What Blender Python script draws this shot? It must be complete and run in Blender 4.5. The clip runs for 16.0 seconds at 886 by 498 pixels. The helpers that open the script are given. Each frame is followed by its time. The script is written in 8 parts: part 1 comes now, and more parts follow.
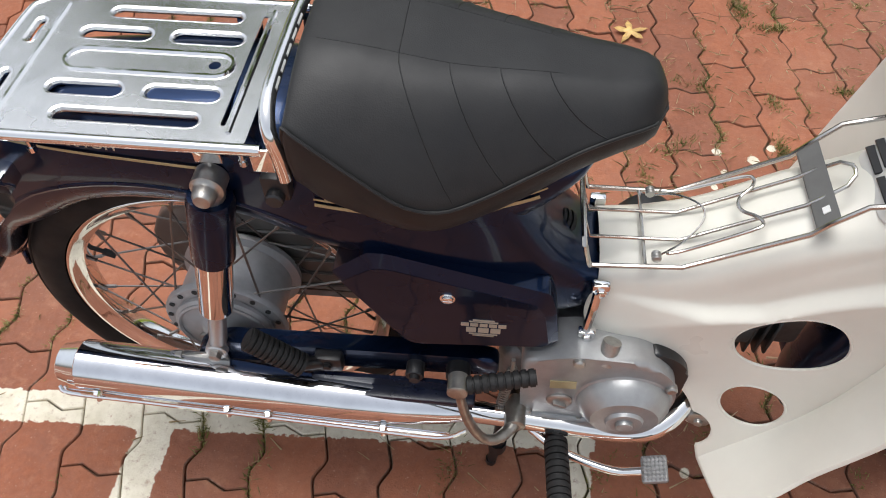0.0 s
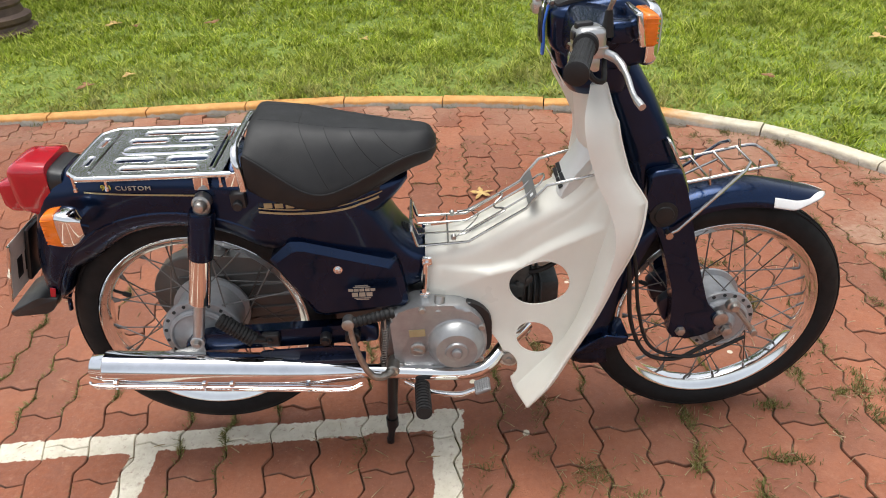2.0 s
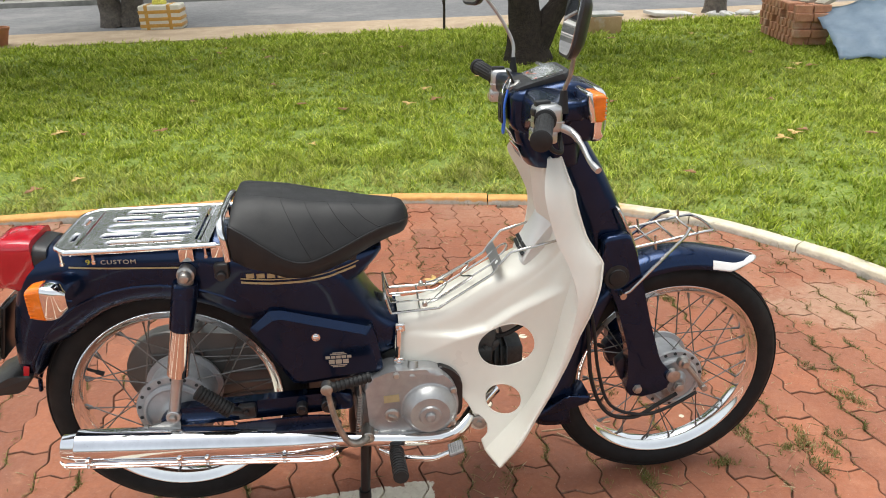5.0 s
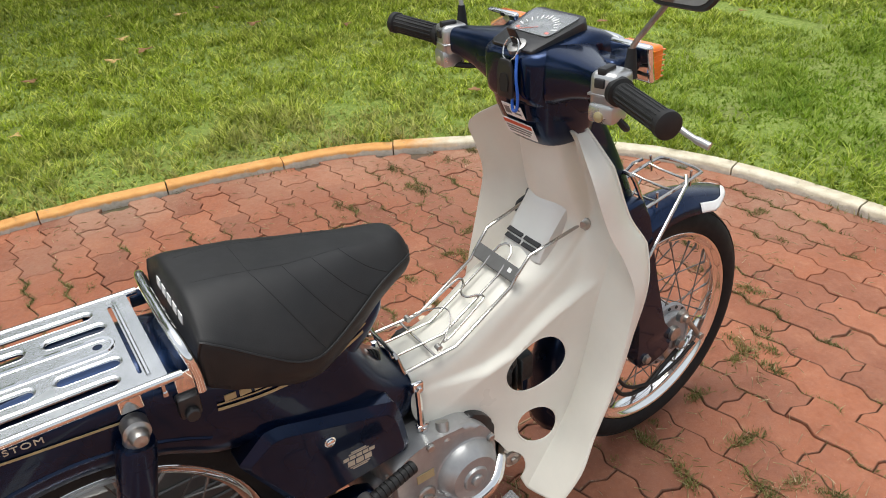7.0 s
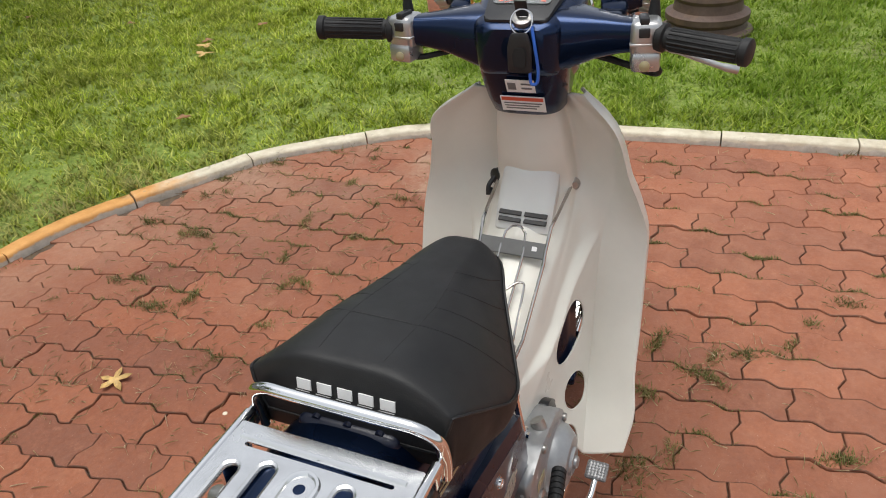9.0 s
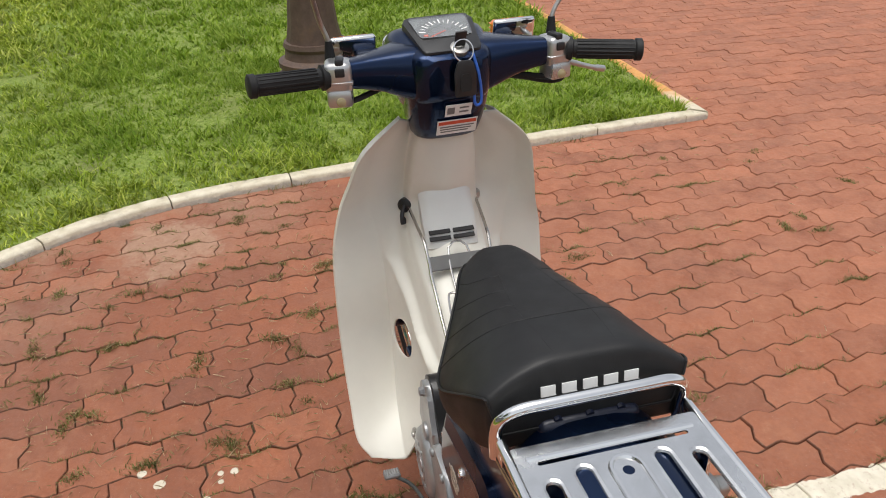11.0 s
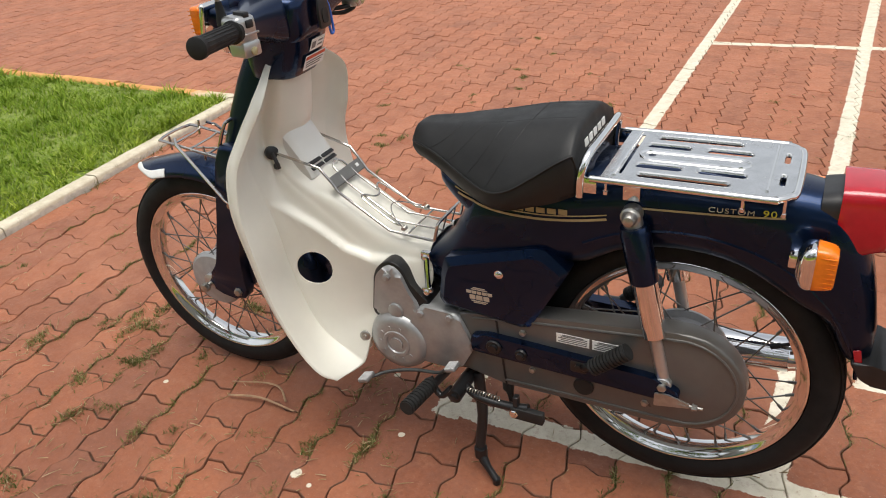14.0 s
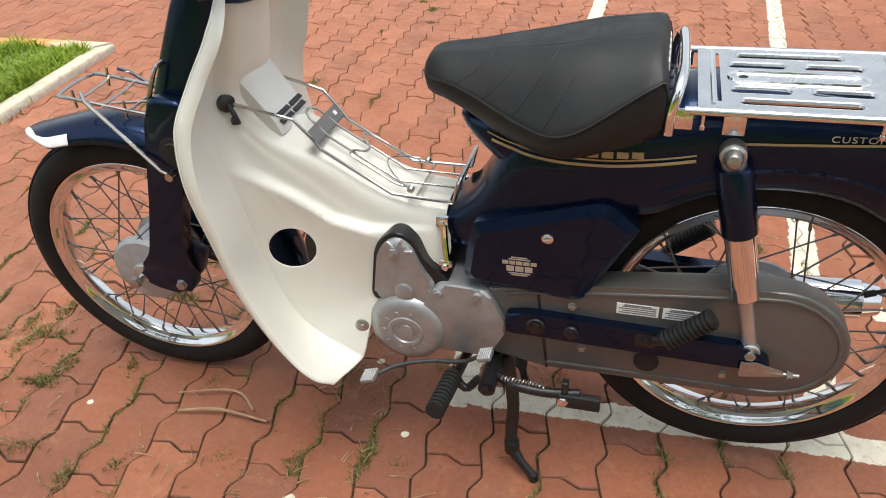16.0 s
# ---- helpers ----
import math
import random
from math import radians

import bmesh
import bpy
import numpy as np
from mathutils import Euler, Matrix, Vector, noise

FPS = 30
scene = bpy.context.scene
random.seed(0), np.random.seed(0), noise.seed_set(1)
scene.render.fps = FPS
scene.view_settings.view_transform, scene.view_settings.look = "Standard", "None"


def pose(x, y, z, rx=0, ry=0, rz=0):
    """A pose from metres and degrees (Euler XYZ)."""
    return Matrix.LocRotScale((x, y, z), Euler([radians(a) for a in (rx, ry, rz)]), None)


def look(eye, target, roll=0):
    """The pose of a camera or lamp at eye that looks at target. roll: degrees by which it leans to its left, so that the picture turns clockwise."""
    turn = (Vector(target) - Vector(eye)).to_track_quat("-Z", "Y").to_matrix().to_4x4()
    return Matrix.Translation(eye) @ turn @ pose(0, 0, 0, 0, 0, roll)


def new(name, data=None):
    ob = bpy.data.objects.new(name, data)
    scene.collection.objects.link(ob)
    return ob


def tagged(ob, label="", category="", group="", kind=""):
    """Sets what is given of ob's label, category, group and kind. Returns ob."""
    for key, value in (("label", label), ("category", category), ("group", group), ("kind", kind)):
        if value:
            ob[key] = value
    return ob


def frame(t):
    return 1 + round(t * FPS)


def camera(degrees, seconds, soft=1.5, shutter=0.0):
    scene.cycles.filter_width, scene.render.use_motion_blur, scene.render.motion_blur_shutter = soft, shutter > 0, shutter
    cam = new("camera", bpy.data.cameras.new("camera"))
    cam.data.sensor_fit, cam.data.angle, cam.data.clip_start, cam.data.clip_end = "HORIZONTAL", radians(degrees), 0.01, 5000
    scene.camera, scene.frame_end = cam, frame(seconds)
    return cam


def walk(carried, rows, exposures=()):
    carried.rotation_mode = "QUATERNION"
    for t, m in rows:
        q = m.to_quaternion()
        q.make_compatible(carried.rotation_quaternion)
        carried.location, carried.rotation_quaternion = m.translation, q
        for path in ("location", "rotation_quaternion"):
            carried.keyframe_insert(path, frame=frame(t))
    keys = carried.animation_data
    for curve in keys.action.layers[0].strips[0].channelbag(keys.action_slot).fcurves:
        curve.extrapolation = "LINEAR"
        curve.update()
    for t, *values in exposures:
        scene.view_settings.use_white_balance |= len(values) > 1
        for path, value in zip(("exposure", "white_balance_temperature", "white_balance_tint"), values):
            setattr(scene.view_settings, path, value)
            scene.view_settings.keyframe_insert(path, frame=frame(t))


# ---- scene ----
cam = camera(61.78, 16.0, 1.0)
PATH = [
    (0, (0.403, -0.602, 1.218), (0.235, 0.613, -0.361), -2.00),
    (0.5, (0.391, -0.745, 1.246), (0.222, 0.594, -0.231), -5.14),
    (1, (0.432, -0.91, 1.27), (0.333, 0.575, -0.066), -5.27),
    (1.5, (0.543, -1.13, 1.297), (0.491, 0.466, 0.093), -4.10),
    (2, (0.578, -1.388, 1.339), (0.553, 0.298, 0.263), -3.01),
    (2.5, (0.526, -1.598, 1.326), (0.534, 0.157, 0.366), -1.71),
    (3, (0.526, -1.698, 1.333), (0.55, 0.122, 0.502), -0.91),
    (3.5, (0.52, -1.698, 1.316), (0.555, 0.151, 0.556), -1.01),
    (4, (0.534, -1.664, 1.327), (0.596, 0.191, 0.581), -1.76),
    (4.2, (0.547, -1.643, 1.318), (0.632, 0.21, 0.569), -1.87),
    (6.3, (0.258, -1.176, 1.308), (0.761, 0.483, 0.309), -2.47),
    (6.5, (0.216, -1.105, 1.314), (0.824, 0.509, 0.299), -2.86),
    (7, (0.076, -0.92, 1.328), (0.957, 0.541, 0.285), -3.51),
    (7.5, (-0.162, -0.825, 1.345), (0.944, 0.461, 0.285), -4.33),
    (8, (-0.254, -0.725, 1.343), (1.006, 0.392, 0.264), -5.28),
    (8.2, (-0.26, -0.644, 1.338), (1.055, 0.401, 0.254), -5.47),
    (10.3, (-0.362, 0.045, 1.308), (1.339, 0.141, 0.261), -2.48),
    (10.5, (-0.375, 0.128, 1.308), (1.337, 0.092, 0.275), -2.10),
    (11, (-0.416, 0.313, 1.33), (1.262, -0.076, 0.313), -1.53),
    (11.5, (-0.303, 0.436, 1.299), (1.254, -0.284, 0.272), -1.46),
    (12, (-0.131, 0.56, 1.29), (1.246, -0.448, 0.247), -1.29),
    (12.5, (-0.082, 0.776, 1.295), (1.085, -0.476, 0.261), -1.18),
    (13, (-0.097, 0.929, 1.285), (0.925, -0.462, 0.275), -2.03),
    (13.5, (-0.183, 1.052, 1.253), (0.772, -0.392, 0.252), -3.05),
    (14, (-0.176, 1.239, 1.264), (0.674, -0.267, 0.26), -4.50),
    (14.5, (-0.131, 1.396, 1.241), (0.583, -0.145, 0.186), -4.57),
    (15, (-0.091, 1.387, 1.216), (0.533, -0.156, 0.107), -3.99),
    (15.5, (0.013, 1.207, 1.174), (0.583, -0.331, 0.032), -3.44),
    (16, (0.194, 1.084, 1.148), (0.704, -0.474, 0.002), -3.27),
]
walk(cam, [(t, look(eye, target, roll)) for t, eye, target, roll in PATH], [(0, 0.74, 6250, 10), (2.5, 0.84, 6350, 8), (3.5, 0.96, 6450, 6), (6.5, 0.86, 6350, 8), (7.5, 0.54, 6350, 8), (10.5, 0.47, 6350, 10), (12.5, 0.47, 6700, 10), (14.5, 0.66, 6450, 8), (16, 0.84, 6300, 7)])

from mathutils import geometry

# ---------------------------------------------------------------- light
world = bpy.data.worlds.new("sky")
scene.world = world
world.use_nodes = True
wn, wl = world.node_tree.nodes, world.node_tree.links
sky = wn.new("ShaderNodeTexSky")
sky.sky_type, sky.sun_disc = "NISHITA", False
sky.sun_elevation, sky.sun_rotation = radians(80), radians(-20)
sky.air_density, sky.dust_density, sky.ozone_density = 1.0, 3.0, 1.0
pale = wn.new("ShaderNodeHueSaturation")          # a bright, hazy overcast
pale.inputs["Saturation"].default_value = 0.25
wl.new(sky.outputs[0], pale.inputs["Color"])
wl.new(pale.outputs[0], wn["Background"].inputs["Color"])
wn["Background"].inputs["Strength"].default_value = 0.13

sun = new("sun", bpy.data.lights.new("sun", "SUN"))
sun.data.energy, sun.data.angle, sun.data.color = 1.3, radians(40), (1.0, 0.95, 0.88)
sun.matrix_world = look((-0.4, 0.9, 9.0), (0.6, 0, 0))


# ---------------------------------------------------------------- materials
class Mat:
    """A principled material with helpers to build its procedural inputs."""

    def __init__(self, name, color=(0.5, 0.5, 0.5), rough=0.5, metal=0.0, **more):
        self.m = bpy.data.materials.new(name)
        self.m.use_nodes = True
        self.n, self.l = self.m.node_tree.nodes, self.m.node_tree.links
        self.b = self.n["Principled BSDF"]
        self.b.inputs["Base Color"].default_value = (*color, 1)
        self.b.inputs["Roughness"].default_value = rough
        self.b.inputs["Metallic"].default_value = metal
        for k, v in more.items():
            self.b.inputs[k.replace("_", " ")].default_value = v
        self._pos = None

    def pos(self):
        if self._pos is None:
            self._pos = self.n.new("ShaderNodeNewGeometry").outputs["Position"]
        return self._pos

    def noise(self, scale, detail=4, rough=0.6, vec=None, distort=0.0):
        k = self.n.new("ShaderNodeTexNoise")
        k.inputs["Scale"].default_value, k.inputs["Detail"].default_value = scale, detail
        k.inputs["Roughness"].default_value, k.inputs["Distortion"].default_value = rough, distort
        self.l.new(vec or self.pos(), k.inputs["Vector"])
        return k.outputs["Fac"]

    def ramp(self, fac, stops):
        k = self.n.new("ShaderNodeValToRGB")
        e = k.color_ramp.elements
        while len(e) < len(stops):
            e.new(0.5)
        for el, (p, c) in zip(e, stops):
            el.position = p
            el.color = (*c, 1) if isinstance(c, tuple) else (c, c, c, 1)
        self.l.new(fac, k.inputs["Fac"])
        return k.outputs["Color"]

    def mix(self, fac, a, b, mode="MIX"):
        k = self.n.new("ShaderNodeMix")
        k.data_type, k.blend_type = "RGBA", mode
        for v, i in ((fac, 0), (a, 6), (b, 7)):
            if isinstance(v, (int, float)):
                k.inputs[i].default_value = v
            elif isinstance(v, tuple):
                k.inputs[i].default_value = (*v, 1)
            else:
                self.l.new(v, k.inputs[i])
        return k.outputs[2]

    def math(self, op, a, b=0.0, clamp=False):
        k = self.n.new("ShaderNodeMath")
        k.operation, k.use_clamp = op, clamp
        for v, i in ((a, 0), (b, 1)):
            if isinstance(v, (int, float)):
                k.inputs[i].default_value = v
            else:
                self.l.new(v, k.inputs[i])
        return k.outputs[0]

    def rnd(self):
        return self.n.new("ShaderNodeObjectInfo").outputs["Random"]

    def island(self):
        return self.n.new("ShaderNodeNewGeometry").outputs["Random Per Island"]

    def color(self, c):
        self.l.new(c, self.b.inputs["Base Color"])
        return self

    def rough(self, c):
        self.l.new(c, self.b.inputs["Roughness"])
        return self

    def bump(self, h, strength=0.3, dist=0.002):
        k = self.n.new("ShaderNodeBump")
        k.inputs["Strength"].default_value, k.inputs["Distance"].default_value = strength, dist
        self.l.new(h, k.inputs["Height"])
        self.l.new(k.outputs[0], self.b.inputs["Normal"])
        return self


def simple(name, color, rough, metal=0.0, var=0.12, scale=40.0, bump=0.0, bscale=300.0, **more):
    """A material with a little mottling in colour and gloss and a fine relief."""
    m = Mat(name, color, rough, metal, **more)
    lo = tuple(c * (1 - var) for c in color)
    hi = tuple(min(1, c * (1 + var)) for c in color)
    m.color(m.ramp(m.noise(scale, 5), [(0.3, lo), (0.7, hi)]))
    r = m.noise(scale * 0.4, 4)
    m.rough(m.ramp(r, [(0.3, max(0.02, rough * 0.8)), (0.75, min(1, rough * 1.25))]))
    if bump:
        m.bump(m.noise(bscale, 3), bump, 0.001)
    return m.m


NAVY = simple("navy_metallic_paint", (0.0046, 0.0175, 0.057), 0.28, 0.85, 0.12, 12, Coat_Weight=0.36, Coat_Roughness=0.03)
NAVY_DARK = simple("navy_frame_paint", (0.006, 0.009, 0.024), 0.3, 0.0, 0.2, 20)
CREAM = simple("cream_plastic", (0.735, 0.715, 0.635), 0.34, 0.0, 0.04, 9, 0.03, 900)
CREAM_BOX = simple("pale_grey_plastic", (0.66, 0.66, 0.63), 0.36, 0.0, 0.03, 14)
CHROME_RACK = simple("rubbed_chrome", (0.72, 0.725, 0.72), 0.25, 1.0, 0.10, 18)
HUBGREY = simple("cast_hub_paint", (0.40, 0.405, 0.41), 0.45, 0.35, 0.12, 40, 0.1, 500)
CHROME_DULL = simple("used_chrome", (0.74, 0.75, 0.77), 0.09, 1.0, 0.10, 14)
CHROME = simple("chrome", (0.82, 0.82, 0.81), 0.06, 1.0, 0.05, 25)
STRAPGREY = simple("grey_strap", (0.13, 0.13, 0.125), 0.5, 0.0, 0.1, 40)
WIRE = simple("chromed_wire", (0.52, 0.50, 0.47), 0.20, 1.0, 0.08, 60)
ALU = simple("cast_aluminium", (0.36, 0.365, 0.365), 0.35, 0.55, 0.12, 35, 0.15, 700)
ALU_DARK = simple("dull_aluminium", (0.28, 0.28, 0.28), 0.5, 0.7, 0.2, 35, 0.2, 500)
SILVER = simple("silver_paint", (0.52, 0.52, 0.51), 0.32, 0.8, 0.08, 30, 0.05, 900)
CHAINGREY = simple("grey_brown_enamel", (0.135, 0.130, 0.122), 0.34, 0.4, 0.10, 14, 0.04, 800)
STEEL = simple("zinc_steel", (0.42, 0.41, 0.385), 0.38, 0.9, 0.15, 90)
# spoke steel with the shadow inside the wheel darkened into its colour
SPOKE = simple("shaded_spoke_wire", (0.20, 0.19, 0.18), 0.34, 0.9, 0.15, 90)
OLIVE = simple("worn_kick_lever_steel", (0.36, 0.345, 0.31), 0.36, 0.9, 0.2, 60)
BLACKPAINT = simple("black_enamel", (0.012, 0.012, 0.013), 0.35, 0.0, 0.3, 40)
PLASTIC = simple("black_plastic", (0.018, 0.018, 0.019), 0.42, 0.0, 0.2, 40, 0.08, 900)
RUBBER = simple("black_rubber", (0.013, 0.013, 0.013), 0.62, 0.0, 0.25, 50, 0.15, 500, Specular_IOR_Level=0.4)
TYRE = simple("tyre_rubber", (0.010, 0.010, 0.0102), 0.72, 0.0, 0.25, 30, 0.15, 400, Specular_IOR_Level=0.3)
WHITE = simple("white_sticker", (0.8, 0.8, 0.78), 0.4, 0.0, 0.04, 60)
CREAMLINE = simple("pale_lettering", (0.50, 0.47, 0.38), 0.4, 0.0, 0.05, 60)
GOLD = simple("gold_decal", (0.42, 0.36, 0.20), 0.35, 0.2, 0.08, 60)
BADGE = simple("silver_gilt_decal", (0.50, 0.46, 0.38), 0.35, 0.4, 0.08, 60)
YELLOWINK = simple("yellow_decal", (0.72, 0.68, 0.06), 0.4, 0.0, 0.05, 60)
REDINK = simple("red_print", (0.6, 0.08, 0.03), 0.45, 0.0, 0.08, 60)
GREYINK = simple("grey_print", (0.16, 0.16, 0.16), 0.5, 0.0, 0.2, 60)
BLUE_TAG = simple("blue_plastic_tag", (0.03, 0.12, 0.5), 0.35, 0.0, 0.1, 60)
REDLENS = simple("red_lens", (0.50, 0.008, 0.022), 0.08, 0.0, 0.1, 40, Coat_Weight=0.6, Transmission_Weight=0.15)
AMBER = simple("amber_lens", (0.90, 0.22, 0.012), 0.12, 0.0, 0.12, 60, Coat_Weight=0.5, Transmission_Weight=0.1)
CLEARLENS = simple("clear_lens", (0.75, 0.76, 0.74), 0.08, 0.0, 0.05, 60, Transmission_Weight=0.5)
CARB = simple("dark_casting", (0.055, 0.06, 0.06), 0.5, 0.3, 0.3, 60, 0.2, 400)
MIRROR = simple("mirror_glass", (0.9, 0.9, 0.9), 0.02, 1.0, 0.01, 5)


def seat_material():
    m = Mat("black_vinyl", (0.016, 0.015, 0.015), 0.45)
    m.b.inputs["Specular IOR Level"].default_value = 0.44
    m.color(m.ramp(m.noise(22, 6), [(0.3, (0.0060, 0.0062, 0.0066)), (0.72, (0.013, 0.0128, 0.0128))]))
    m.rough(m.ramp(m.noise(14, 5), [(0.3, 0.44), (0.7, 0.66)]))
    v = m.n.new("ShaderNodeTexVoronoi")
    v.inputs["Scale"].default_value = 620
    m.l.new(m.pos(), v.inputs["Vector"])
    h = m.math("ADD", m.math("MULTIPLY", v.outputs["Distance"], 0.25), m.noise(16, 3))
    m.bump(h, 0.22, 0.0022)
    return m.m


VINYL = seat_material()


def paver_paint(m):
    """The white bay lines and paint splashes as a mask over world places."""
    sep = m.n.new("ShaderNodeSeparateXYZ")
    m.l.new(m.pos(), sep.inputs[0])
    x, y = sep.outputs[0], sep.outputs[1]
    wob = m.math("MULTIPLY", m.math("SUBTRACT", m.noise(34, 5, 0.7), 0.5), 0.030)

    def band(c, mid_at, slope, half, other, lo, hi):
        # |c - (mid + slope*other)| < half, lo < other < hi
        d = m.math("ABSOLUTE", m.math("SUBTRACT", c, m.math("ADD", m.math("MULTIPLY", other, slope), mid_at)))
        e = m.math("SUBTRACT", half, m.math("ADD", d, wob))
        a = m.math("SUBTRACT", m.math("ADD", other, wob), lo)
        b = m.math("SUBTRACT", hi, m.math("ADD", other, wob))
        return m.math("MINIMUM", e, m.math("MINIMUM", a, b))

    d = band(y, -0.049, 0.0453, 0.032, x, -6, 0.586)
    for other in (band(x, 0.544, -0.0024, 0.034, y, -9, 0.017),
                  band(x, -0.209, 0.0294, 0.034, y, -9, -0.065),
                  band(y, -3.622, 0.0820, 0.030, x, -7, 0.58),
                  band(y, -0.494, 0.0370, 0.025, x, -6, -0.366),
                  band(x, -1.036, 0.0333, 0.032, y, -9, -0.091)):
        d = m.math("MAXIMUM", d, other)
    wob2 = m.math("MULTIPLY", m.math("SUBTRACT", m.noise(48, 5, 0.75), 0.5), 0.075)
    for cx, cy, r in ((0.72, 0.499, 0.042), (0.761, 0.495, 0.020), (0.698, 0.545, 0.022), (0.689, 0.477, 0.018), (0.969, 0.533, 0.011), (0.894, 0.6, 0.011), (0.97, 0.567, 0.008), (0.942, 0.566, 0.007), (0.618, 0.117, 0.008),
                      (0.971, 0.711, 0.014), (1.019, 0.756, 0.011), (0.888, 0.729, 0.012), (0.898, 0.661, 0.009), (0.869, 0.612, 0.008),
                      (0.742, -0.078, 0.009), (0.784, 0.328, 0.014), (0.734, 0.346, 0.006), (0.71, 0.804, 0.006), (1.343, 0.196, 0.007)):
        dx, dy = m.math("SUBTRACT", x, cx), m.math("SUBTRACT", y, cy)
        q = m.math("SQRT", m.math("ADD", m.math("MULTIPLY", dx, dx), m.math("MULTIPLY", dy, dy)))
        d = m.math("MAXIMUM", d, m.math("SUBTRACT", r, m.math("ADD", q, m.math("MULTIPLY", wob2, r * 14))))
    return m.math("MULTIPLY", m.math("ADD", d, 0.0012), 500, True), x, y


def paver_material(name, pick, arris=False):
    m = Mat(name, (0.33, 0.10, 0.06), 0.75)
    base = m.ramp(pick(m), [(0.0, (0.220, 0.077, 0.039)), (0.3, (0.280, 0.092, 0.042)), (0.7, (0.322, 0.107, 0.048)), (1.0, (0.378, 0.132, 0.062))])
    grain = m.noise(90, 6, 0.7)
    c = m.mix(0.6, base, m.ramp(grain, [(0.3, (0.58, 0.54, 0.52)), (0.70, (1.06, 1.06, 1.06))]), "MULTIPLY")
    # dark weathered blotches, worn pale faces, grit
    c = m.mix(m.ramp(m.noise(8.5, 6, 0.7), [(0.46, 0.0), (0.70, 0.50)]), c, (0.180, 0.070, 0.042))
    c = m.mix(m.ramp(m.noise(1.4, 5, 0.7), [(0.42, 0.0), (0.68, 0.45)]), c, (0.27, 0.112, 0.065))
    c = m.mix(m.ramp(m.noise(210, 3, 0.6), [(0.66, 0.0), (0.74, 0.55)]), c, (0.50, 0.34, 0.25))
    c = m.mix(m.ramp(m.noise(3.1, 6, 0.7), [(0.55, 0.0), (0.78, 0.40)]), c, (0.42, 0.19, 0.100))
    c = m.mix(m.ramp(m.noise(18, 6, 0.75), [(0.56, 0.0), (0.74, 0.42)]), c, (0.46, 0.22, 0.125))
    mask, x, y = paver_paint(m)
    # sand trodden in along the kerb
    edge = m.math("SUBTRACT", m.math("MAXIMUM", m.math("MAXIMUM", m.math("SUBTRACT", y, 1.62), m.math("SUBTRACT", x, 1.92)), m.math("MULTIPLY", m.math("SUBTRACT", m.math("ADD", x, y), 2.65), 0.7)), m.math("MULTIPLY", m.noise(4, 4), -0.25))
    sand = m.math("MULTIPLY", m.math("MULTIPLY", m.math("SUBTRACT", edge, 0.10), 1.8, True), m.ramp(m.noise(2.6, 6, 0.65), [(0.36, 0.0), (0.60, 0.9)]))
    side = m.math("MULTIPLY", m.math("SUBTRACT", y, 0.1), 2.0, True)
    # paler towards the open side: its brighter light, with dust, put into the colour
    run = m.math("SUBTRACT", m.math("MULTIPLY", x, 0.6), m.math("MULTIPLY", y, 0.8))
    run = m.math("ADD", run, m.math("MULTIPLY", m.math("SUBTRACT", m.noise(0.9, 4, 0.6), 0.5), 2.2))
    dust_and_light = m.math("MULTIPLY", m.math("MULTIPLY", m.math("SUBTRACT", run, 0.4), 0.5, True), m.ramp(m.noise(11, 6, 0.7), [(0.36, 0.08), (0.62, 0.42)]))
    c = m.mix(dust_and_light, c, (0.55, 0.235, 0.135))
    dx, dy = m.math("SUBTRACT", x, 2.18), m.math("SUBTRACT", y, 0.78)
    away = m.math("SQRT", m.math("ADD", m.math("MULTIPLY", dx, dx), m.math("MULTIPLY", m.math("MULTIPLY", dy, dy), 1.6)))
    drift = m.math("MULTIPLY", m.math("SUBTRACT", m.math("ADD", 0.29, m.math("MULTIPLY", m.math("SUBTRACT", m.noise(5, 6, 0.7), 0.5), 0.75)), away), 6.0, True)
    c = m.mix(m.math("MULTIPLY", m.math("MAXIMUM", m.math("MULTIPLY", sand, side), drift), 0.66), c, m.ramp(m.noise(40, 5, 0.7), [(0.3, (0.33, 0.195, 0.125)), (0.7, (0.46, 0.31, 0.21))]))
    if arris:      # dirt and lime gathered along the worn arrises
        c = m.mix(m.ramp(m.noise(26, 6, 0.75), [(0.34, 0.0), (0.58, 0.75)]), c, (0.105, 0.062, 0.040))
        c = m.mix(m.ramp(m.noise(19, 6, 0.75), [(0.60, 0.0), (0.72, 0.65)]), c, (0.50, 0.33, 0.24))
    worn = m.math("MULTIPLY", mask, m.ramp(m.noise(75, 6, 0.75), [(0.28, 0.35), (0.45, 1.0)]))
    c = m.mix(worn, c, m.ramp(m.noise(30, 4), [(0.3, (0.60, 0.54, 0.41)), (0.7, (0.76, 0.70, 0.57))]))
    m.color(c)
    m.rough(m.ramp(m.noise(60, 4), [(0.3, 0.62), (0.7, 0.86)]))
    m.bump(m.math("ADD", m.noise(260, 5, 0.7), m.math("MULTIPLY", m.noise(34, 5, 0.65), 2.2)), 0.45, 0.0032)
    return m.m


PAVER = paver_material("red_paver", lambda m: m.rnd())
PAVER_EDGE = paver_material("red_paver_edge", lambda m: m.rnd(), True)
PAVER_FAR = paver_material("red_paver_far", lambda m: m.island())


def ground_material():
    m = Mat("joint_soil", (0.12, 0.08, 0.05), 0.95)
    c = m.ramp(m.noise(30, 6, 0.7), [(0.3, (0.070, 0.048, 0.033)), (0.7, (0.17, 0.115, 0.075))])
    c = m.mix(m.ramp(m.noise(7, 5, 0.7), [(0.5, 0.0), (0.66, 0.8)]), c, (0.05, 0.075, 0.018))
    m.color(c).bump(m.noise(120, 5), 0.6, 0.004)
    return m.m


SOIL = ground_material()


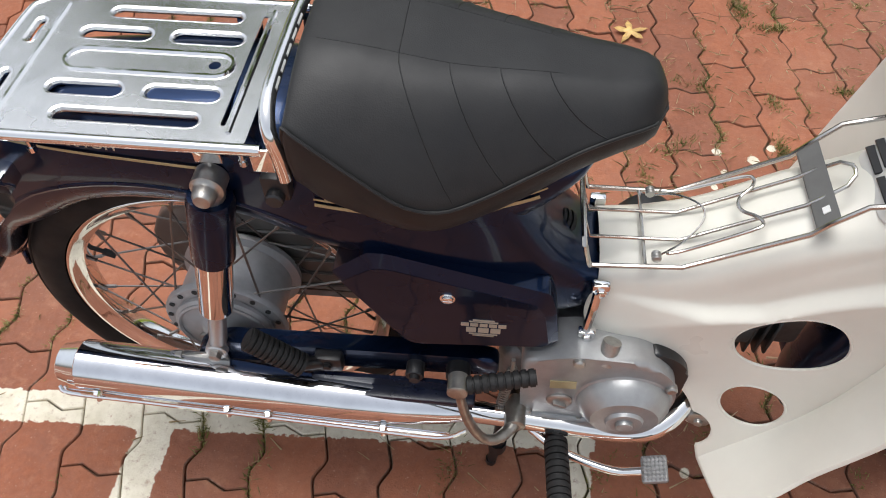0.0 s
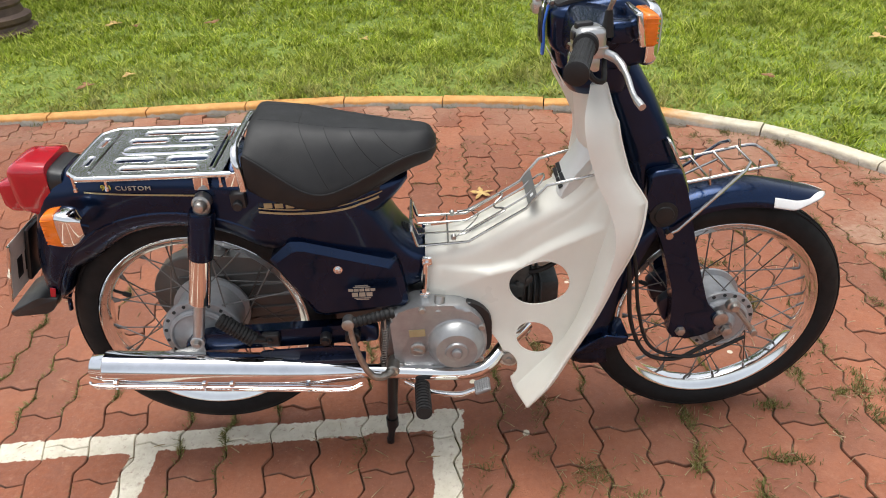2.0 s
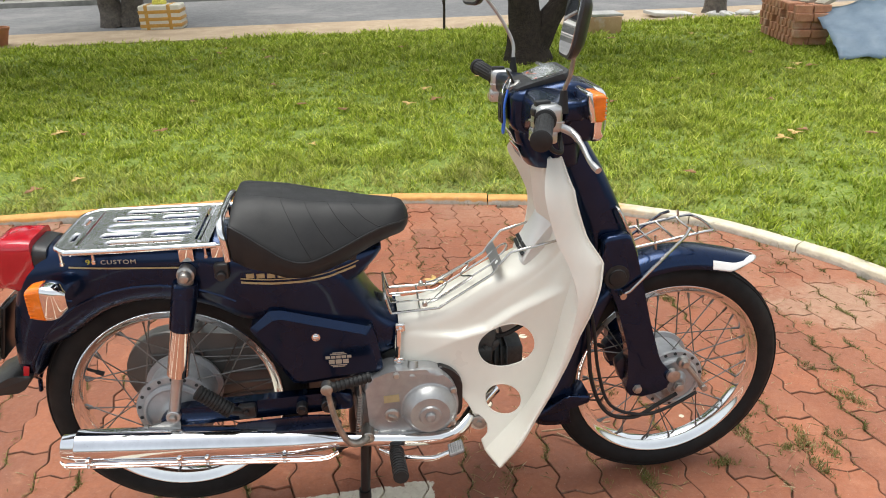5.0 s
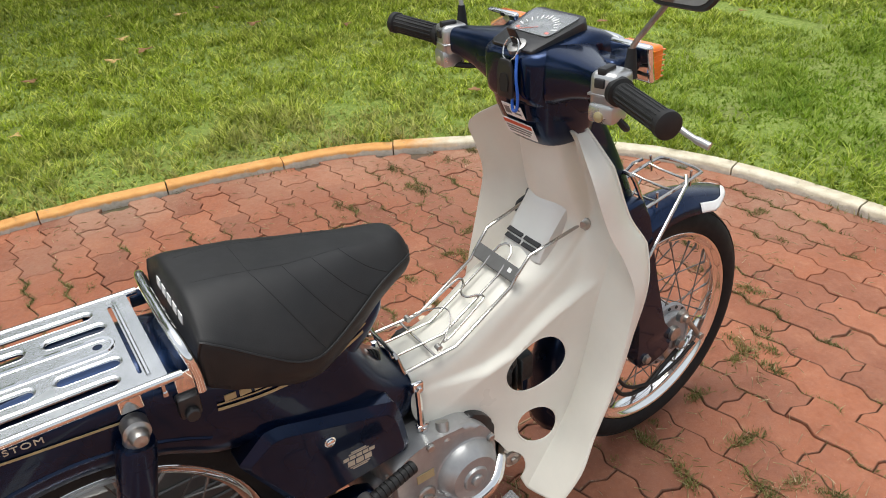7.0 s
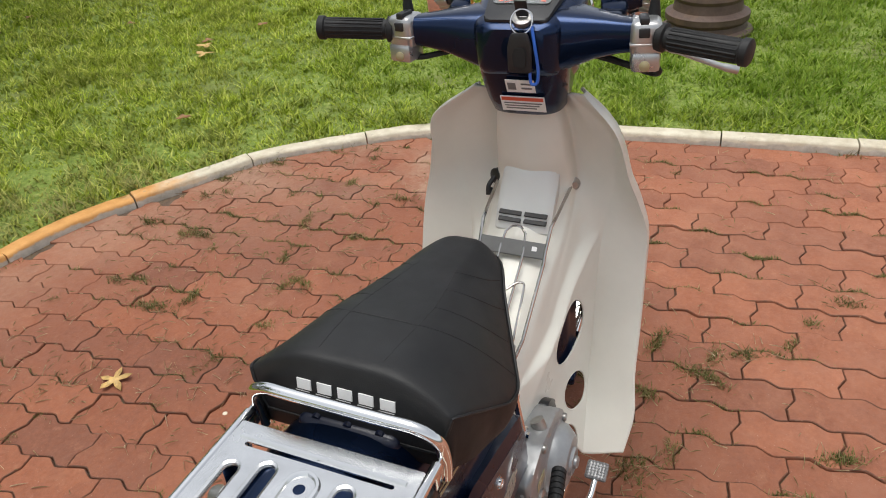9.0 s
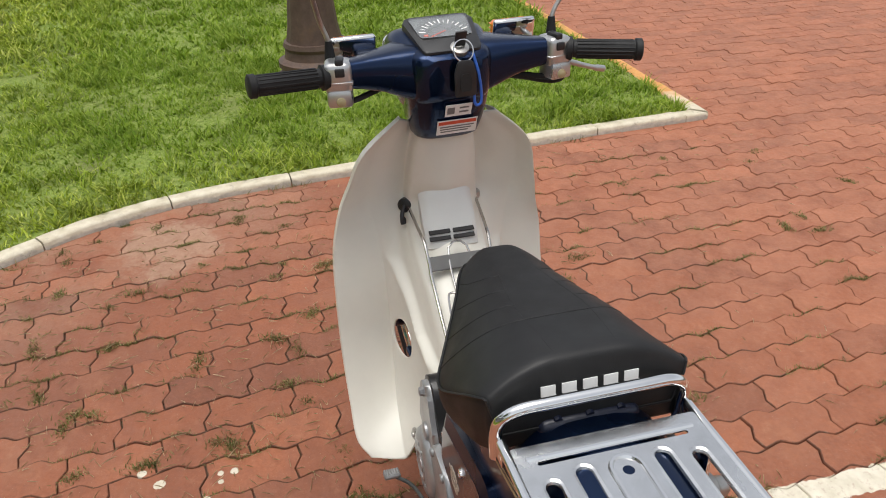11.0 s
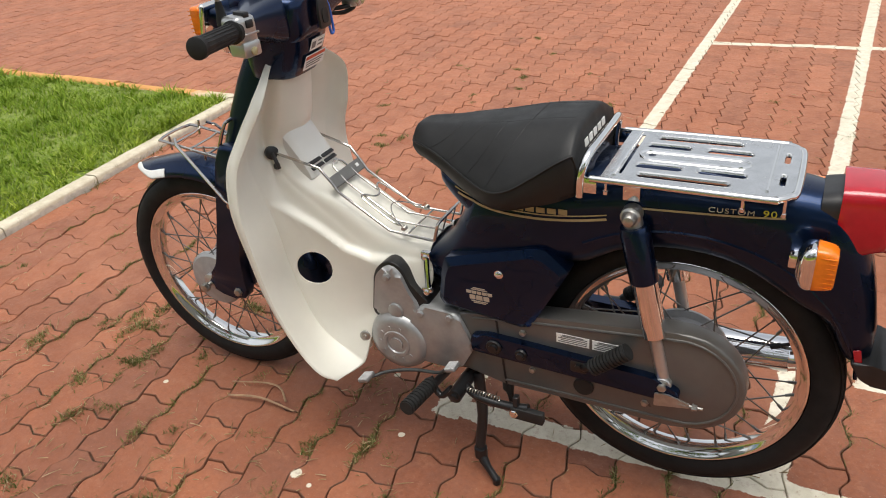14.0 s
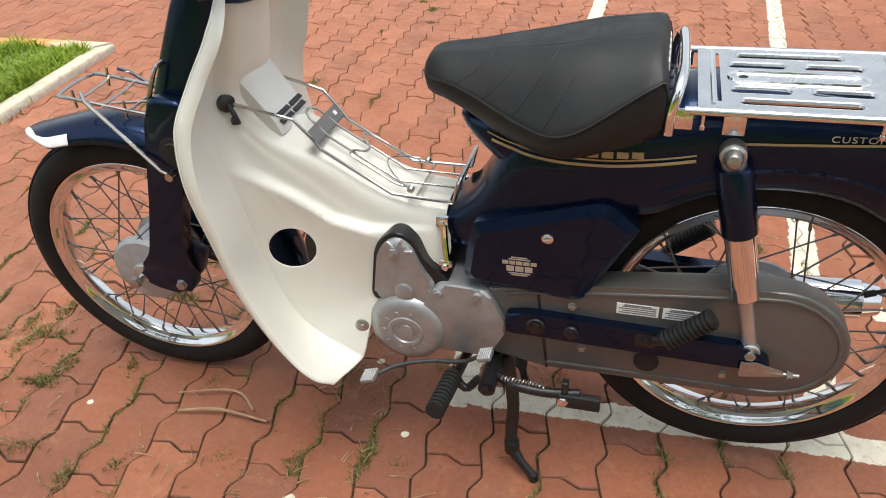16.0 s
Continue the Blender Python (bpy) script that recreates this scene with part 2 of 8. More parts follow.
def lawn_material():
    m = Mat("lawn_floor", (0.06, 0.09, 0.02), 0.95)
    c = m.ramp(m.noise(40, 6, 0.7), [(0.3, (0.08, 0.12, 0.016)), (0.5, (0.20, 0.28, 0.04)), (0.72, (0.34, 0.36, 0.12))])
    c = m.mix(m.ramp(m.noise(1.4, 5, 0.7), [(0.5, 0.0), (0.72, 0.55)]), c, (0.17, 0.15, 0.07))
    m.color(c).bump(m.noise(160, 5), 0.8, 0.01)
    return m.m


LAWN = lawn_material()


def blade_material(name, a, b, c, dry=False):
    m = Mat(name, b, 0.62)
    m.b.inputs["Specular IOR Level"].default_value = 0.25
    col = m.ramp(m.island(), [(0.0, a), (0.55, b), (1.0, c)])
    col = m.mix(m.ramp(m.noise(1.3, 6, 0.7), [(0.48, 0.0), (0.70, 0.5)]), col, (0.26, 0.24, 0.07))
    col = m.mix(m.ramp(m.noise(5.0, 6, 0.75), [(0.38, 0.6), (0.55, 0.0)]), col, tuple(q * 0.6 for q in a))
    if dry:      # tuft-sized noise: shade between tufts and lit tops put into the colour
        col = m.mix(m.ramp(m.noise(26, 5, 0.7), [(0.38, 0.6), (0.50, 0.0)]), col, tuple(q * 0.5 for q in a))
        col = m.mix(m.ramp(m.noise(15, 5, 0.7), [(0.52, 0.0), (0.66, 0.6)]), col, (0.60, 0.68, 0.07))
    if dry:      # thinner, drier turf by the kerb
        sep = m.n.new("ShaderNodeSeparateXYZ")
        m.l.new(m.pos(), sep.inputs[0])
        near = m.math("MULTIPLY", m.math("MULTIPLY", m.math("SUBTRACT", 3.0, sep.outputs[1]), 0.9, True), m.math("MULTIPLY", m.math("SUBTRACT", 2.3, sep.outputs[0]), 1.2, True))
        turf_fac = m.math("MULTIPLY", m.math("MULTIPLY", m.math("SUBTRACT", sep.outputs[0], 2.4), 1.4, True), m.math("MULTIPLY", m.math("SUBTRACT", 2.4, sep.outputs[1]), 0.8, True))
        col = m.mix(m.math("MULTIPLY", turf_fac, 0.6), col, (0.13, 0.255, 0.015))       # greener turf round the far corner, tree shade painted in
        col = m.mix(m.math("MULTIPLY", near, m.ramp(m.noise(7, 6, 0.75), [(0.40, 0.0), (0.56, 0.80)])), col, (0.42, 0.36, 0.17))
    m.color(col)
    # thin leaves let light through
    thin = m.n.new("ShaderNodeBsdfTranslucent")
    both = m.n.new("ShaderNodeMixShader")
    both.inputs["Fac"].default_value = 0.35
    m.l.new(col, thin.inputs["Color"])
    m.l.new(m.b.outputs[0], both.inputs[1])
    m.l.new(thin.outputs[0], both.inputs[2])
    m.l.new(both.outputs[0], m.n["Material Output"].inputs["Surface"])
    return m.m


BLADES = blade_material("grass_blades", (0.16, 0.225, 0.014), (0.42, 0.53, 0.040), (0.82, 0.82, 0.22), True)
WEEDS = blade_material("weed_blades", (0.09, 0.10, 0.026), (0.20, 0.20, 0.052), (0.46, 0.38, 0.20))
STRAW = blade_material("dry_straw", (0.30, 0.20, 0.10), (0.46, 0.34, 0.19), (0.60, 0.48, 0.32))
LEAF = blade_material("tree_leaves", (0.05, 0.10, 0.02), (0.09, 0.155, 0.03), (0.15, 0.21, 0.05))
LEAFDRY = simple("dry_leaf", (0.62, 0.40, 0.14), 0.6, 0.0, 0.3, 60)
LEAFBROWN = simple("brown_leaf", (0.30, 0.15, 0.06), 0.7, 0.0, 0.3, 60)


def kerb_material():
    m = Mat("painted_kerb", (0.6, 0.5, 0.3), 0.8)
    sep = m.n.new("ShaderNodeSeparateXYZ")
    m.l.new(m.pos(), sep.inputs[0])
    wob = m.math("MULTIPLY", m.math("SUBTRACT", m.noise(6, 5), 0.5), 0.5)
    top = m.math("MULTIPLY", m.math("SUBTRACT", m.math("ADD", sep.outputs[2], m.math("MULTIPLY", m.math("SUBTRACT", m.noise(14, 5), 0.5), 0.05)), -0.041), 120, True)
    # ochre paint on the long run and the far arm, cream on the round
    a = m.math("MULTIPLY", m.math("SUBTRACT", 1.75, m.math("ADD", sep.outputs[0], wob)), 6, True)
    b = m.math("MULTIPLY", m.math("SUBTRACT", m.math("ADD", sep.outputs[0], wob), 2.95), 6, True)
    ochre = m.math("MAXIMUM", a, b)
    cream = m.ramp(m.noise(20, 5), [(0.3, (0.52, 0.45, 0.32)), (0.7, (0.70, 0.64, 0.50))])
    orange = m.ramp(m.noise(20, 5), [(0.3, (0.55, 0.26, 0.07)), (0.7, (0.70, 0.37, 0.12))])
    paint = m.mix(ochre, cream, orange)
    conc = m.ramp(m.noise(30, 5), [(0.3, (0.36, 0.32, 0.26)), (0.7, (0.56, 0.51, 0.43))])
    c = m.mix(top, conc, paint)
    c = m.mix(m.ramp(m.noise(22, 6, 0.75), [(0.60, 0.0), (0.74, 0.8)]), c, (0.24, 0.20, 0.15))
    m.color(c).bump(m.noise(80, 5), 0.5, 0.004)
    return m.m


KERB = kerb_material()


def mottled(name, a, b, scale, rough=0.9, bump=0.5, bdist=0.01, c=None, cs=2.0):
    m = Mat(name, a, rough)
    col = m.ramp(m.noise(scale, 6, 0.7), [(0.3, a), (0.7, b)])
    if c:
        col = m.mix(m.ramp(m.noise(cs, 5, 0.7), [(0.5, 0.0), (0.7, 0.8)]), col, c)
    m.color(col).bump(m.noise(scale * 3, 5), bump, bdist)
    return m.m


SAND = mottled("sandy_verge", (0.34, 0.25, 0.16), (0.50, 0.39, 0.27), 8, c=(0.25, 0.18, 0.12))
ASPHALT = mottled("asphalt", (0.13, 0.13, 0.135), (0.20, 0.20, 0.20), 12, c=(0.27, 0.26, 0.25), cs=0.6)
CONCRETE = mottled("grey_concrete", (0.44, 0.43, 0.41), (0.62, 0.60, 0.57), 5, c=(0.26, 0.25, 0.23), cs=1.0)
STONE = mottled("grey_stone_cladding", (0.20, 0.20, 0.20), (0.42, 0.41, 0.40), 18, c=(0.12, 0.12, 0.12), cs=6)
DARKKERB = mottled("dark_kerb_stone", (0.13, 0.13, 0.135), (0.22, 0.22, 0.215), 10)
DIRTY = mottled("dirty_pavement", (0.22, 0.215, 0.20), (0.36, 0.35, 0.32), 3, c=(0.11, 0.11, 0.09), cs=0.9)
BARK = mottled("dark_bark", (0.018, 0.013, 0.010), (0.065, 0.045, 0.032), 22, 0.95, 1.0, 0.03)
BARKGREY = mottled("grey_bark", (0.07, 0.06, 0.05), (0.20, 0.17, 0.14), 16, 0.95, 1.0, 0.03)
IRON = mottled("brown_cast_iron", (0.07, 0.042, 0.030), (0.125, 0.080, 0.058), 14, 0.6, 0.4, 0.006, c=(0.16, 0.09, 0.05), cs=4)
CLAY = mottled("hollow_clay_brick", (0.40, 0.17, 0.09), (0.56, 0.28, 0.17), 12, c=(0.5, 0.38, 0.28), cs=5)
PLANKWOOD = mottled("grey_planks", (0.32, 0.28, 0.22), (0.52, 0.46, 0.38), 10)
TARP = mottled("blue_grey_tarpaulin", (0.09, 0.14, 0.20), (0.17, 0.23, 0.29), 4, 0.5)
FOAM = mottled("white_foam_box", (0.62, 0.58, 0.48), (0.76, 0.72, 0.62), 6, 0.7)
TAPE = simple("brown_packing_tape", (0.55, 0.30, 0.06), 0.35, 0.0, 0.15, 20)
BAG = simple("yellow_plastic_bag", (0.75, 0.68, 0.12), 0.4, 0.0, 0.15, 20)
SHUTTER = simple("green_shutter_paint", (0.10, 0.26, 0.20), 0.5, 0.0, 0.12, 8)
WALLGREY = mottled("grey_render", (0.30, 0.29, 0.27), (0.42, 0.40, 0.37), 3, c=(0.22, 0.21, 0.19), cs=0.8)
REDPAINT = mottled("red_brown_post", (0.25, 0.05, 0.03), (0.34, 0.08, 0.05), 6)
TERRA = mottled("terracotta_pot", (0.32, 0.13, 0.06), (0.42, 0.18, 0.09), 9)


# ---------------------------------------------------------------- builders
def thing(name, label, category, at=(0, 0, 0), group="", kind=""):
    e = new(name)
    e.empty_display_size = 0.05
    e.location = at
    return tagged(e, label, category, group, kind)


def finish(name, bm, mat, smooth=True, angle=38):
    me = bpy.data.meshes.new(name)
    bmesh.ops.recalc_face_normals(bm, faces=bm.faces[:])
    bm.to_mesh(me)
    bm.free()
    me.materials.append(mat)
    if smooth:
        me.polygons.foreach_set("use_smooth", [True] * len(me.polygons))
        me.set_sharp_from_angle(angle=radians(angle))
    return me


def part(name, bm, mat, parent, label="", smooth=True, angle=38):
    """Links a bmesh as one mesh object under a thing or part."""
    ob = new(name, finish(name, bm, mat, smooth, angle))
    ob.parent = parent
    if parent is not None:
        off = Vector((0, 0, 0))
        p = parent
        while p is not None:
            off += Vector(p.location)
            p = p.parent
        ob.location = -off
        ob.location = Vector((0, 0, 0)) - off
    return tagged(ob, label)


def solo(name, bm, mat, label, category, group="", kind="", smooth=True, angle=38):
    ob = new(name, finish(name, bm, mat, smooth, angle))
    return tagged(ob, label, category, group, kind)


def raw(name, verts, faces, mat, smooth=False):
    me = bpy.data.meshes.new(name)
    me.from_pydata(verts, [], faces)
    me.materials.append(mat)
    if smooth:
        me.polygons.foreach_set("use_smooth", [True] * len(me.polygons))
    return new(name, me)


def frame_along(d):
    d = Vector(d).normalized()
    a = Vector((0, 0, 1)) if abs(d.z) < 0.9 else Vector((1, 0, 0))
    u = d.cross(a).normalized()
    return d, u, d.cross(u)


def ring_faces(bm, rings, close_u=True, caps=True):
    for a, b in zip(rings, rings[1:]):
        n = len(a)
        for i in range(n if close_u else n - 1):
            bm.faces.new((a[i], a[(i + 1) % n], b[(i + 1) % n], b[i]))
    if caps and close_u:
        bm.faces.new(rings[0][::-1])
        bm.faces.new(rings[-1])


def turned(bm, origin, axis, prof, seg=24, caps=True):
    """A lathe: prof is (height along axis, radius)."""
    d, u, v = frame_along(axis)
    o = Vector(origin)
    rings = []
    for h, r in prof:
        r = max(r, 0.0004)
        rings.append([bm.verts.new(o + d * h + (u * math.cos(6.28318531 * i / seg) + v * math.sin(6.28318531 * i / seg)) * r) for i in range(seg)])
    ring_faces(bm, rings, True, caps)
    return bm


def rod(bm, p, q, r, seg=12, r2=None, chamfer=0.0):
    p, q = Vector(p), Vector(q)
    L = (q - p).length
    r2 = r if r2 is None else r2
    if chamfer:
        c = chamfer
        return turned(bm, p, q - p, [(0, r - c), (c, r), (L - c, r2), (L, r2 - c)], seg)
    return turned(bm, p, q - p, [(0, r), (L, r2)], seg)


def spline(pts, n=8, closed=False):
    """Catmull-Rom through the points."""
    P = [Vector(p) for p in pts]
    m = len(P)
    out = []
    for i in range(m if closed else m - 1):
        p0 = P[(i - 1) % m] if closed or i else P[0] * 2 - P[1]
        p1, p2 = P[i], P[(i + 1) % m]
        p3 = P[(i + 2) % m] if closed or i + 2 < m else P[-1] * 2 - P[-2]
        for k in range(n):
            t = k / n
            out.append(0.5 * ((2 * p1) + (p2 - p0) * t + (2 * p0 - 5 * p1 + 4 * p2 - p3) * t * t + (3 * p1 - p0 - 3 * p2 + p3) * t ** 3))
    if not closed:
        out.append(P[-1])
    return out


def pipe(bm, pts, r, seg=10, closed=False, smooth=0):
    """A tube along points; r may be a list."""
    P = spline(pts, smooth, closed) if smooth else [Vector(p) for p in pts]
    n = len(P)
    R = r if isinstance(r, (list, tuple)) else [r] * n
    if len(R) != n:
        R = [R[min(len(R) - 1, int(i * len(R) / n))] for i in range(n)]
    rings, u = [], None
    for i, p in enumerate(P):
        a = P[(i - 1) % n] if closed or i else P[0]
        b = P[(i + 1) % n] if closed or i < n - 1 else P[-1]
        d = (b - a).normalized()
        if u is None:
            _, u, _ = frame_along(d)
        u = (u - d * u.dot(d)).normalized()
        v = d.cross(u)
        rings.append([bm.verts.new(p + (u * math.cos(6.28318531 * k / seg) + v * math.sin(6.28318531 * k / seg)) * R[i]) for k in range(seg)])
    if closed:
        rings.append(rings[0])
    ring_faces(bm, rings, True, not closed)
    return bm


def box(bm, c, s, m=None, bevel=0.0, seg=2):
    """A box with rounded edges."""
    mat = (m or Matrix.Translation(c)) @ Matrix.Diagonal((*s, 1))
    made = bmesh.ops.create_cube(bm, size=1.0, matrix=mat)
    if bevel:
        es = list({e for v in made["verts"] for e in v.link_edges})
        bmesh.ops.bevel(bm, geom=es, offset=bevel, segments=seg, profile=0.5, affect="EDGES")
    return bm


def slab(bm, pts, a, b, axis="y", bevel=0.0, seg=2):
    """A plate: the polygon pts lies across the axis and reaches from a to b along it."""
    def at(p, h):
        if axis == "y":
            return (p[0], h, p[1])
        if axis == "z":
            return (p[0], p[1], h)
        return (h, p[0], p[1])
    lo = [bm.verts.new(at(p, a)) for p in pts]
    hi = [bm.verts.new(at(p, b)) for p in pts]
    n = len(pts)
    fs = [bm.faces.new(lo), bm.faces.new(hi[::-1])]
    for i in range(n):
        bm.faces.new((lo[i], hi[i], hi[(i + 1) % n], lo[(i + 1) % n]))
    if bevel:
        es = list({e for e in fs[1].edges}) + list({e for e in fs[0].edges})
        bmesh.ops.bevel(bm, geom=es, offset=bevel, segments=seg, profile=0.5, affect="EDGES")
    return bm


def rounded(pts, r, n=5):
    """The polygon with its corners rounded by r (one number or one for each)."""
    out, m = [], len(pts)
    for i in range(m):
        p0, p, p1 = (Vector(pts[(i + k) % m]).to_2d() for k in (-1, 0, 1))
        rr = r[i] if isinstance(r, (list, tuple)) else r
        a, b = (p0 - p), (p1 - p)
        rr = min(rr, a.length * 0.48, b.length * 0.48)
        s, e = p + a.normalized() * rr, p + b.normalized() * rr
        for k in range(n + 1):
            t = k / n
            out.append(tuple((1 - t) ** 2 * s + 2 * t * (1 - t) * p + t * t * e))
    return out


def holed(bm, outer, holes, z0, z1, m=None):
    """A plate in x, y with holes, from z0 up to z1, placed by m."""
    def inside(p, loop):
        c = False
        for i in range(len(loop)):
            (x0, y0), (x1, y1) = loop[i - 1], loop[i]
            if (y0 > p[1]) != (y1 > p[1]) and p[0] < (x1 - x0) * (p[1] - y0) / (y1 - y0) + x0:
                c = not c
        return c

    flat, rims = [], []
    for loop in [outer] + holes:
        b = len(flat)
        flat += [Vector(p) for p in loop]
        rims += [(b + i, b + (i + 1) % len(loop)) for i in range(len(loop))]
    co, _, tris, *_ = geometry.delaunay_2d_cdt(flat, rims, [], 0, 1e-7)
    vs = [bm.verts.new((p[0], p[1], z1)) for p in co]
    faces = []
    for t in tris:
        mid = sum((Vector(co[i]) for i in t), Vector((0, 0))) / len(t)
        if inside(mid, outer) and not any(inside(mid, h) for h in holes):
            faces.append(bm.faces.new([vs[i] for i in t]))
    for v in [v for v in vs if not v.link_faces]:
        bm.verts.remove(v)
    ext = bmesh.ops.extrude_face_region(bm, geom=faces, use_keep_orig=True)
    vs = [g for g in ext["geom"] if isinstance(g, bmesh.types.BMVert)]
    bmesh.ops.translate(bm, verts=vs, vec=(0, 0, z0 - z1))
    if m is not None:
        bmesh.ops.transform(bm, matrix=m, verts=bm.verts[:])
    return bm


def slot(cx, cy, lx, ly, n=8):
    """A long hole, round at its ends."""
    r = min(lx, ly) / 2
    out = []
    for k in range(4):
        sx, sy = ((1, 1), (-1, 1), (-1, -1), (1, -1))[k]
        for i in range(n + 1):
            a = radians(90 * k + 90 * i / n)
            out.append((cx + sx * (lx / 2 - r) + r * math.cos(a), cy + sy * (ly / 2 - r) + r * math.sin(a)))
    return out


def lerp_table(tab, x):
    """Rows (x, a, b, ...) taken between by a smooth curve."""
    if x <= tab[0][0]:
        return tab[0][1:]
    for i in range(len(tab) - 1):
        if x <= tab[i + 1][0]:
            r0, r1 = tab[max(i - 1, 0)], tab[i]
            r2, r3 = tab[i + 1], tab[min(i + 2, len(tab) - 1)]
            h = r2[0] - r1[0]
            t = (x - r1[0]) / h
            out = []
            for k in range(1, len(r1)):
                m1 = (r2[k] - r0[k]) / max(r2[0] - r0[0], 1e-6) * h
                m2 = (r3[k] - r1[k]) / max(r3[0] - r1[0], 1e-6) * h
                out.append((2 * t ** 3 - 3 * t * t + 1) * r1[k] + (t ** 3 - 2 * t * t + t) * m1 + (-2 * t ** 3 + 3 * t * t) * r2[k] + (t ** 3 - t * t) * m2)
            return tuple(out)
    return tab[-1][1:]


def hull(bm, tab, power=3.2, step=0.012, seg=40):
    """A body along x: rows (x, bottom, top, half width), its sections rounded oblongs."""
    x0, x1 = tab[0][0], tab[-1][0]
    n = max(2, int((x1 - x0) / step))
    rings = []
    for i in range(n + 1):
        x = x0 + (x1 - x0) * i / n
        zb, zt, hw = lerp_table(tab, x)
        zc, hz = (zb + zt) / 2, (zt - zb) / 2
        ring = []
        for k in range(seg):
            a = 6.28318531 * k / seg
            c, s = math.cos(a), math.sin(a)
            ring.append(bm.verts.new((x, hw * math.copysign(abs(c) ** (2 / power), c), zc + hz * math.copysign(abs(s) ** (2 / power), s))))
        rings.append(ring)
    ring_faces(bm, rings)
    return bm


def hull_side(tab, x, z, power=3.2):
    zb, zt, hw = lerp_table(tab, x)
    q = abs((z - (zb + zt) / 2) / ((zt - zb) / 2))
    return hw * max(0.0, 1 - min(1, q) ** power) ** (1 / power)


def ribbon(bm, pts, width, up=(0, 0, 1), thick=0.0008, out=None):
    """A thin strip whose middle follows pts, width along up."""
    P = [Vector(p) for p in pts]
    up = Vector(up)
    rings = []
    for i, p in enumerate(P):
        d = (P[min(i + 1, len(P) - 1)] - P[max(i - 1, 0)]).normalized()
        w = (up - d * up.dot(d)).normalized() * width * 0.5
        nrm = Vector(out) if out else d.cross(w).normalized()
        o = nrm * thick
        rings.append([bm.verts.new(q) for q in (p - w, p + w, p + w + o, p - w + o)])
    ring_faces(bm, rings)
    return bm


def bolt(bm, at, axis, r, h, seg=6):
    d = Vector(axis).normalized()
    turned(bm, at, d, [(0, r * 1.25), (h * 0.25, r * 1.25), (h * 0.25, r), (h * 0.9, r), (h, r * 0.8)], seg)
    return bm


# ---------------------------------------------------------------- the motorcycle
bike = thing("motorcycle", "navy blue step-through motorcycle with cream leg shields on its centre stand", "motorcycle")
bike.rotation_euler = (0, 0.0146, 0.0125)      # nose a little down on its stand
RA = Vector((-0.006, 0.0, 0.287))      # rear axle
FA = Vector((1.184, 0.0, 0.264))    # front axle
TYRE_R = 0.297


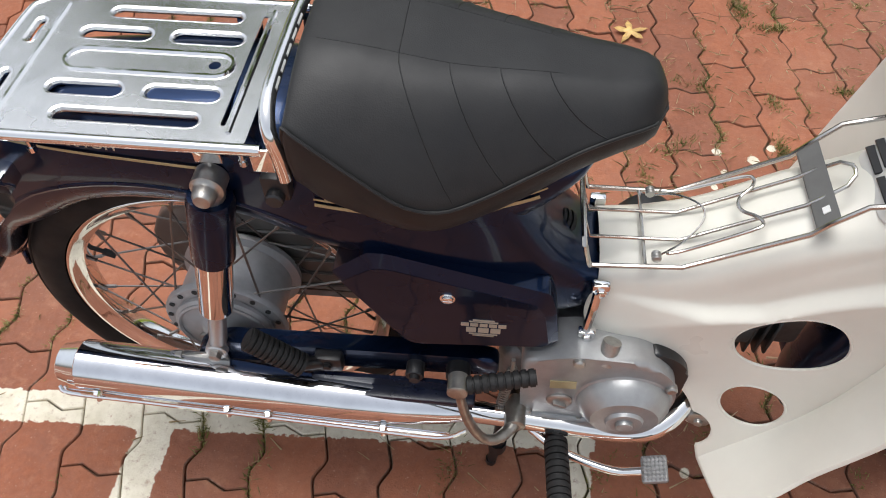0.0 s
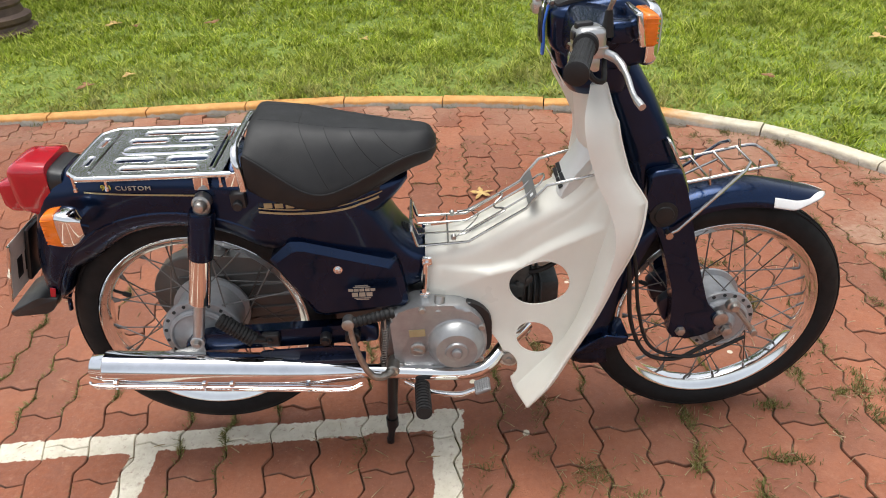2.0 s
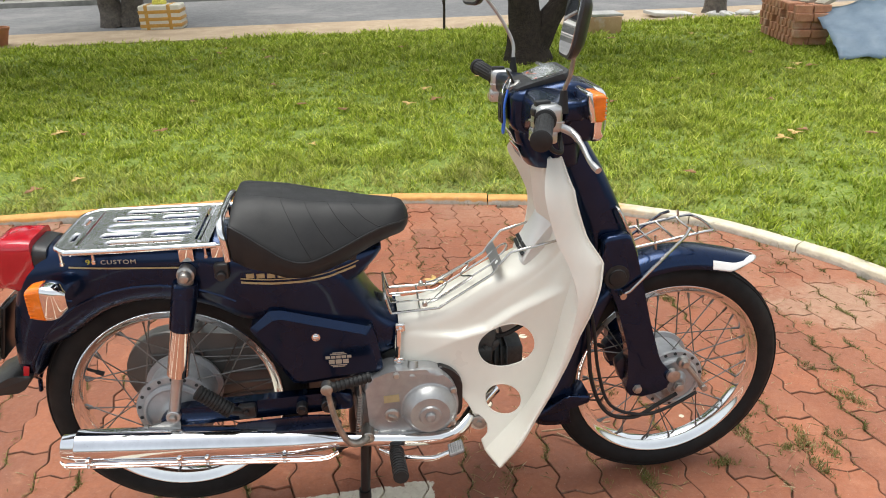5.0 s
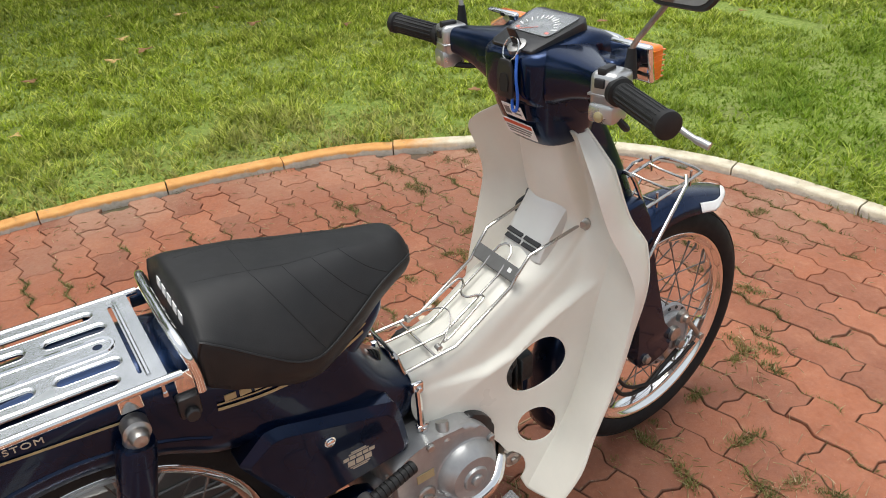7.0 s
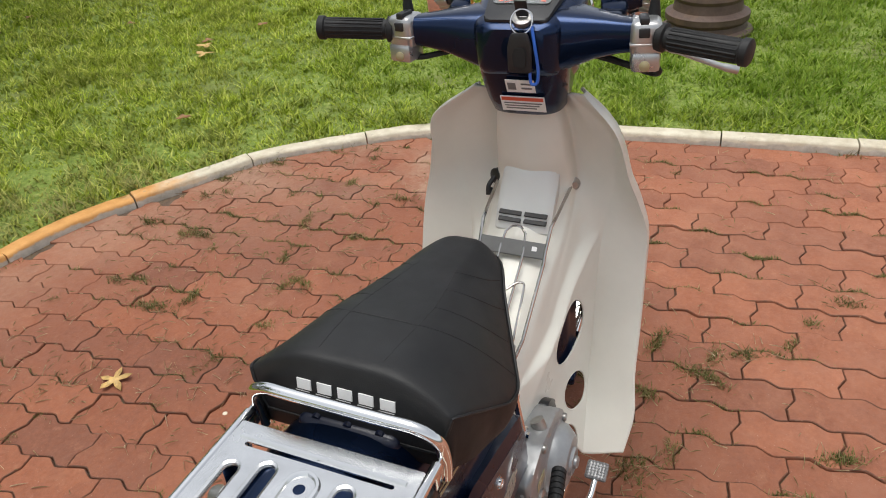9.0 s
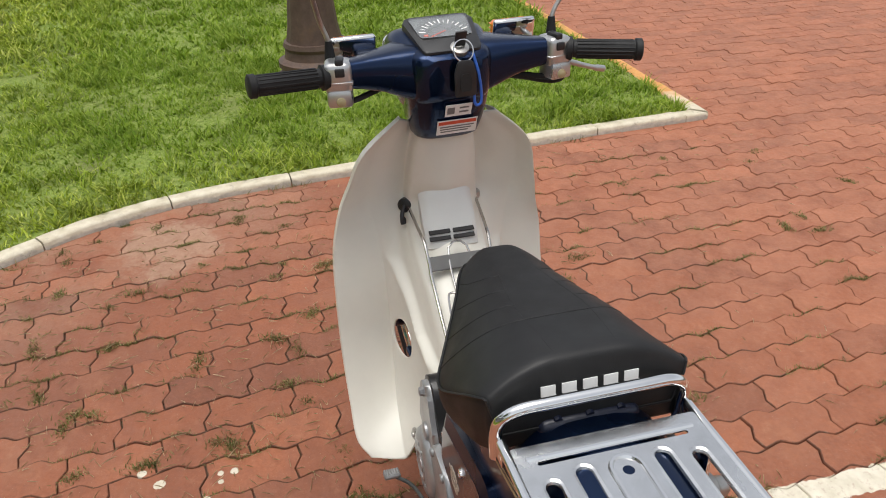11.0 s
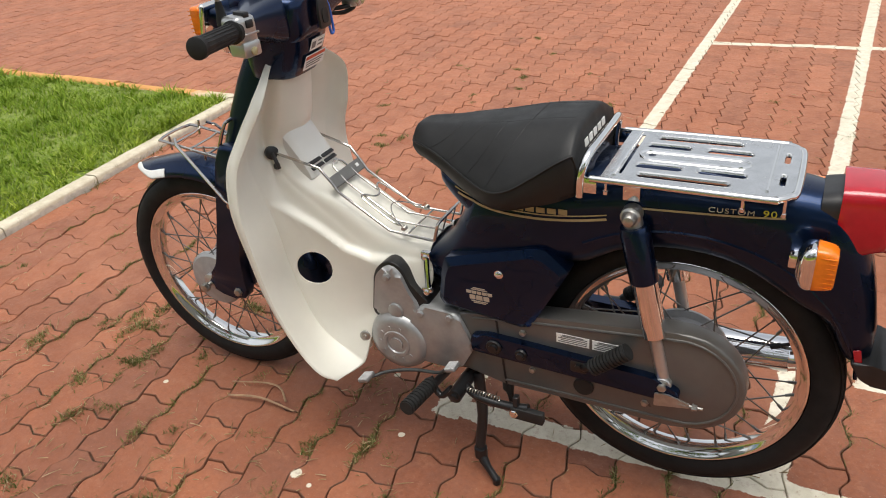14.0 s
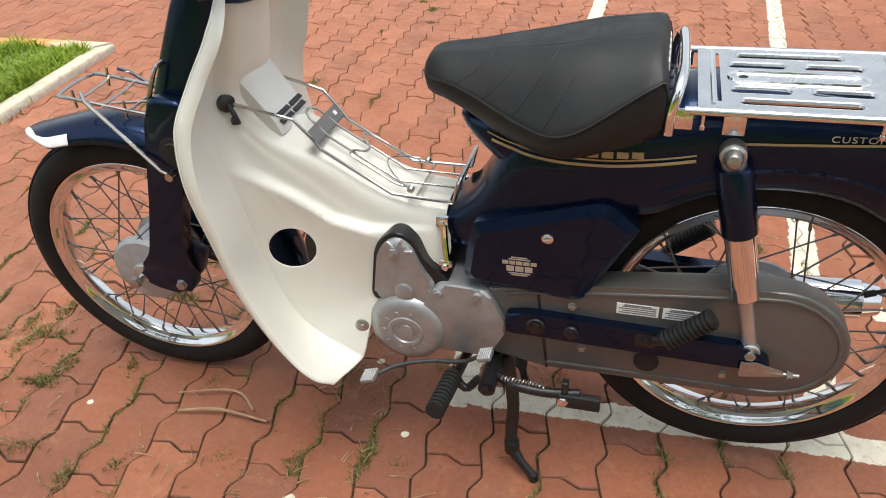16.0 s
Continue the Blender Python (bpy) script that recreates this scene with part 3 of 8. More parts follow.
def wheel(name, axle, hub_r, drum_side):
    w = new(name)
    w.parent, w.location, w.empty_display_size = bike, axle, 0.05
    ax = (0, 1, 0)
    # tyre: round section with a shallow tread
    bm = bmesh.new()
    sec = []
    for i in range(17):
        a = radians(-128 + 256 * i / 16)
        sec.append((math.sin(a) * 0.0325, TYRE_R - 0.0340 + math.cos(a) * 0.0340))
    seg = 96
    rings = []
    for k in range(seg):
        t = 6.28318531 * k / seg
        rings.append([bm.verts.new((axle.x + r * math.cos(t), axle.y + y, axle.z + r * math.sin(t))) for y, r in sec])
    rings.append(rings[0])
    ring_faces(bm, rings, False, False)
    part("tyre", bm, TYRE, w, "worn black rubber tyre")
    # tread grooves as raised ribs round the crown
    bm = bmesh.new()
    for y0 in (-0.017, -0.006, 0.006, 0.017):
        r = TYRE_R - 0.0340 + 0.0340 * math.sqrt(max(0, 1 - (y0 / 0.0325) ** 2)) + 0.0004
        pts = [(axle.x + r * math.cos(t), y0, axle.z + r * math.sin(t)) for t in (6.28318531 * k / 72 for k in range(72))]
        pipe(bm, pts, 0.0028, 6, True)
    part("tread", bm, TYRE, w)
    # rim: rolled edges and a dropped well
    bm = bmesh.new()
    prof = [(-0.0225, 0.243), (-0.0248, 0.240), (-0.0228, 0.234), (-0.018, 0.230), (-0.013, 0.218), (0, 0.2145),
            (0.013, 0.218), (0.018, 0.230), (0.0228, 0.234), (0.0248, 0.240), (0.0225, 0.243), (0.014, 0.236), (0, 0.226), (-0.014, 0.236)]
    rings = []
    for k in range(seg):
        t = 6.28318531 * k / seg
        rings.append([bm.verts.new((axle.x + r * math.cos(t), axle.y + y, axle.z + r * math.sin(t))) for y, r in prof])
    rings.append(rings[0])
    ring_faces(bm, rings, True, False)
    part("rim", bm, CHROME, w, "polished chrome rim")
    # hub
    bm = bmesh.new()
    turned(bm, axle - Vector((0, 0.058, 0)), ax, [(0, hub_r * 0.55), (0.0035, hub_r * 0.80), (0.0045, hub_r * 0.97), (0.008, hub_r), (0.014, hub_r), (0.020, hub_r * 0.86), (0.092, hub_r * 0.86),
                                                   (0.096, hub_r), (0.104, hub_r), (0.112, hub_r * 0.9), (0.116, hub_r * 0.5)], 40)
    part("hub", bm, HUBGREY, w, "silver hub with brake drum")
    bm = bmesh.new()
    s = drum_side
    turned(bm, axle + Vector((0, s * 0.056, 0)), (0, s, 0), [(0, hub_r * 0.80), (0.006, hub_r * 0.80), (0.0095, hub_r * 0.76), (0.010, hub_r * 0.40), (0.017, hub_r * 0.30), (0.026, 0.018)], 40)
    plate = part("brake_plate", bm, HUBGREY, w)
    for k in range(18):      # dark discs stand in for the shade in the flange's spoke holes
        a = 6.28318531 * (k + 0.5) / 18
        bm = bmesh.new()
        turned(bm, axle + Vector((math.cos(a) * hub_r * 0.90, s * 0.0542, math.sin(a) * hub_r * 0.90)), (0, s, 0), [(0, 0.0042), (0.0016, 0.0042), (0.0016, 0.0030), (0.0004, 0.0028)], 10)
        part("spoke_hole", bm, CARB, plate)
    bm = bmesh.new()
    pipe(bm, [axle + Vector((math.cos(6.28318531 * k / 40) * hub_r * 0.72, s * 0.0665, math.sin(6.28318531 * k / 40) * hub_r * 0.72)) for k in range(40)], 0.0035, 6, True)
    part("plate_rib", bm, HUBGREY, plate)
    bm = bmesh.new()
    box(bm, None, (0.052, 0.007, 0.016), Matrix.Translation(axle + Vector((-0.020, s * 0.070, -0.030))) @ Euler((0, radians(58), 0)).to_matrix().to_4x4(), 0.003, 2)
    bolt(bm, axle + Vector((-0.008, s * 0.070, -0.012)), (0, s, 0), 0.008, 0.012)
    part("brake_arm", bm, STEEL, plate)
    bm = bmesh.new()
    rod(bm, axle + Vector((0, -0.098, 0)), axle + Vector((0, 0.098, 0)), 0.007, 10)
    for sy in (-1, 1):
        bolt(bm, axle + Vector((0, sy * 0.088, 0)), (0, sy, 0), 0.012, 0.012)
    part("axle", bm, STEEL, w)
    # spokes, crossed
    for side in (-1, 1):
        for k in range(18):
            a0 = 6.28318531 * (k + (0.25 if side > 0 else 0)) / 18
            lean = radians(38) * (1 if k % 2 else -1)
            p = axle + Vector((math.cos(a0 + lean) * hub_r * 0.93, side * 0.048, math.sin(a0 + lean) * hub_r * 0.93))
            q = axle + Vector((math.cos(a0) * 0.218, side * 0.006, math.sin(a0) * 0.218))
            bm = bmesh.new()
            d = (q - p).normalized()
            rod(bm, p, q, 0.0016, 6)
            rod(bm, q - d * 0.016, q, 0.0030, 6)
            part("spoke", bm, SPOKE, w)
    bm = bmesh.new()
    a0 = radians(155)
    d = Vector((math.cos(a0), 0, math.sin(a0)))
    rod(bm, axle + d * 0.216, axle + d * 0.186, 0.0035, 8)
    rod(bm, axle + d * 0.198, axle + d * 0.180, 0.0055, 8)
    part("valve", bm, RUBBER, w)
    return w


rear_wheel = wheel("rear_wheel", RA, 0.091, -1)
front_wheel = wheel("front_wheel", FA, 0.079, -1)

# ---- pressed steel body with the rear mudguard in one
R0 = 0.283


def arch(x):
    return RA.z + math.sqrt(max(0.0, R0 ** 2 - x * x))


BODY = [(-0.325, 0.40, 0.47, 0.040), (-0.310, 0.385, 0.545, 0.056), (-0.285, 0.395, 0.625, 0.062), (-0.255, 0.452, 0.685, 0.066), (-0.20, arch(0.20), 0.705, 0.072),
        (-0.10, arch(0.10), 0.716, 0.082), (0.0, arch(0.0), 0.722, 0.088), (0.10, arch(0.10), 0.722, 0.093), (0.17, arch(0.17), 0.716, 0.096), (0.215, 0.498, 0.710, 0.097),
        (0.25, 0.452, 0.705, 0.098), (0.28, 0.395, 0.70, 0.098), (0.32, 0.376, 0.695, 0.097), (0.38, 0.374, 0.680, 0.093), (0.41, 0.376, 0.628, 0.088), (0.435, 0.380, 0.580, 0.082),
        (0.465, 0.386, 0.530, 0.075), (0.50, 0.40, 0.496, 0.068), (0.535, 0.41, 0.476, 0.062), (0.56, 0.42, 0.466, 0.055)]
part("body", hull(bmesh.new(), BODY), NAVY, bike, "glossy navy blue pressed steel body")
SUPPORT = [(0.30, 0.48, 0.690, 0.088), (0.36, 0.53, 0.688, 0.085), (0.41, 0.575, 0.682, 0.078), (0.445, 0.608, 0.676, 0.068), (0.470, 0.636, 0.670, 0.054), (0.482, 0.650, 0.664, 0.036)]
part("seat_support", hull(bmesh.new(), SUPPORT, 2.6), NAVY, bike)


def flank(x, z):
    """How far out the body stands at x and z."""
    return max(hull_side(BODY, x, z), hull_side(SUPPORT, x, z, 2.6) if x > 0.30 else 0.0)


# pressed bead along the mudguard's edge
for s in (-1, 1):
    bm = bmesh.new()
    pts = []
    for k in range(22):
        a = radians(60 + 112 * k / 21)
        rr = 0.336 - 0.018 * max(0, (k - 11) / 10)
        x, z = rr * math.cos(a), RA.z + rr * math.sin(a)
        pts.append((x, s * (hull_side(BODY, x, z) - 0.0022), z))
    pipe(bm, pts, 0.0042, 8)
    part("mudguard_bead", bm, NAVY, bike)

# mudguard flap, plate and its bracket
bm = bmesh.new()
slab(bm, rounded([(-0.2700, 0.410), (-0.2980, 0.370), (-0.3840, 0.362), (-0.3910, 0.377), (-0.3150, 0.412)], 0.012, 3), -0.066, 0.066, "y", 0.004)
part("mud_flap", bm, PLASTIC, bike, "black rubber mud flap")
bm = bmesh.new()
m = Matrix.Translation((-0.3320, 0, 0.50)) @ Euler((0, radians(14), 0)).to_matrix().to_4x4()
box(bm, None, (0.002, 0.19, 0.14), m, 0.0009, 1)
plate = part("rear_plate", bm, simple("weathered_plate", (0.60, 0.57, 0.53), 0.45, 0.15, 0.15, 20), bike, "weathered pale metal plate with plain marks")
bm = bmesh.new()
box(bm, None, (0.010, 0.07, 0.13), Matrix.Translation((-0.3220, 0, 0.503)) @ Euler((0, radians(14), 0)).to_matrix().to_4x4(), 0.004)
part("plate_bracket", bm, BLACKPAINT, bike)
for y in (-0.055, -0.02, 0.015, 0.05):
    bm = bmesh.new()
    box(bm, None, (0.0012, 0.022, 0.05), Matrix.Translation((-0.33306, y, 0.49)) @ Euler((0, radians(14), 0)).to_matrix().to_4x4())
    part("plate_mark", bm, BLACKPAINT, plate)
for s in (-1, 1):
    bm = bmesh.new()
    pipe(bm, [(-0.352, s * 0.098, 0.43), (-0.332, s * 0.101, 0.50), (-0.314, s * 0.098, 0.565)], 0.004, 8, False, 5)
    part("plate_guard", bm, CHROME, bike, "thin chrome edge guard")

# tail lamp
bm = bmesh.new()
hull(bm, [(-0.2380, 0.615, 0.706, 0.057), (-0.2100, 0.60, 0.710, 0.058), (-0.1850, 0.625, 0.704, 0.056)], 5, 0.01, 32)
part("tail_lamp_base", bm, PLASTIC, bike)
bm = bmesh.new()
hull(bm, [(-0.2920, 0.628, 0.714, 0.050), (-0.2870, 0.618, 0.720, 0.055), (-0.2700, 0.612, 0.724, 0.058), (-0.2320, 0.602, 0.724, 0.060), (-0.2120, 0.640, 0.722, 0.060)], 6, 0.008, 36)
hull(bm, [(-0.3320, 0.618, 0.672, 0.028), (-0.3280, 0.610, 0.676, 0.032), (-0.2800, 0.606, 0.682, 0.034)], 6, 0.012, 28)
part("tail_lamp_lens", bm, REDLENS, bike, "red plastic tail lamp lens")

for s in (-1, 1):
    bm = bmesh.new()
    box(bm, None, (0.012, 0.003, 0.028), Matrix.Translation((-0.3050, s * 0.0600, 0.420)) @ Euler((0, radians(14), 0)).to_matrix().to_4x4(), 0.001, 1)
    part("side_reflector", bm, REDLENS, bike, "small red reflector")
for o in bike.children:      # the tail group as one, set to its place
    if o.name.split(".")[0] in ("mud_flap", "rear_plate", "plate_bracket", "plate_guard", "tail_lamp_base", "tail_lamp_lens"):
        o.location.x -= 0.022
# rear turn signals
for s in (-1, 1):
    bm = bmesh.new()
    hull(bm, [(-0.1870, 0.575, 0.648, 0.024), (-0.1820, 0.573, 0.650, 0.026), (-0.1590, 0.578, 0.645, 0.026), (-0.1420, 0.595, 0.630, 0.014)], 5, 0.006, 28)
    if s > 0:      # housing shortened on this side to fit the camera's view
        for v in bm.verts:
            v.co.x = -0.186 + (v.co.x + 0.186) * 0.6
    bmesh.ops.translate(bm, verts=bm.verts[:], vec=(0, s * 0.122, 0))
    box(bm, None, (0.018, 0.07, 0.026), Matrix.Translation((-0.156, s * 0.088, 0.612)), 0.004)
    sig = part("rear_turn_signal", bm, CHROME, bike, "chrome turn signal housing")
    bm = bmesh.new()
    hull(bm, [(-0.2160, 0.582, 0.640, 0.019), (-0.2120, 0.578, 0.645, 0.022), (-0.1860, 0.573, 0.650, 0.025)], 5, 0.006, 28)
    bmesh.ops.translate(bm, verts=bm.verts[:], vec=(0, s * 0.122, 0))
    amber = part("lens", bm, AMBER, sig, "amber ribbed lens")
    for k in range(7):
        bm = bmesh.new()
        box(bm, (-0.2010, s * 0.122, 0.586 + 0.0085 * k), (0.0255, 0.0475, 0.0014))
        part("lens_rib", bm, AMBER, amber)
    sig.location += Vector((-0.012 if s < 0 else -0.026, 0, 0.010))

# ---- side covers
COVER = [(0.190, 0.515), (0.236, 0.556), (0.260, 0.556), (0.452, 0.501), (0.462, 0.466), (0.472, 0.398), (0.462, 0.384), (0.29, 0.366), (0.27, 0.372)]
for s in (-1, 1):
    bm = bmesh.new()
    inner = [(0.202, 0.508), (0.244, 0.5375), (0.262, 0.5375), (0.440, 0.486), (0.450, 0.458), (0.459, 0.402), (0.452, 0.394), (0.292, 0.378), (0.278, 0.382)]
    levels = [(COVER, 0.070), (COVER, 0.103), (COVER, 0.1065), (inner, 0.1145), (inner, 0.1152)]
    rings = []
    for pts, y in levels:
        rings.append([bm.verts.new((p[0], s * y, p[1])) for p in rounded(pts, 0.006 if pts is COVER else 0.010, 3)])
    ring_faces(bm, rings)
    cover = part("side_cover", bm, NAVY, bike, "navy side cover with a bevelled rim", angle=24)
    bm = bmesh.new()
    turned(bm, (0.330, s * 0.113, 0.489), (0, s, 0), [(0, 0.0095), (0.003, 0.0095), (0.003, 0.0075), (0.006, 0.007), (0.0075, 0.005)], 20)
    box(bm, (0.330, s * 0.1206, 0.489), (0.011, 0.0012, 0.0016))
    part("cover_screw", bm, CHROME, cover)
    # badge drawn as plain bars
    for u, v, w, h in ((0, 0.0205, 0.030, 0.0022), (0, 0.0165, 0.040, 0.0022), (-0.026, 0.0085, 0.011, 0.0075), (-0.013, 0.0085, 0.011, 0.0075), (0, 0.0085, 0.011, 0.0075), (0.013, 0.0085, 0.011, 0.0075), (0.026, 0.0085, 0.011, 0.0075),
                       (-0.017, -0.0045, 0.014, 0.0115), (0, -0.0045, 0.015, 0.0115), (0.017, -0.0045, 0.014, 0.0115), (0, -0.0145, 0.040, 0.0022), (0, -0.0185, 0.030, 0.0022)):
        bm = bmesh.new()
        box(bm, (0.375 + u * 0.9, s * 0.1156, 0.428 + v * 0.9), (w * 0.9, 0.0012, h * 0.9))
        part("badge_bar", bm, BADGE, cover)

# gold stripes and bars under the seat
for s in (-1, 1):
    for dz, w, x0, x1 in ((0.0, 0.0048, 0.185 if s < 0 else 0.125, 0.425), (0.0085, 0.0024, 0.185 if s < 0 else 0.125, 0.432)):
        bm = bmesh.new()
        pts = []
        for k in range(26):
            x = x0 + (x1 - x0) * k / 25
            z = 0.616 + dz + (0.60 if x < 0.30 else 1.35) * (x - 0.30) ** 2
            pts.append((x, s * (flank(x, z) + 0.0016), z))
        ribbon(bm, pts, w, (0, 0, 1), 0.0006, (0, s, 0))
        part("stripe", bm, GOLD, bike, "thin gold pinstripe")
    for k in range(5):
        bm = bmesh.new()
        x = 0.205 + 0.0215 * k
        z = 0.6375 - 0.06 * (x - 0.2)
        y = s * (flank(x, z) + 0.0012)
        box(bm, (x, y, z), (0.0165, 0.0016, 0.0105))
        part("side_lettering", bm, GOLD, bike, "gold maker's bar")
    bm = bmesh.new()
    pts = []
    for k in range(12):
        x = 0.065 - 0.225 * k / 11
        z = 0.664 + 0.006 * k / 11
        pts.append((x, s * (hull_side(BODY, x, z) + 0.0022), z))
    ribbon(bm, pts, 0.0035, (0, 0, 1), 0.0006, (0, s, 0))
    part("tail_stripe", bm, GOLD, bike)
    for txt, x, size, mat in (("CUSTOM", -0.056 if s < 0 else -0.078, 0.0104, CREAMLINE), ("90", -0.112 if s < 0 else -0.136, 0.0130, YELLOWINK)):
        cu = bpy.data.curves.new("model_lettering", "FONT")
        cu.body, cu.size, cu.extrude, cu.align_x, cu.align_y, cu.space_character = txt, size * 1.25, 0.0004, "CENTER", "CENTER", 1.15
        cu.materials.append(mat)
        o = new("model_lettering", cu)
        o.parent = bike
        xx = x
        z = 0.681 if s < 0 else 0.676
        o.location = (xx, s * (hull_side(BODY, xx, z) + 0.0042), z)
        o.rotation_euler = (radians(90), 0, radians(-4)) if s < 0 else (radians(90), 0, radians(184))
        o.scale = (1.25, 1, 1)

# ---- seat: a domed top panel over a skirt, with a piped seam
SEAT = [(0.172, 0.716, 0.106, 0.710, 0.104, 0.690), (0.1745, 0.742, 0.117, 0.735, 0.112, 0.686), (0.178, 0.768, 0.123, 0.757, 0.117, 0.682), (0.1815, 0.788, 0.125, 0.760, 0.118, 0.680), (0.188, 0.796, 0.129, 0.757, 0.121, 0.678), (0.205, 0.797, 0.135, 0.748, 0.129, 0.672), (0.25, 0.793, 0.144, 0.717, 0.138, 0.660),
        (0.29, 0.787, 0.150, 0.692, 0.144, 0.650), (0.325, 0.780, 0.146, 0.682, 0.138, 0.645), (0.36, 0.774, 0.131, 0.685, 0.122, 0.648), (0.41, 0.767, 0.107, 0.699, 0.098, 0.660),
        (0.46, 0.759, 0.083, 0.715, 0.074, 0.679), (0.50, 0.755, 0.067, 0.724, 0.059, 0.692), (0.525, 0.752, 0.053, 0.724, 0.047, 0.696), (0.537, 0.744, 0.040, 0.724, 0.034, 0.700), (0.543, 0.732, 0.022, 0.722, 0.018, 0.706)]


def seat_top(x, f):
    """A point of the top panel: f from -1 to 1 across it."""
    zc, w, zs, wb, zb = lerp_table(SEAT, x)
    a = abs(f)
    return Vector((x, w * f * (1.06 - 0.06 * a ** 2), zs + (zc - zs) * (1 - 0.10 * a ** 2 - 0.90 * max(0.0, (a - 0.30) / 0.70) ** 1.75)))


bm = bmesh.new()
nx, nf = 64, 40
rows = []
for i in range(nx + 1):
    x = 0.172 + 0.371 * (i / nx) ** 1.7
    zc, w, zs, wb, zb = lerp_table(SEAT, x)
    ring = [bm.verts.new(seat_top(x, -1 + 2 * k / nf)) for k in range(nf + 1)]
    for k in range(1, 8):
        t = k / 7
        ring.append(bm.verts.new((x, w + (wb - w) * t + 0.004 * math.sin(t * 3.14), zs + (zb - zs) * t)))
    for k in range(1, 10):
        t = k / 10
        ring.append(bm.verts.new((x, wb * (1 - 2 * t), zb)))
    for k in range(7, 0, -1):
        t = k / 7
        ring.append(bm.verts.new((x, -(w + (wb - w) * t + 0.004 * math.sin(t * 3.14)), zs + (zb - zs) * t)))
    rows.append(ring)
ring_faces(bm, rows)
seat = part("seat", bm, VINYL, bike, "black vinyl seat with a stitched top", angle=70)
bm = bmesh.new()
loop = [seat_top(0.172 + 0.371 * (i / 40) ** 1.5, -1) + Vector((0, -0.0012, 0)) for i in range(41)] + [seat_top(0.172 + 0.371 * ((40 - i) / 40) ** 1.5, 1) + Vector((0, 0.0012, 0)) for i in range(41)]
pipe(bm, loop, 0.0019, 6, True)
part("piping", bm, VINYL, seat)
# stitched chevrons pressed into the top
bm = bmesh.new()
for k in range(4):
    xa = 0.29 + 0.048 * k
    for s in (-1, 1):
        pts = [seat_top(xa - 0.012 + 0.060 * (t / 10) ** 1.6, s * (0.28 + 0.70 * t / 10)) + Vector((0, 0, -0.0001)) for t in range(11)]
        pipe(bm, pts, 0.0008, 5)
    pts = [seat_top(xa - 0.012, -0.28 + 0.56 * t / 6) + Vector((0, 0, 0.0002)) for t in range(7)]
    if k < 1:
        pipe(bm, pts, 0.0006, 5)
for f in (-0.28, 0.28):
    pipe(bm, [seat_top(0.20 + 0.235 * t / 12, f) + Vector((0, 0, -0.0002)) for t in range(13)], 0.0006, 5)
part("stitching", bm, VINYL, seat)
# bars on the seat's back
for k in range(5):
    y = -0.052 + 0.026 * k
    bm = bmesh.new()
    box(bm, None, (0.0022, 0.0180, 0.0135), Matrix.Translation((0.1765, y, 0.7590)) @ Euler((0, radians(8), 0)).to_matrix().to_4x4())
    part("back_lettering", bm, WHITE, seat, "white maker's bar")
bm = bmesh.new()
box(bm, (0.33, 0, 0.655), (0.20, 0.15, 0.03), None, 0.01)
part("seat_base", bm, BLACKPAINT, bike)

# ---- rear rack: pressed chrome plate with long holes, rail and grab loop
RZ = 0.724
bm = bmesh.new()
outer = rounded([(-0.166, -0.113), (0.134, -0.113), (0.134, 0.113), (-0.166, 0.113)], [0.046, 0.004, 0.004, 0.046], 6)
holes = []
for cx, cy, lx, ly in ((0.004, -0.085, 0.158, 0.024), (0.004, 0.085, 0.158, 0.024), (-0.053, -0.046, 0.086, 0.026), (0.051, -0.046, 0.086, 0.026),
                       (-0.053, 0.046, 0.086, 0.026), (0.051, 0.046, 0.086, 0.026), (0.072, 0, 0.013, 0.013), (-0.146, -0.045, 0.016, 0.048), (-0.146, 0.045, 0.016, 0.048), (0.106, 0, 0.0055, 0.180)):
    holes.append(slot(cx, cy, lx, ly, 5))
holed(bm, outer, holes, RZ - 0.002, RZ)
rack = part("rear_rack", bm, CHROME_RACK, bike, "chromed pressed steel carrier with long slots", smooth=False)
for h in holes[:6] + holes[7:9]:
    bm = bmesh.new()
    pipe(bm, [(p[0], p[1], RZ - 0.0042) for p in h], 0.0044, 8, True)
    part("slot_lip", bm, CHROME_RACK, rack)
for pts, closed in (([(p[0], p[1], RZ + 0.0002) for p in slot(0.0, 0.0, 0.184, 0.036, 6)], True), ([(-0.127, -0.095, RZ), (-0.127, 0.095, RZ)], False), ([(0.114, -0.100, RZ), (0.114, 0.100, RZ)], False)):
    bm = bmesh.new()
    pipe(bm, pts, 0.0030, 6, closed)
    part("pressed_ridge", bm, CHROME, rack)
bm = bmesh.new()
rail = [(0.150, -0.117, RZ - 0.004), (-0.118, -0.117, RZ - 0.004), (-0.142, -0.113, RZ - 0.004), (-0.160, -0.098, RZ - 0.004), (-0.170, -0.072, RZ - 0.004), (-0.170, 0.072, RZ - 0.004), (-0.160, 0.098, RZ - 0.004), (-0.142, 0.113, RZ - 0.004), (-0.118, 0.117, RZ - 0.004), (0.150, 0.117, RZ - 0.004)]
pipe(bm, spline(rail, 5), 0.0062, 10)
part("rail", bm, CHROME, rack)
bm = bmesh.new()
grab = [(0.168, -0.117, 0.684), (0.167, -0.118, 0.715), (0.162, -0.114, 0.742), (0.158, -0.092, 0.757), (0.156, -0.05, 0.760), (0.156, 0.05, 0.760), (0.158, 0.092, 0.757), (0.162, 0.114, 0.742), (0.167, 0.118, 0.715), (0.168, 0.117, 0.684)]
pipe(bm, spline(grab, 5), 0.0078, 12)
part("grab_bar", bm, CHROME, rack, "polished chrome grab bar")
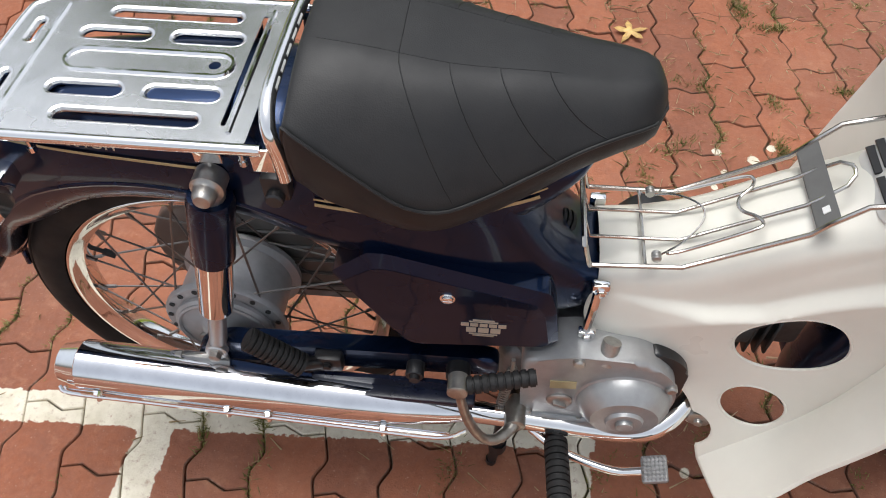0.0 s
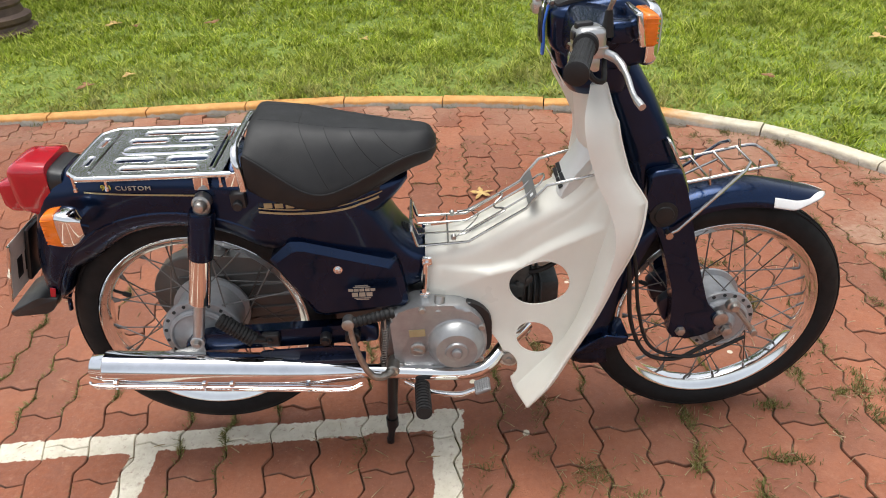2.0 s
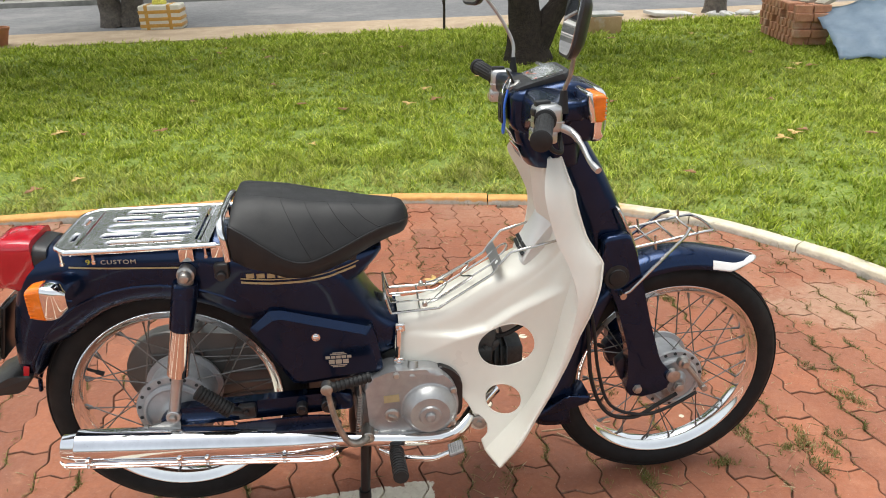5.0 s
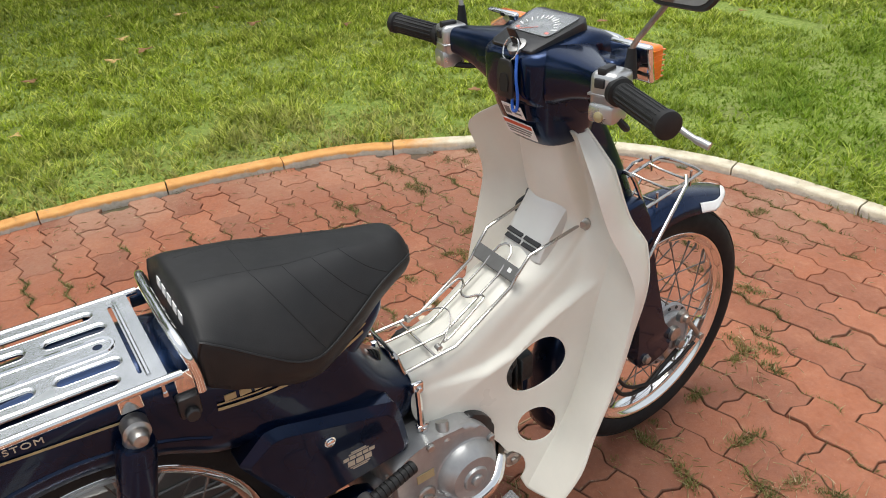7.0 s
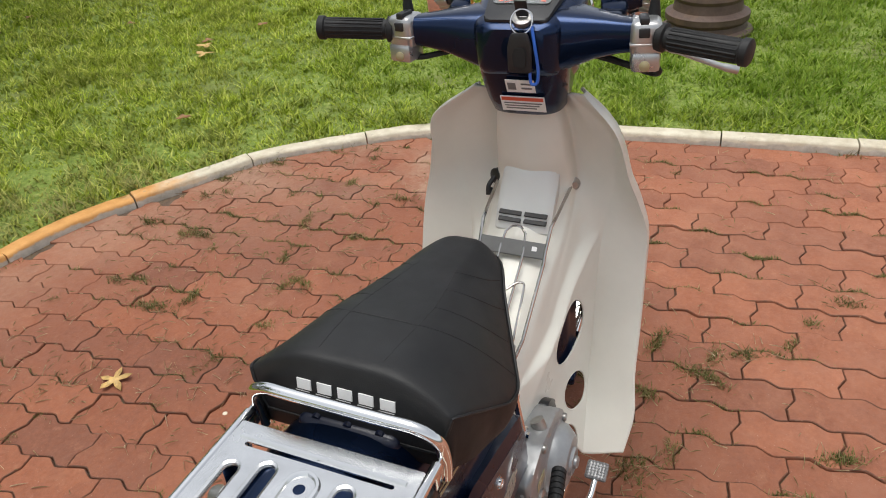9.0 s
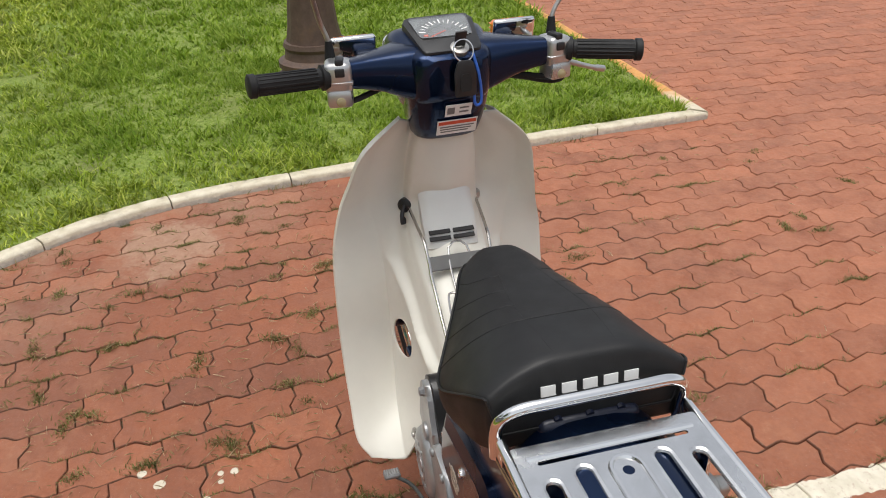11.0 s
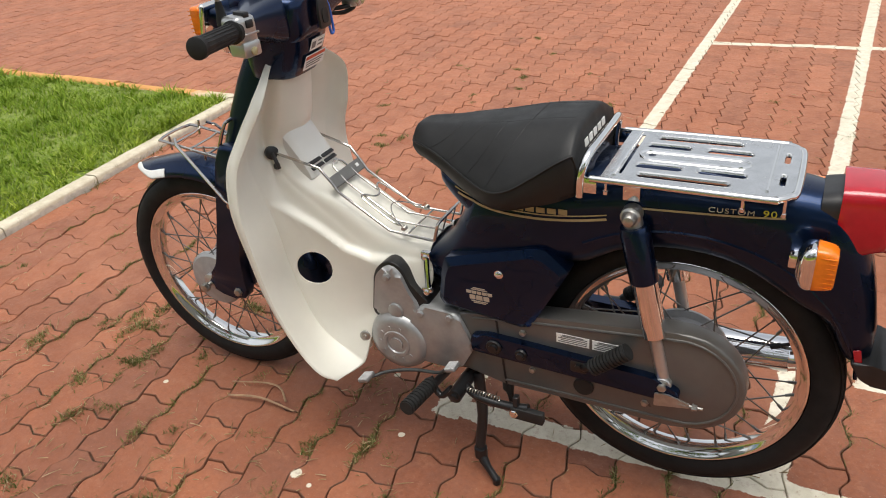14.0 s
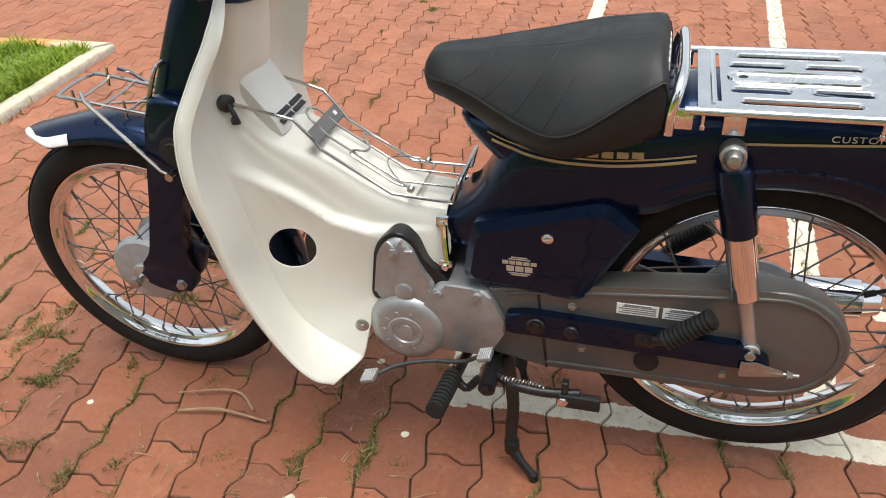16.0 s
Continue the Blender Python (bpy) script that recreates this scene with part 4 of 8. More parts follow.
for s in (-1, 1):
    bm = bmesh.new()
    box(bm, (0.153, s * 0.118, 0.708), (0.030, 0.004, 0.030), None, 0.0015)
    part("grab_bar_foot", bm, CHROME, rack)
    bm = bmesh.new()
    box(bm, (0.083, s * 0.096, 0.700), (0.030, 0.006, 0.044), None, 0.002)
    part("rack_mount", bm, CHROME, rack)
    for x in (0.125, -0.095, -0.156):
        bm = bmesh.new()
        turned(bm, (x, s * 0.108, 0.690), (0, 0, 1), [(0, 0.0046), (0.006, 0.0046), (0.006, 0.003), (0.030, 0.003)], 8)
        part("rack_stud", bm, CHROME, rack)
    bm = bmesh.new()
    turned(bm, (0.20, s * 0.060, 0.708), (0, 0, 1), [(0, 0.012), (0.004, 0.012), (0.004, 0.008), (0.009, 0.007)], 12)
    part("rack_bolt", bm, STEEL, bike)
bm = bmesh.new()
box(bm, (0.188, 0, 0.705), (0.055, 0.13, 0.028), None, 0.012, 3)
for y in (-0.04, 0.0, 0.04):
    rod(bm, (0.168, y, 0.716), (0.208, y, 0.722), 0.006, 8)
part("tank_lid", bm, NAVY_DARK, bike, "dark fuel lid under the seat")

# helmet lock by the right shock absorber
bm = bmesh.new()
box(bm, (0.150, -0.099, 0.655), (0.030, 0.020, 0.034), None, 0.004)
turned(bm, (0.150, -0.108, 0.648), (0, -1, 0), [(0, 0.010), (0.010, 0.010), (0.012, 0.008)], 16)
part("helmet_lock", bm, PLASTIC, bike)

# ---- rear shock absorbers
for s in (-1, 1):
    y = s * 0.105
    lo, hi = Vector((0.002, y, 0.310)), Vector((0.079, y, 0.655))
    d = (hi - lo).normalized()
    L = (hi - lo).length
    bm = bmesh.new()
    turned(bm, lo, d, [(L * 0.63, 0.0245), (L * 0.635, 0.026), (L * 0.92, 0.0265), (L * 0.945, 0.024), (L * 0.945, 0.018)], 28)
    shock = part("shock_absorber", bm, NAVY, bike, "navy rear shock absorber with a chrome sleeve")
    bm = bmesh.new()
    turned(bm, lo, d, [(L * 0.30, 0.016), (L * 0.305, 0.0225), (L * 0.66, 0.0225)], 28)
    part("sleeve", bm, CHROME, shock)
    bm = bmesh.new()
    rod(bm, lo, lo + d * L * 0.31, 0.0125, 16)
    turned(bm, lo + Vector((0, -s * 0.014, 0)), (0, s, 0), [(0, 0.016), (0.026, 0.016), (0.028, 0.014)], 20)
    part("lower_eye", bm, SILVER, shock)
    bm = bmesh.new()
    rod(bm, lo + d * L * 0.94, hi, 0.017, 16)
    turned(bm, hi + Vector((0, -s * 0.012, 0)), (0, s, 0), [(0, 0.018), (0.022, 0.018), (0.024, 0.014), (0.027, 0.0125), (0.034, 0.0125), (0.040, 0.009), (0.042, 0.003)], 24)
    part("cap_nut", bm, STEEL, shock)
    bm = bmesh.new()
    bolt(bm, lo + Vector((0, s * 0.012, 0)), (0, s, 0), 0.009, 0.012)
    part("lower_nut", bm, STEEL, shock)

# ---- swing arm
for s in (-1, 1):
    bm = bmesh.new()
    slab(bm, rounded([(0.40, 0.288), (0.40, 0.330), (0.36, 0.338), (0.02, 0.326), (-0.030, 0.302), (-0.030, 0.282), (0.02, 0.280)], 0.012, 3), s * 0.082, s * (0.108 if s < 0 else 0.124), "y", 0.006)
    part("swing_arm", bm, NAVY, bike)
    for x, z, r in ((0.345, 0.314, 0.017), (0.285, 0.310, 0.013)):
        bm = bmesh.new()
        turned(bm, (x, s * 0.105, z), (0, s, 0), [(0, r), (0.022, r), (0.024, r * 0.9), (0.024, r * 0.6), (0.030, r * 0.55)], 18)
        part("pivot_bolt", bm, BLACKPAINT, bike)
    # chain adjuster
    bm = bmesh.new()
    yy = s * (0.112 if s < 0 else 0.128)
    slab(bm, rounded([(0.014, 0.268), (0.014, 0.298), (-0.010, 0.300), (-0.052, 0.288), (-0.052, 0.280)], 0.004, 2), yy - 0.002, yy + 0.002, "y")
    rod(bm, (-0.030, yy, 0.284), (-0.075, yy, 0.284), 0.003, 8)
    bolt(bm, (-0.056, yy, 0.284), (-1, 0, 0), 0.006, 0.010)
    part("chain_adjuster", bm, STEEL, bike)

# ---- chain case on the near-side of the sprocket
bm = bmesh.new()
pts = [(0.432, 0.372), (0.30, 0.392)]
for k in range(15):
    a = radians(80 - 195 * k / 14)
    pts.append((-0.028 + 0.116 * math.cos(radians(80 + 196 * k / 14)) * 1.0, 0.316 + 0.112 * math.sin(radians(80 + 196 * k / 14))))
pts += [(0.20, 0.208), (0.33, 0.206), (0.432, 0.222)]
slab(bm, pts, 0.060, 0.106, "y", 0.007, 3)
case = part("chain_case", bm, CHAINGREY, bike, "grey-brown enamelled full chain case")
bm = bmesh.new()
pipe(bm, [(0.40, 0.1058, 0.363), (0.30, 0.1058, 0.379)] + [(-0.028 + 0.101 * math.cos(radians(80 + 196 * k / 14)), 0.1058, 0.316 + 0.097 * math.sin(radians(80 + 196 * k / 14))) for k in range(15)] + [(0.20, 0.1058, 0.220), (0.33, 0.1058, 0.218)], 0.0032, 8)
part("pressed_ridge", bm, CHAINGREY, case)
bm = bmesh.new()
slab(bm, [(0.3255, 0.205), (0.3295, 0.205), (0.349, 0.391), (0.345, 0.391)], 0.1045, 0.1078, "y")
part("case_joint", bm, BLACKPAINT, case)
bm = bmesh.new()
rod(bm, (0.158, 0.104, 0.252), (0.158, 0.111, 0.252), 0.021, 20, None, 0.002)
part("rubber_plug", bm, RUBBER, case)
for x, z in ((0.287, 0.352), (0.268, 0.262), (0.025, 0.318), (0.035, 0.247)):
    bm = bmesh.new()
    bolt(bm, (x, 0.105, z), (0, 1, 0), 0.0065, 0.007)
    part("case_bolt", bm, STEEL, case)
for x0, x1 in ((0.148, 0.215), (0.082, 0.142)):
    bm = bmesh.new()
    slab(bm, [(x0, 0.350), (x1, 0.350), (x1, 0.372), (x0, 0.372)], 0.1062, 0.1072, "y")
    st = part("sticker", bm, WHITE, case, "small white printed label")
    bm = bmesh.new()
    for k in range(4):
        slab(bm, [(x0 + 0.004, 0.3530 + 0.0042 * k), (x1 - 0.004 - 0.005 * (k % 2), 0.3530 + 0.0042 * k), (x1 - 0.004 - 0.005 * (k % 2), 0.3550 + 0.0042 * k), (x0 + 0.004, 0.3550 + 0.0042 * k)], 0.1073, 0.1076, "y")
    slab(bm, [(x0 + 0.012, 0.3683), (x1 - 0.012, 0.3683), (x1 - 0.012, 0.3708), (x0 + 0.012, 0.3708)], 0.1073, 0.1076, "y")
    part("print", bm, GREYINK, st)
# inner face of the case, seen through the wheel
bm = bmesh.new()
for k in range(5):
    z = 0.235 + 0.033 * k
    rod(bm, (-0.10 + 0.012 * abs(k - 2), 0.0595, z), (0.26, 0.0595, z + 0.01), 0.0035, 6)
part("case_rib", bm, CHAINGREY, case)

# ---- engine
bm = bmesh.new()
box(bm, (0.525, 0.0, 0.290), (0.210, 0.150, 0.165), None, 0.025, 3)
box(bm, (0.45, -0.01, 0.255), (0.10, 0.13, 0.10), None, 0.02, 3)
engine = part("engine", bm, ALU_DARK, bike, "cast aluminium engine")
bm = bmesh.new()
RC = rounded([(0.428, 0.372), (0.435, 0.228), (0.47, 0.212), (0.56, 0.212), (0.632, 0.235), (0.642, 0.30), (0.630, 0.352), (0.590, 0.392), (0.49, 0.396)], 0.022, 4)
slab(bm, RC, -0.065, -0.128, "y", 0.010, 3)
gasket = bmesh.new()
slab(gasket, rounded([(0.59, 0.390), (0.628, 0.376), (0.652, 0.346), (0.652, 0.266), (0.638, 0.240), (0.59, 0.25)], 0.020, 4), -0.060, -0.108, "y", 0.004, 2)
part("case_gasket", gasket, BLACKPAINT, engine, "black part between engine case and shield")
part("clutch_case", bm, ALU, engine, "right engine case in cast aluminium")
bm = bmesh.new()
turned(bm, (0.572, -0.118, 0.291), (0, -1, 0), [(0, 0.066), (0.010, 0.066), (0.012, 0.063), (0.022, 0.061), (0.036, 0.049), (0.040, 0.045), (0.041, 0.026), (0.046, 0.024), (0.047, 0.020), (0.045, 0.012), (0.051, 0.011), (0.053, 0.008)], 48)
part("clutch_cover", bm, ALU, engine, "round domed clutch cover")
bm = bmesh.new()
turned(bm, (0.487, -0.126, 0.277), (0, -1, 0), [(0, 0.0185), (0.004, 0.0185), (0.006, 0.0165), (0.007, 0.012)], 28)
box(bm, None, (0.022, 0.010, 0.006), Matrix.Translation((0.487, -0.134, 0.277)) @ Euler((0, radians(25), 0)).to_matrix().to_4x4(), 0.002)
part("filler_cap", bm, STEEL, engine)
bm = bmesh.new()
slab(bm, [(0.470, 0.313), (0.505, 0.315), (0.504, 0.334), (0.469, 0.332)], -0.1284, -0.1296, "y")
part("case_label", bm, GOLD, engine, "small brass-coloured plate")
for x, z in ((0.445, 0.235), (0.52, 0.222), (0.625, 0.245), (0.628, 0.335), (0.50, 0.385)):
    bm = bmesh.new()
    turned(bm, (x, -0.124, z), (0, -1, 0), [(0, 0.008), (0.008, 0.008), (0.010, 0.006)], 10)
    part("case_screw", bm, STEEL, engine)
bm = bmesh.new()
rod(bm, (0.535, -0.120, 0.375), (0.540, -0.105, 0.405), 0.012, 14)
part("oil_neck", bm, STEEL, engine)
# left side: magneto cover, finger-shaped cam chain cover, gearbox cover
bm = bmesh.new()
turned(bm, (0.583, 0.070, 0.262), (0, 1, 0), [(0, 0.074), (0.040, 0.074), (0.052, 0.068), (0.057, 0.058), (0.058, 0.050), (0.058, 0.034), (0.060, 0.032), (0.060, 0.026), (0.057, 0.024), (0.057, 0.016), (0.060, 0.015)], 48)
mag = part("magneto_cover", bm, ALU, engine, "round aluminium cover with raised ring")
bm = bmesh.new()
for k in range(10):
    a = radians(36 * k)
    if k not in (4, 5):
        box(bm, None, (0.006, 0.002, 0.009), Matrix.Translation((0.583 + 0.042 * math.cos(a), 0.1285, 0.262 + 0.042 * math.sin(a))) @ Euler((0, -a + 1.57, 0)).to_matrix().to_4x4(), 0.0006, 1)
part("cover_mark", bm, ALU, mag)
bm = bmesh.new()
slab(bm, rounded([(0.643, 0.318), (0.624, 0.430), (0.594, 0.457), (0.566, 0.446), (0.545, 0.392), (0.522, 0.362), (0.540, 0.300)], 0.020, 4), 0.055, 0.114, "y", 0.014, 4)
bolt(bm, (0.594, 0.114, 0.430), (0, 1, 0), 0.008, 0.009)
turned(bm, (0.582, 0.105, 0.345), (0, 1, 0), [(0, 0.019), (0.014, 0.017), (0.016, 0.012)], 20)
part("cam_chain_cover", bm, ALU, engine)
# black plate put in for the shadow in the gap round this cover
bm = bmesh.new()
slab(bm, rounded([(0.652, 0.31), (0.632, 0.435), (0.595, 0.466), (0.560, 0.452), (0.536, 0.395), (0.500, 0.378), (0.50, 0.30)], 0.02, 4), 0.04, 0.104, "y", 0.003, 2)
part("cover_shadow_gap", bm, BLACKPAINT, engine, "black plate standing in for the shadow gap round the cover")
bm = bmesh.new()
slab(bm, rounded([(0.520, 0.372), (0.430, 0.368), (0.395, 0.292), (0.432, 0.222), (0.54, 0.216), (0.56, 0.30)], 0.014, 3), 0.05, 0.1175, "y", 0.010, 3)
for x, z in ((0.518, 0.352), (0.448, 0.358)):
    turned(bm, (x, 0.114, z), (0, 1, 0), [(0, 0.008), (0.007, 0.008), (0.009, 0.006)], 10)
part("gearbox_cover", bm, ALU, engine)
# cylinder and carburettor behind the shield
bm = bmesh.new()
box(bm, (0.725, 0, 0.350), (0.17, 0.070, 0.065), None, 0.01)
cyl = part("cylinder", bm, CARB, bike, "dark finned cylinder")
for k in range(9):
    bm = bmesh.new()
    box(bm, (0.655 + 0.014 * k, 0.0, 0.350), (0.005, 0.098, 0.078), None, 0.002, 1)
    part("fin", bm, CARB, cyl)
bm = bmesh.new()
box(bm, (0.708, -0.036, 0.412), (0.062, 0.050, 0.062), None, 0.010, 3)
box(bm, (0.690, -0.044, 0.380), (0.080, 0.044, 0.040), None, 0.008, 3)
rod(bm, (0.700, -0.036, 0.44), (0.690, -0.036, 0.480), 0.019, 18)
turned(bm, (0.735, -0.052, 0.405), (0.5, -1, 0), [(0, 0.010), (0.008, 0.010), (0.010, 0.006)], 10)
bolt(bm, (0.712, -0.060, 0.400), (0, -1, 0), 0.006, 0.006)
part("carburettor", bm, CARB, engine, "dark carburettor")
bm = bmesh.new()
pipe(bm, [(0.63, -0.030, 0.450), (0.69, -0.048, 0.458), (0.745, -0.048, 0.462), (0.775, -0.03, 0.478), (0.80, 0.0, 0.50)], 0.014, 10, False, 5)
pipe(bm, [(0.72, -0.05, 0.42), (0.765, -0.055, 0.430), (0.83, -0.045, 0.462)], 0.0055, 8, False, 5)
part("hose", bm, RUBBER, engine)
bm = bmesh.new()
pipe(bm, [(0.44, 0, 0.50), (0.52, 0, 0.445), (0.68, 0, 0.455), (0.82, 0, 0.53), (0.90, 0, 0.64), (0.915, 0, 0.78)], 0.028, 14, False, 6)
part("main_tube", bm, NAVY_DARK, bike)
bm = bmesh.new()
prof = []
for k in range(7):
    prof += [(0.007 * k, 0.019), (0.007 * k + 0.004, 0.019), (0.007 * k + 0.0045, 0.016), (0.007 * k + 0.0068, 0.016)]
turned(bm, (0.430, -0.005, 0.530), (0.85, 0, -0.42), prof, 20)
part("air_duct", bm, RUBBER, bike, "ribbed black rubber duct")

# ---- exhaust
bm = bmesh.new()
M0, M1 = Vector((-0.237, -0.127, 0.2635)), Vector((0.36, -0.130, 0.224))
d = (M1 - M0)
L = d.length
turned(bm, M0, d, [(0, 0.020), (0, 0.026), (0.002, 0.028), (0.030, 0.0345), (0.032, 0.0365), (0.20, 0.0385), (0.42, 0.037), (0.50, 0.033), (L - 0.03, 0.024), (L, 0.0165)], 40)
muffler = part("muffler", bm, CHROME_DULL, bike, "long chrome silencer")
bm = bmesh.new()
pipe(bm, [(0.33, -0.130, 0.226), (0.42, -0.132, 0.220), (0.55, -0.136, 0.212), (0.615, -0.134, 0.215), (0.650, -0.118, 0.226), (0.685, -0.085, 0.246), (0.74, -0.04, 0.270)], 0.0165, 16, False, 6)
part("exhaust_pipe", bm, CHROME, bike, "chrome exhaust pipe")
bm = bmesh.new()
for dz, dy in ((-0.020, -0.040), (-0.032, -0.034)):
    pts = [M0 + d * t + Vector((0, dy, dz)) for t in (0.0, 0.03, 0.2, 0.45, 0.7, 0.93, 1.0)]
    pts[0] += Vector((0, 0.008, 0.003))
    pts[-1] += Vector((0, 0.012, 0.008))
    pipe(bm, pts, 0.0032, 8, False, 4)
for t in (0.10, 0.42, 0.52, 0.80):
    p = M0 + d * t
    rod(bm, p + Vector((0, -0.034, -0.010)), p + Vector((0, -0.042, -0.027)), 0.004, 8)
    bolt(bm, p + Vector((0, -0.036, -0.012)), (0, -1, -0.3), 0.006, 0.007)
part("heat_guard", bm, CHROME, muffler, "twin chrome guard rods")
bm = bmesh.new()      # flat strip behind the rods
mid = M0 + d * 0.49 + Vector((0, -0.0325, -0.0265))
box(bm, None, (L * 0.94, 0.0025, 0.017), Matrix.Translation(mid) @ Euler((0, math.atan2(-d.z, d.x), 0)).to_matrix().to_4x4(), 0.001, 1)
part("guard_strip", bm, CHROME_DULL, muffler, "dull chrome strip behind the guard rods")
bm = bmesh.new()
slab(bm, rounded([(0.13, 0.268), (0.34, 0.256), (0.36, 0.285), (0.30, 0.290), (0.14, 0.284)], 0.006, 2), -0.118, -0.124, "y")
box(bm, (0.265, -0.128, 0.262), (0.21, 0.03, 0.012), None, 0.004)
part("exhaust_bracket", bm, NAVY_DARK, bike)

# ---- controls near the ground
def ribbed(bm, p, q, r, n=9):
    """A rubber sleeve with ribs."""
    p, q = Vector(p), Vector(q)
    d = (q - p)
    prof, L = [(0, r * 0.8)], d.length
    for k in range(n):
        a, b = L * (k + 0.1) / n, L * (k + 0.75) / n
        prof += [(a, r), (b, r), (b + L * 0.04 / n, r * 0.84), (L * (k + 1.0) / n, r * 0.84)]
    prof.append((L, r * 0.5))
    turned(bm, p, d, prof, 18)


bm = bmesh.new()
pipe(bm, [(0.49, -0.19, 0.195), (0.485, -0.10, 0.182), (0.48, 0.0, 0.178), (0.485, 0.10, 0.182), (0.49, 0.19, 0.195)], 0.010, 12, False, 5)
foot_bar = part("foot_peg_bar", bm, BLACKPAINT, bike)
for s in (-1, 1):
    bm = bmesh.new()
    ribbed(bm, (0.492, s * 0.150, 0.190), (0.497, s * 0.252, 0.203), 0.0175, 10)
    part("foot_peg", bm, RUBBER, foot_bar, "ribbed black rubber foot peg")
    # passenger pegs, folded up
    a, b = Vector((0.152, s * 0.136, 0.312)), Vector((0.066, s * 0.132, 0.384))
    bm = bmesh.new()
    ribbed(bm, a.lerp(b, 0.22), b, 0.0170, 11)
    peg = part("passenger_peg", bm, RUBBER, bike, "ribbed black rubber passenger peg")
    bm = bmesh.new()
    rod(bm, a + Vector((0.012, -s * 0.025, -0.008)), a.lerp(b, 0.26), 0.010, 12)
    box(bm, a + Vector((0.012, -s * 0.022, 0.0)), (0.040, 0.022, 0.034), None, 0.006)
    bolt(bm, a + Vector((0.012, -s * 0.010, 0.004)), (0, s, 0), 0.006, 0.006)
    part("peg_bracket", bm, BLACKPAINT, peg)
# kick starter
bm = bmesh.new()
pipe(bm, [(0.429, -0.146, 0.242), (0.420, -0.164, 0.242), (0.402, -0.182, 0.248), (0.384, -0.188, 0.264), (0.368, -0.189, 0.302), (0.356, -0.188, 0.352), (0.350, -0.185, 0.400)], [0.010, 0.009, 0.0078, 0.007, 0.007, 0.0065, 0.0065], 12, False, 5)
turned(bm, (0.429, -0.110, 0.240), (0, -1, 0), [(0, 0.010), (0.012, 0.015), (0.046, 0.015), (0.048, 0.012)], 20)
turned(bm, (0.349, -0.172, 0.402), (0, -1, 0.1), [(0, 0.013), (0.024, 0.013), (0.026, 0.010)], 20)
kick = part("kick_starter", bm, OLIVE, bike, "bare steel kick starter lever")
bm = bmesh.new()
ribbed(bm, (0.360, -0.183, 0.402), (0.444, -0.170, 0.414), 0.0115, 9)
part("kick_rubber", bm, RUBBER, kick)
# brake pedal
bm = bmesh.new()
pipe(bm, [(0.455, -0.135, 0.190), (0.50, -0.165, 0.188), (0.57, -0.190, 0.196), (0.610, -0.194, 0.212)], 0.0065, 10, False, 5)
brake = part("brake_pedal", bm, CHROME, bike, "chrome brake pedal")


def knurled_pad(parent, at, sx, sy, tilt):
    bm = bmesh.new()
    m = Matrix.Translation(at) @ Euler((0, radians(tilt), 0)).to_matrix().to_4x4()
    box(bm, None, (sx, sy, 0.010), m, 0.004, 2)
    for i in range(6):
        for j in range(6):
            p = m @ Vector((sx * (i - 2.5) / 6.6, sy * (j - 2.5) / 6.6, 0.0048))
            turned(bm, p, m.to_3x3() @ Vector((0, 0, 1)), [(0, 0.0035), (0.002, 0.0006)], 4)
    part("pad", bm, ALU_DARK, parent, smooth=False)


knurled_pad(brake, (0.625, -0.194, 0.222), 0.036, 0.040, -22)
bm = bmesh.new()
pipe(bm, [(0.640, 0.172, 0.182), (0.60, 0.146, 0.192), (0.54, 0.134, 0.204), (0.475, 0.140, 0.220), (0.435, 0.162, 0.262)], 0.004, 10, False, 5)
gear = part("gear_pedal", bm, CARB, bike, "heel-and-toe gear pedal")
knurled_pad(gear, (0.644, 0.178, 0.186), 0.030, 0.034, 20)
knurled_pad(gear, (0.425, 0.167, 0.270), 0.026, 0.030, 18)
# centre stand
bm = bmesh.new()
for s, top, mid, knee, tip in ((1, (0.405, 0.085, 0.200), (0.388, 0.112, 0.105), (0.386, 0.138, 0.012), (0.340, 0.162, -0.036)), (-1, (0.425, -0.075, 0.200), (0.418, -0.085, 0.11), (0.412, -0.092, 0.02), (0.404, -0.096, -0.036))):
    pipe(bm, [top, mid, knee, tip], [0.013, 0.012, 0.0115, 0.0085], 12, False, 4)
    rod(bm, Vector(knee) + Vector((0, 0, -0.010)), Vector(knee) + Vector((0, 0, 0.016)), 0.015, 12)
    rod(bm, Vector(tip) + Vector((0, 0, -0.008)), Vector(tip) + Vector((0, 0, 0.006)), 0.0095, 10)
rod(bm, (0.425, -0.10, 0.195), (0.425, 0.10, 0.195), 0.012, 12)
part("centre_stand", bm, BLACKPAINT, bike, "black steel centre stand, down")
bm = bmesh.new()
pipe(bm, [(0.425, 0.12, 0.19), (0.38, 0.150, 0.192), (0.32, 0.152, 0.188), (0.262, 0.150, 0.194)], 0.0095, 10, False, 4)
box(bm, (0.288, 0.152, 0.207), (0.012, 0.016, 0.03), None, 0.003)
rod(bm, (0.425, 0.095, 0.190), (0.425, 0.170, 0.190), 0.016, 14)
bolt(bm, (0.425, 0.168, 0.190), (0, 1, 0), 0.010, 0.010)
pipe(bm, [(0.50, 0.14, 0.20), (0.47, 0.150, 0.165), (0.445, 0.14, 0.185)], 0.008, 10, False, 4)
sstand = part("side_stand", bm, BLACKPAINT, bike, "black folded side stand")
bm = bmesh.new()
box(bm, (0.262, 0.156, 0.182), (0.072, 0.016, 0.028), None, 0.003)
part("stand_pad", bm, RUBBER, sstand)
bm = bmesh.new()
bolt(bm, (0.290, 0.164, 0.182), (0, 1, 0), 0.008, 0.005)
part("pad_bolt", bm, CHROME, sstand)
bm = bmesh.new()
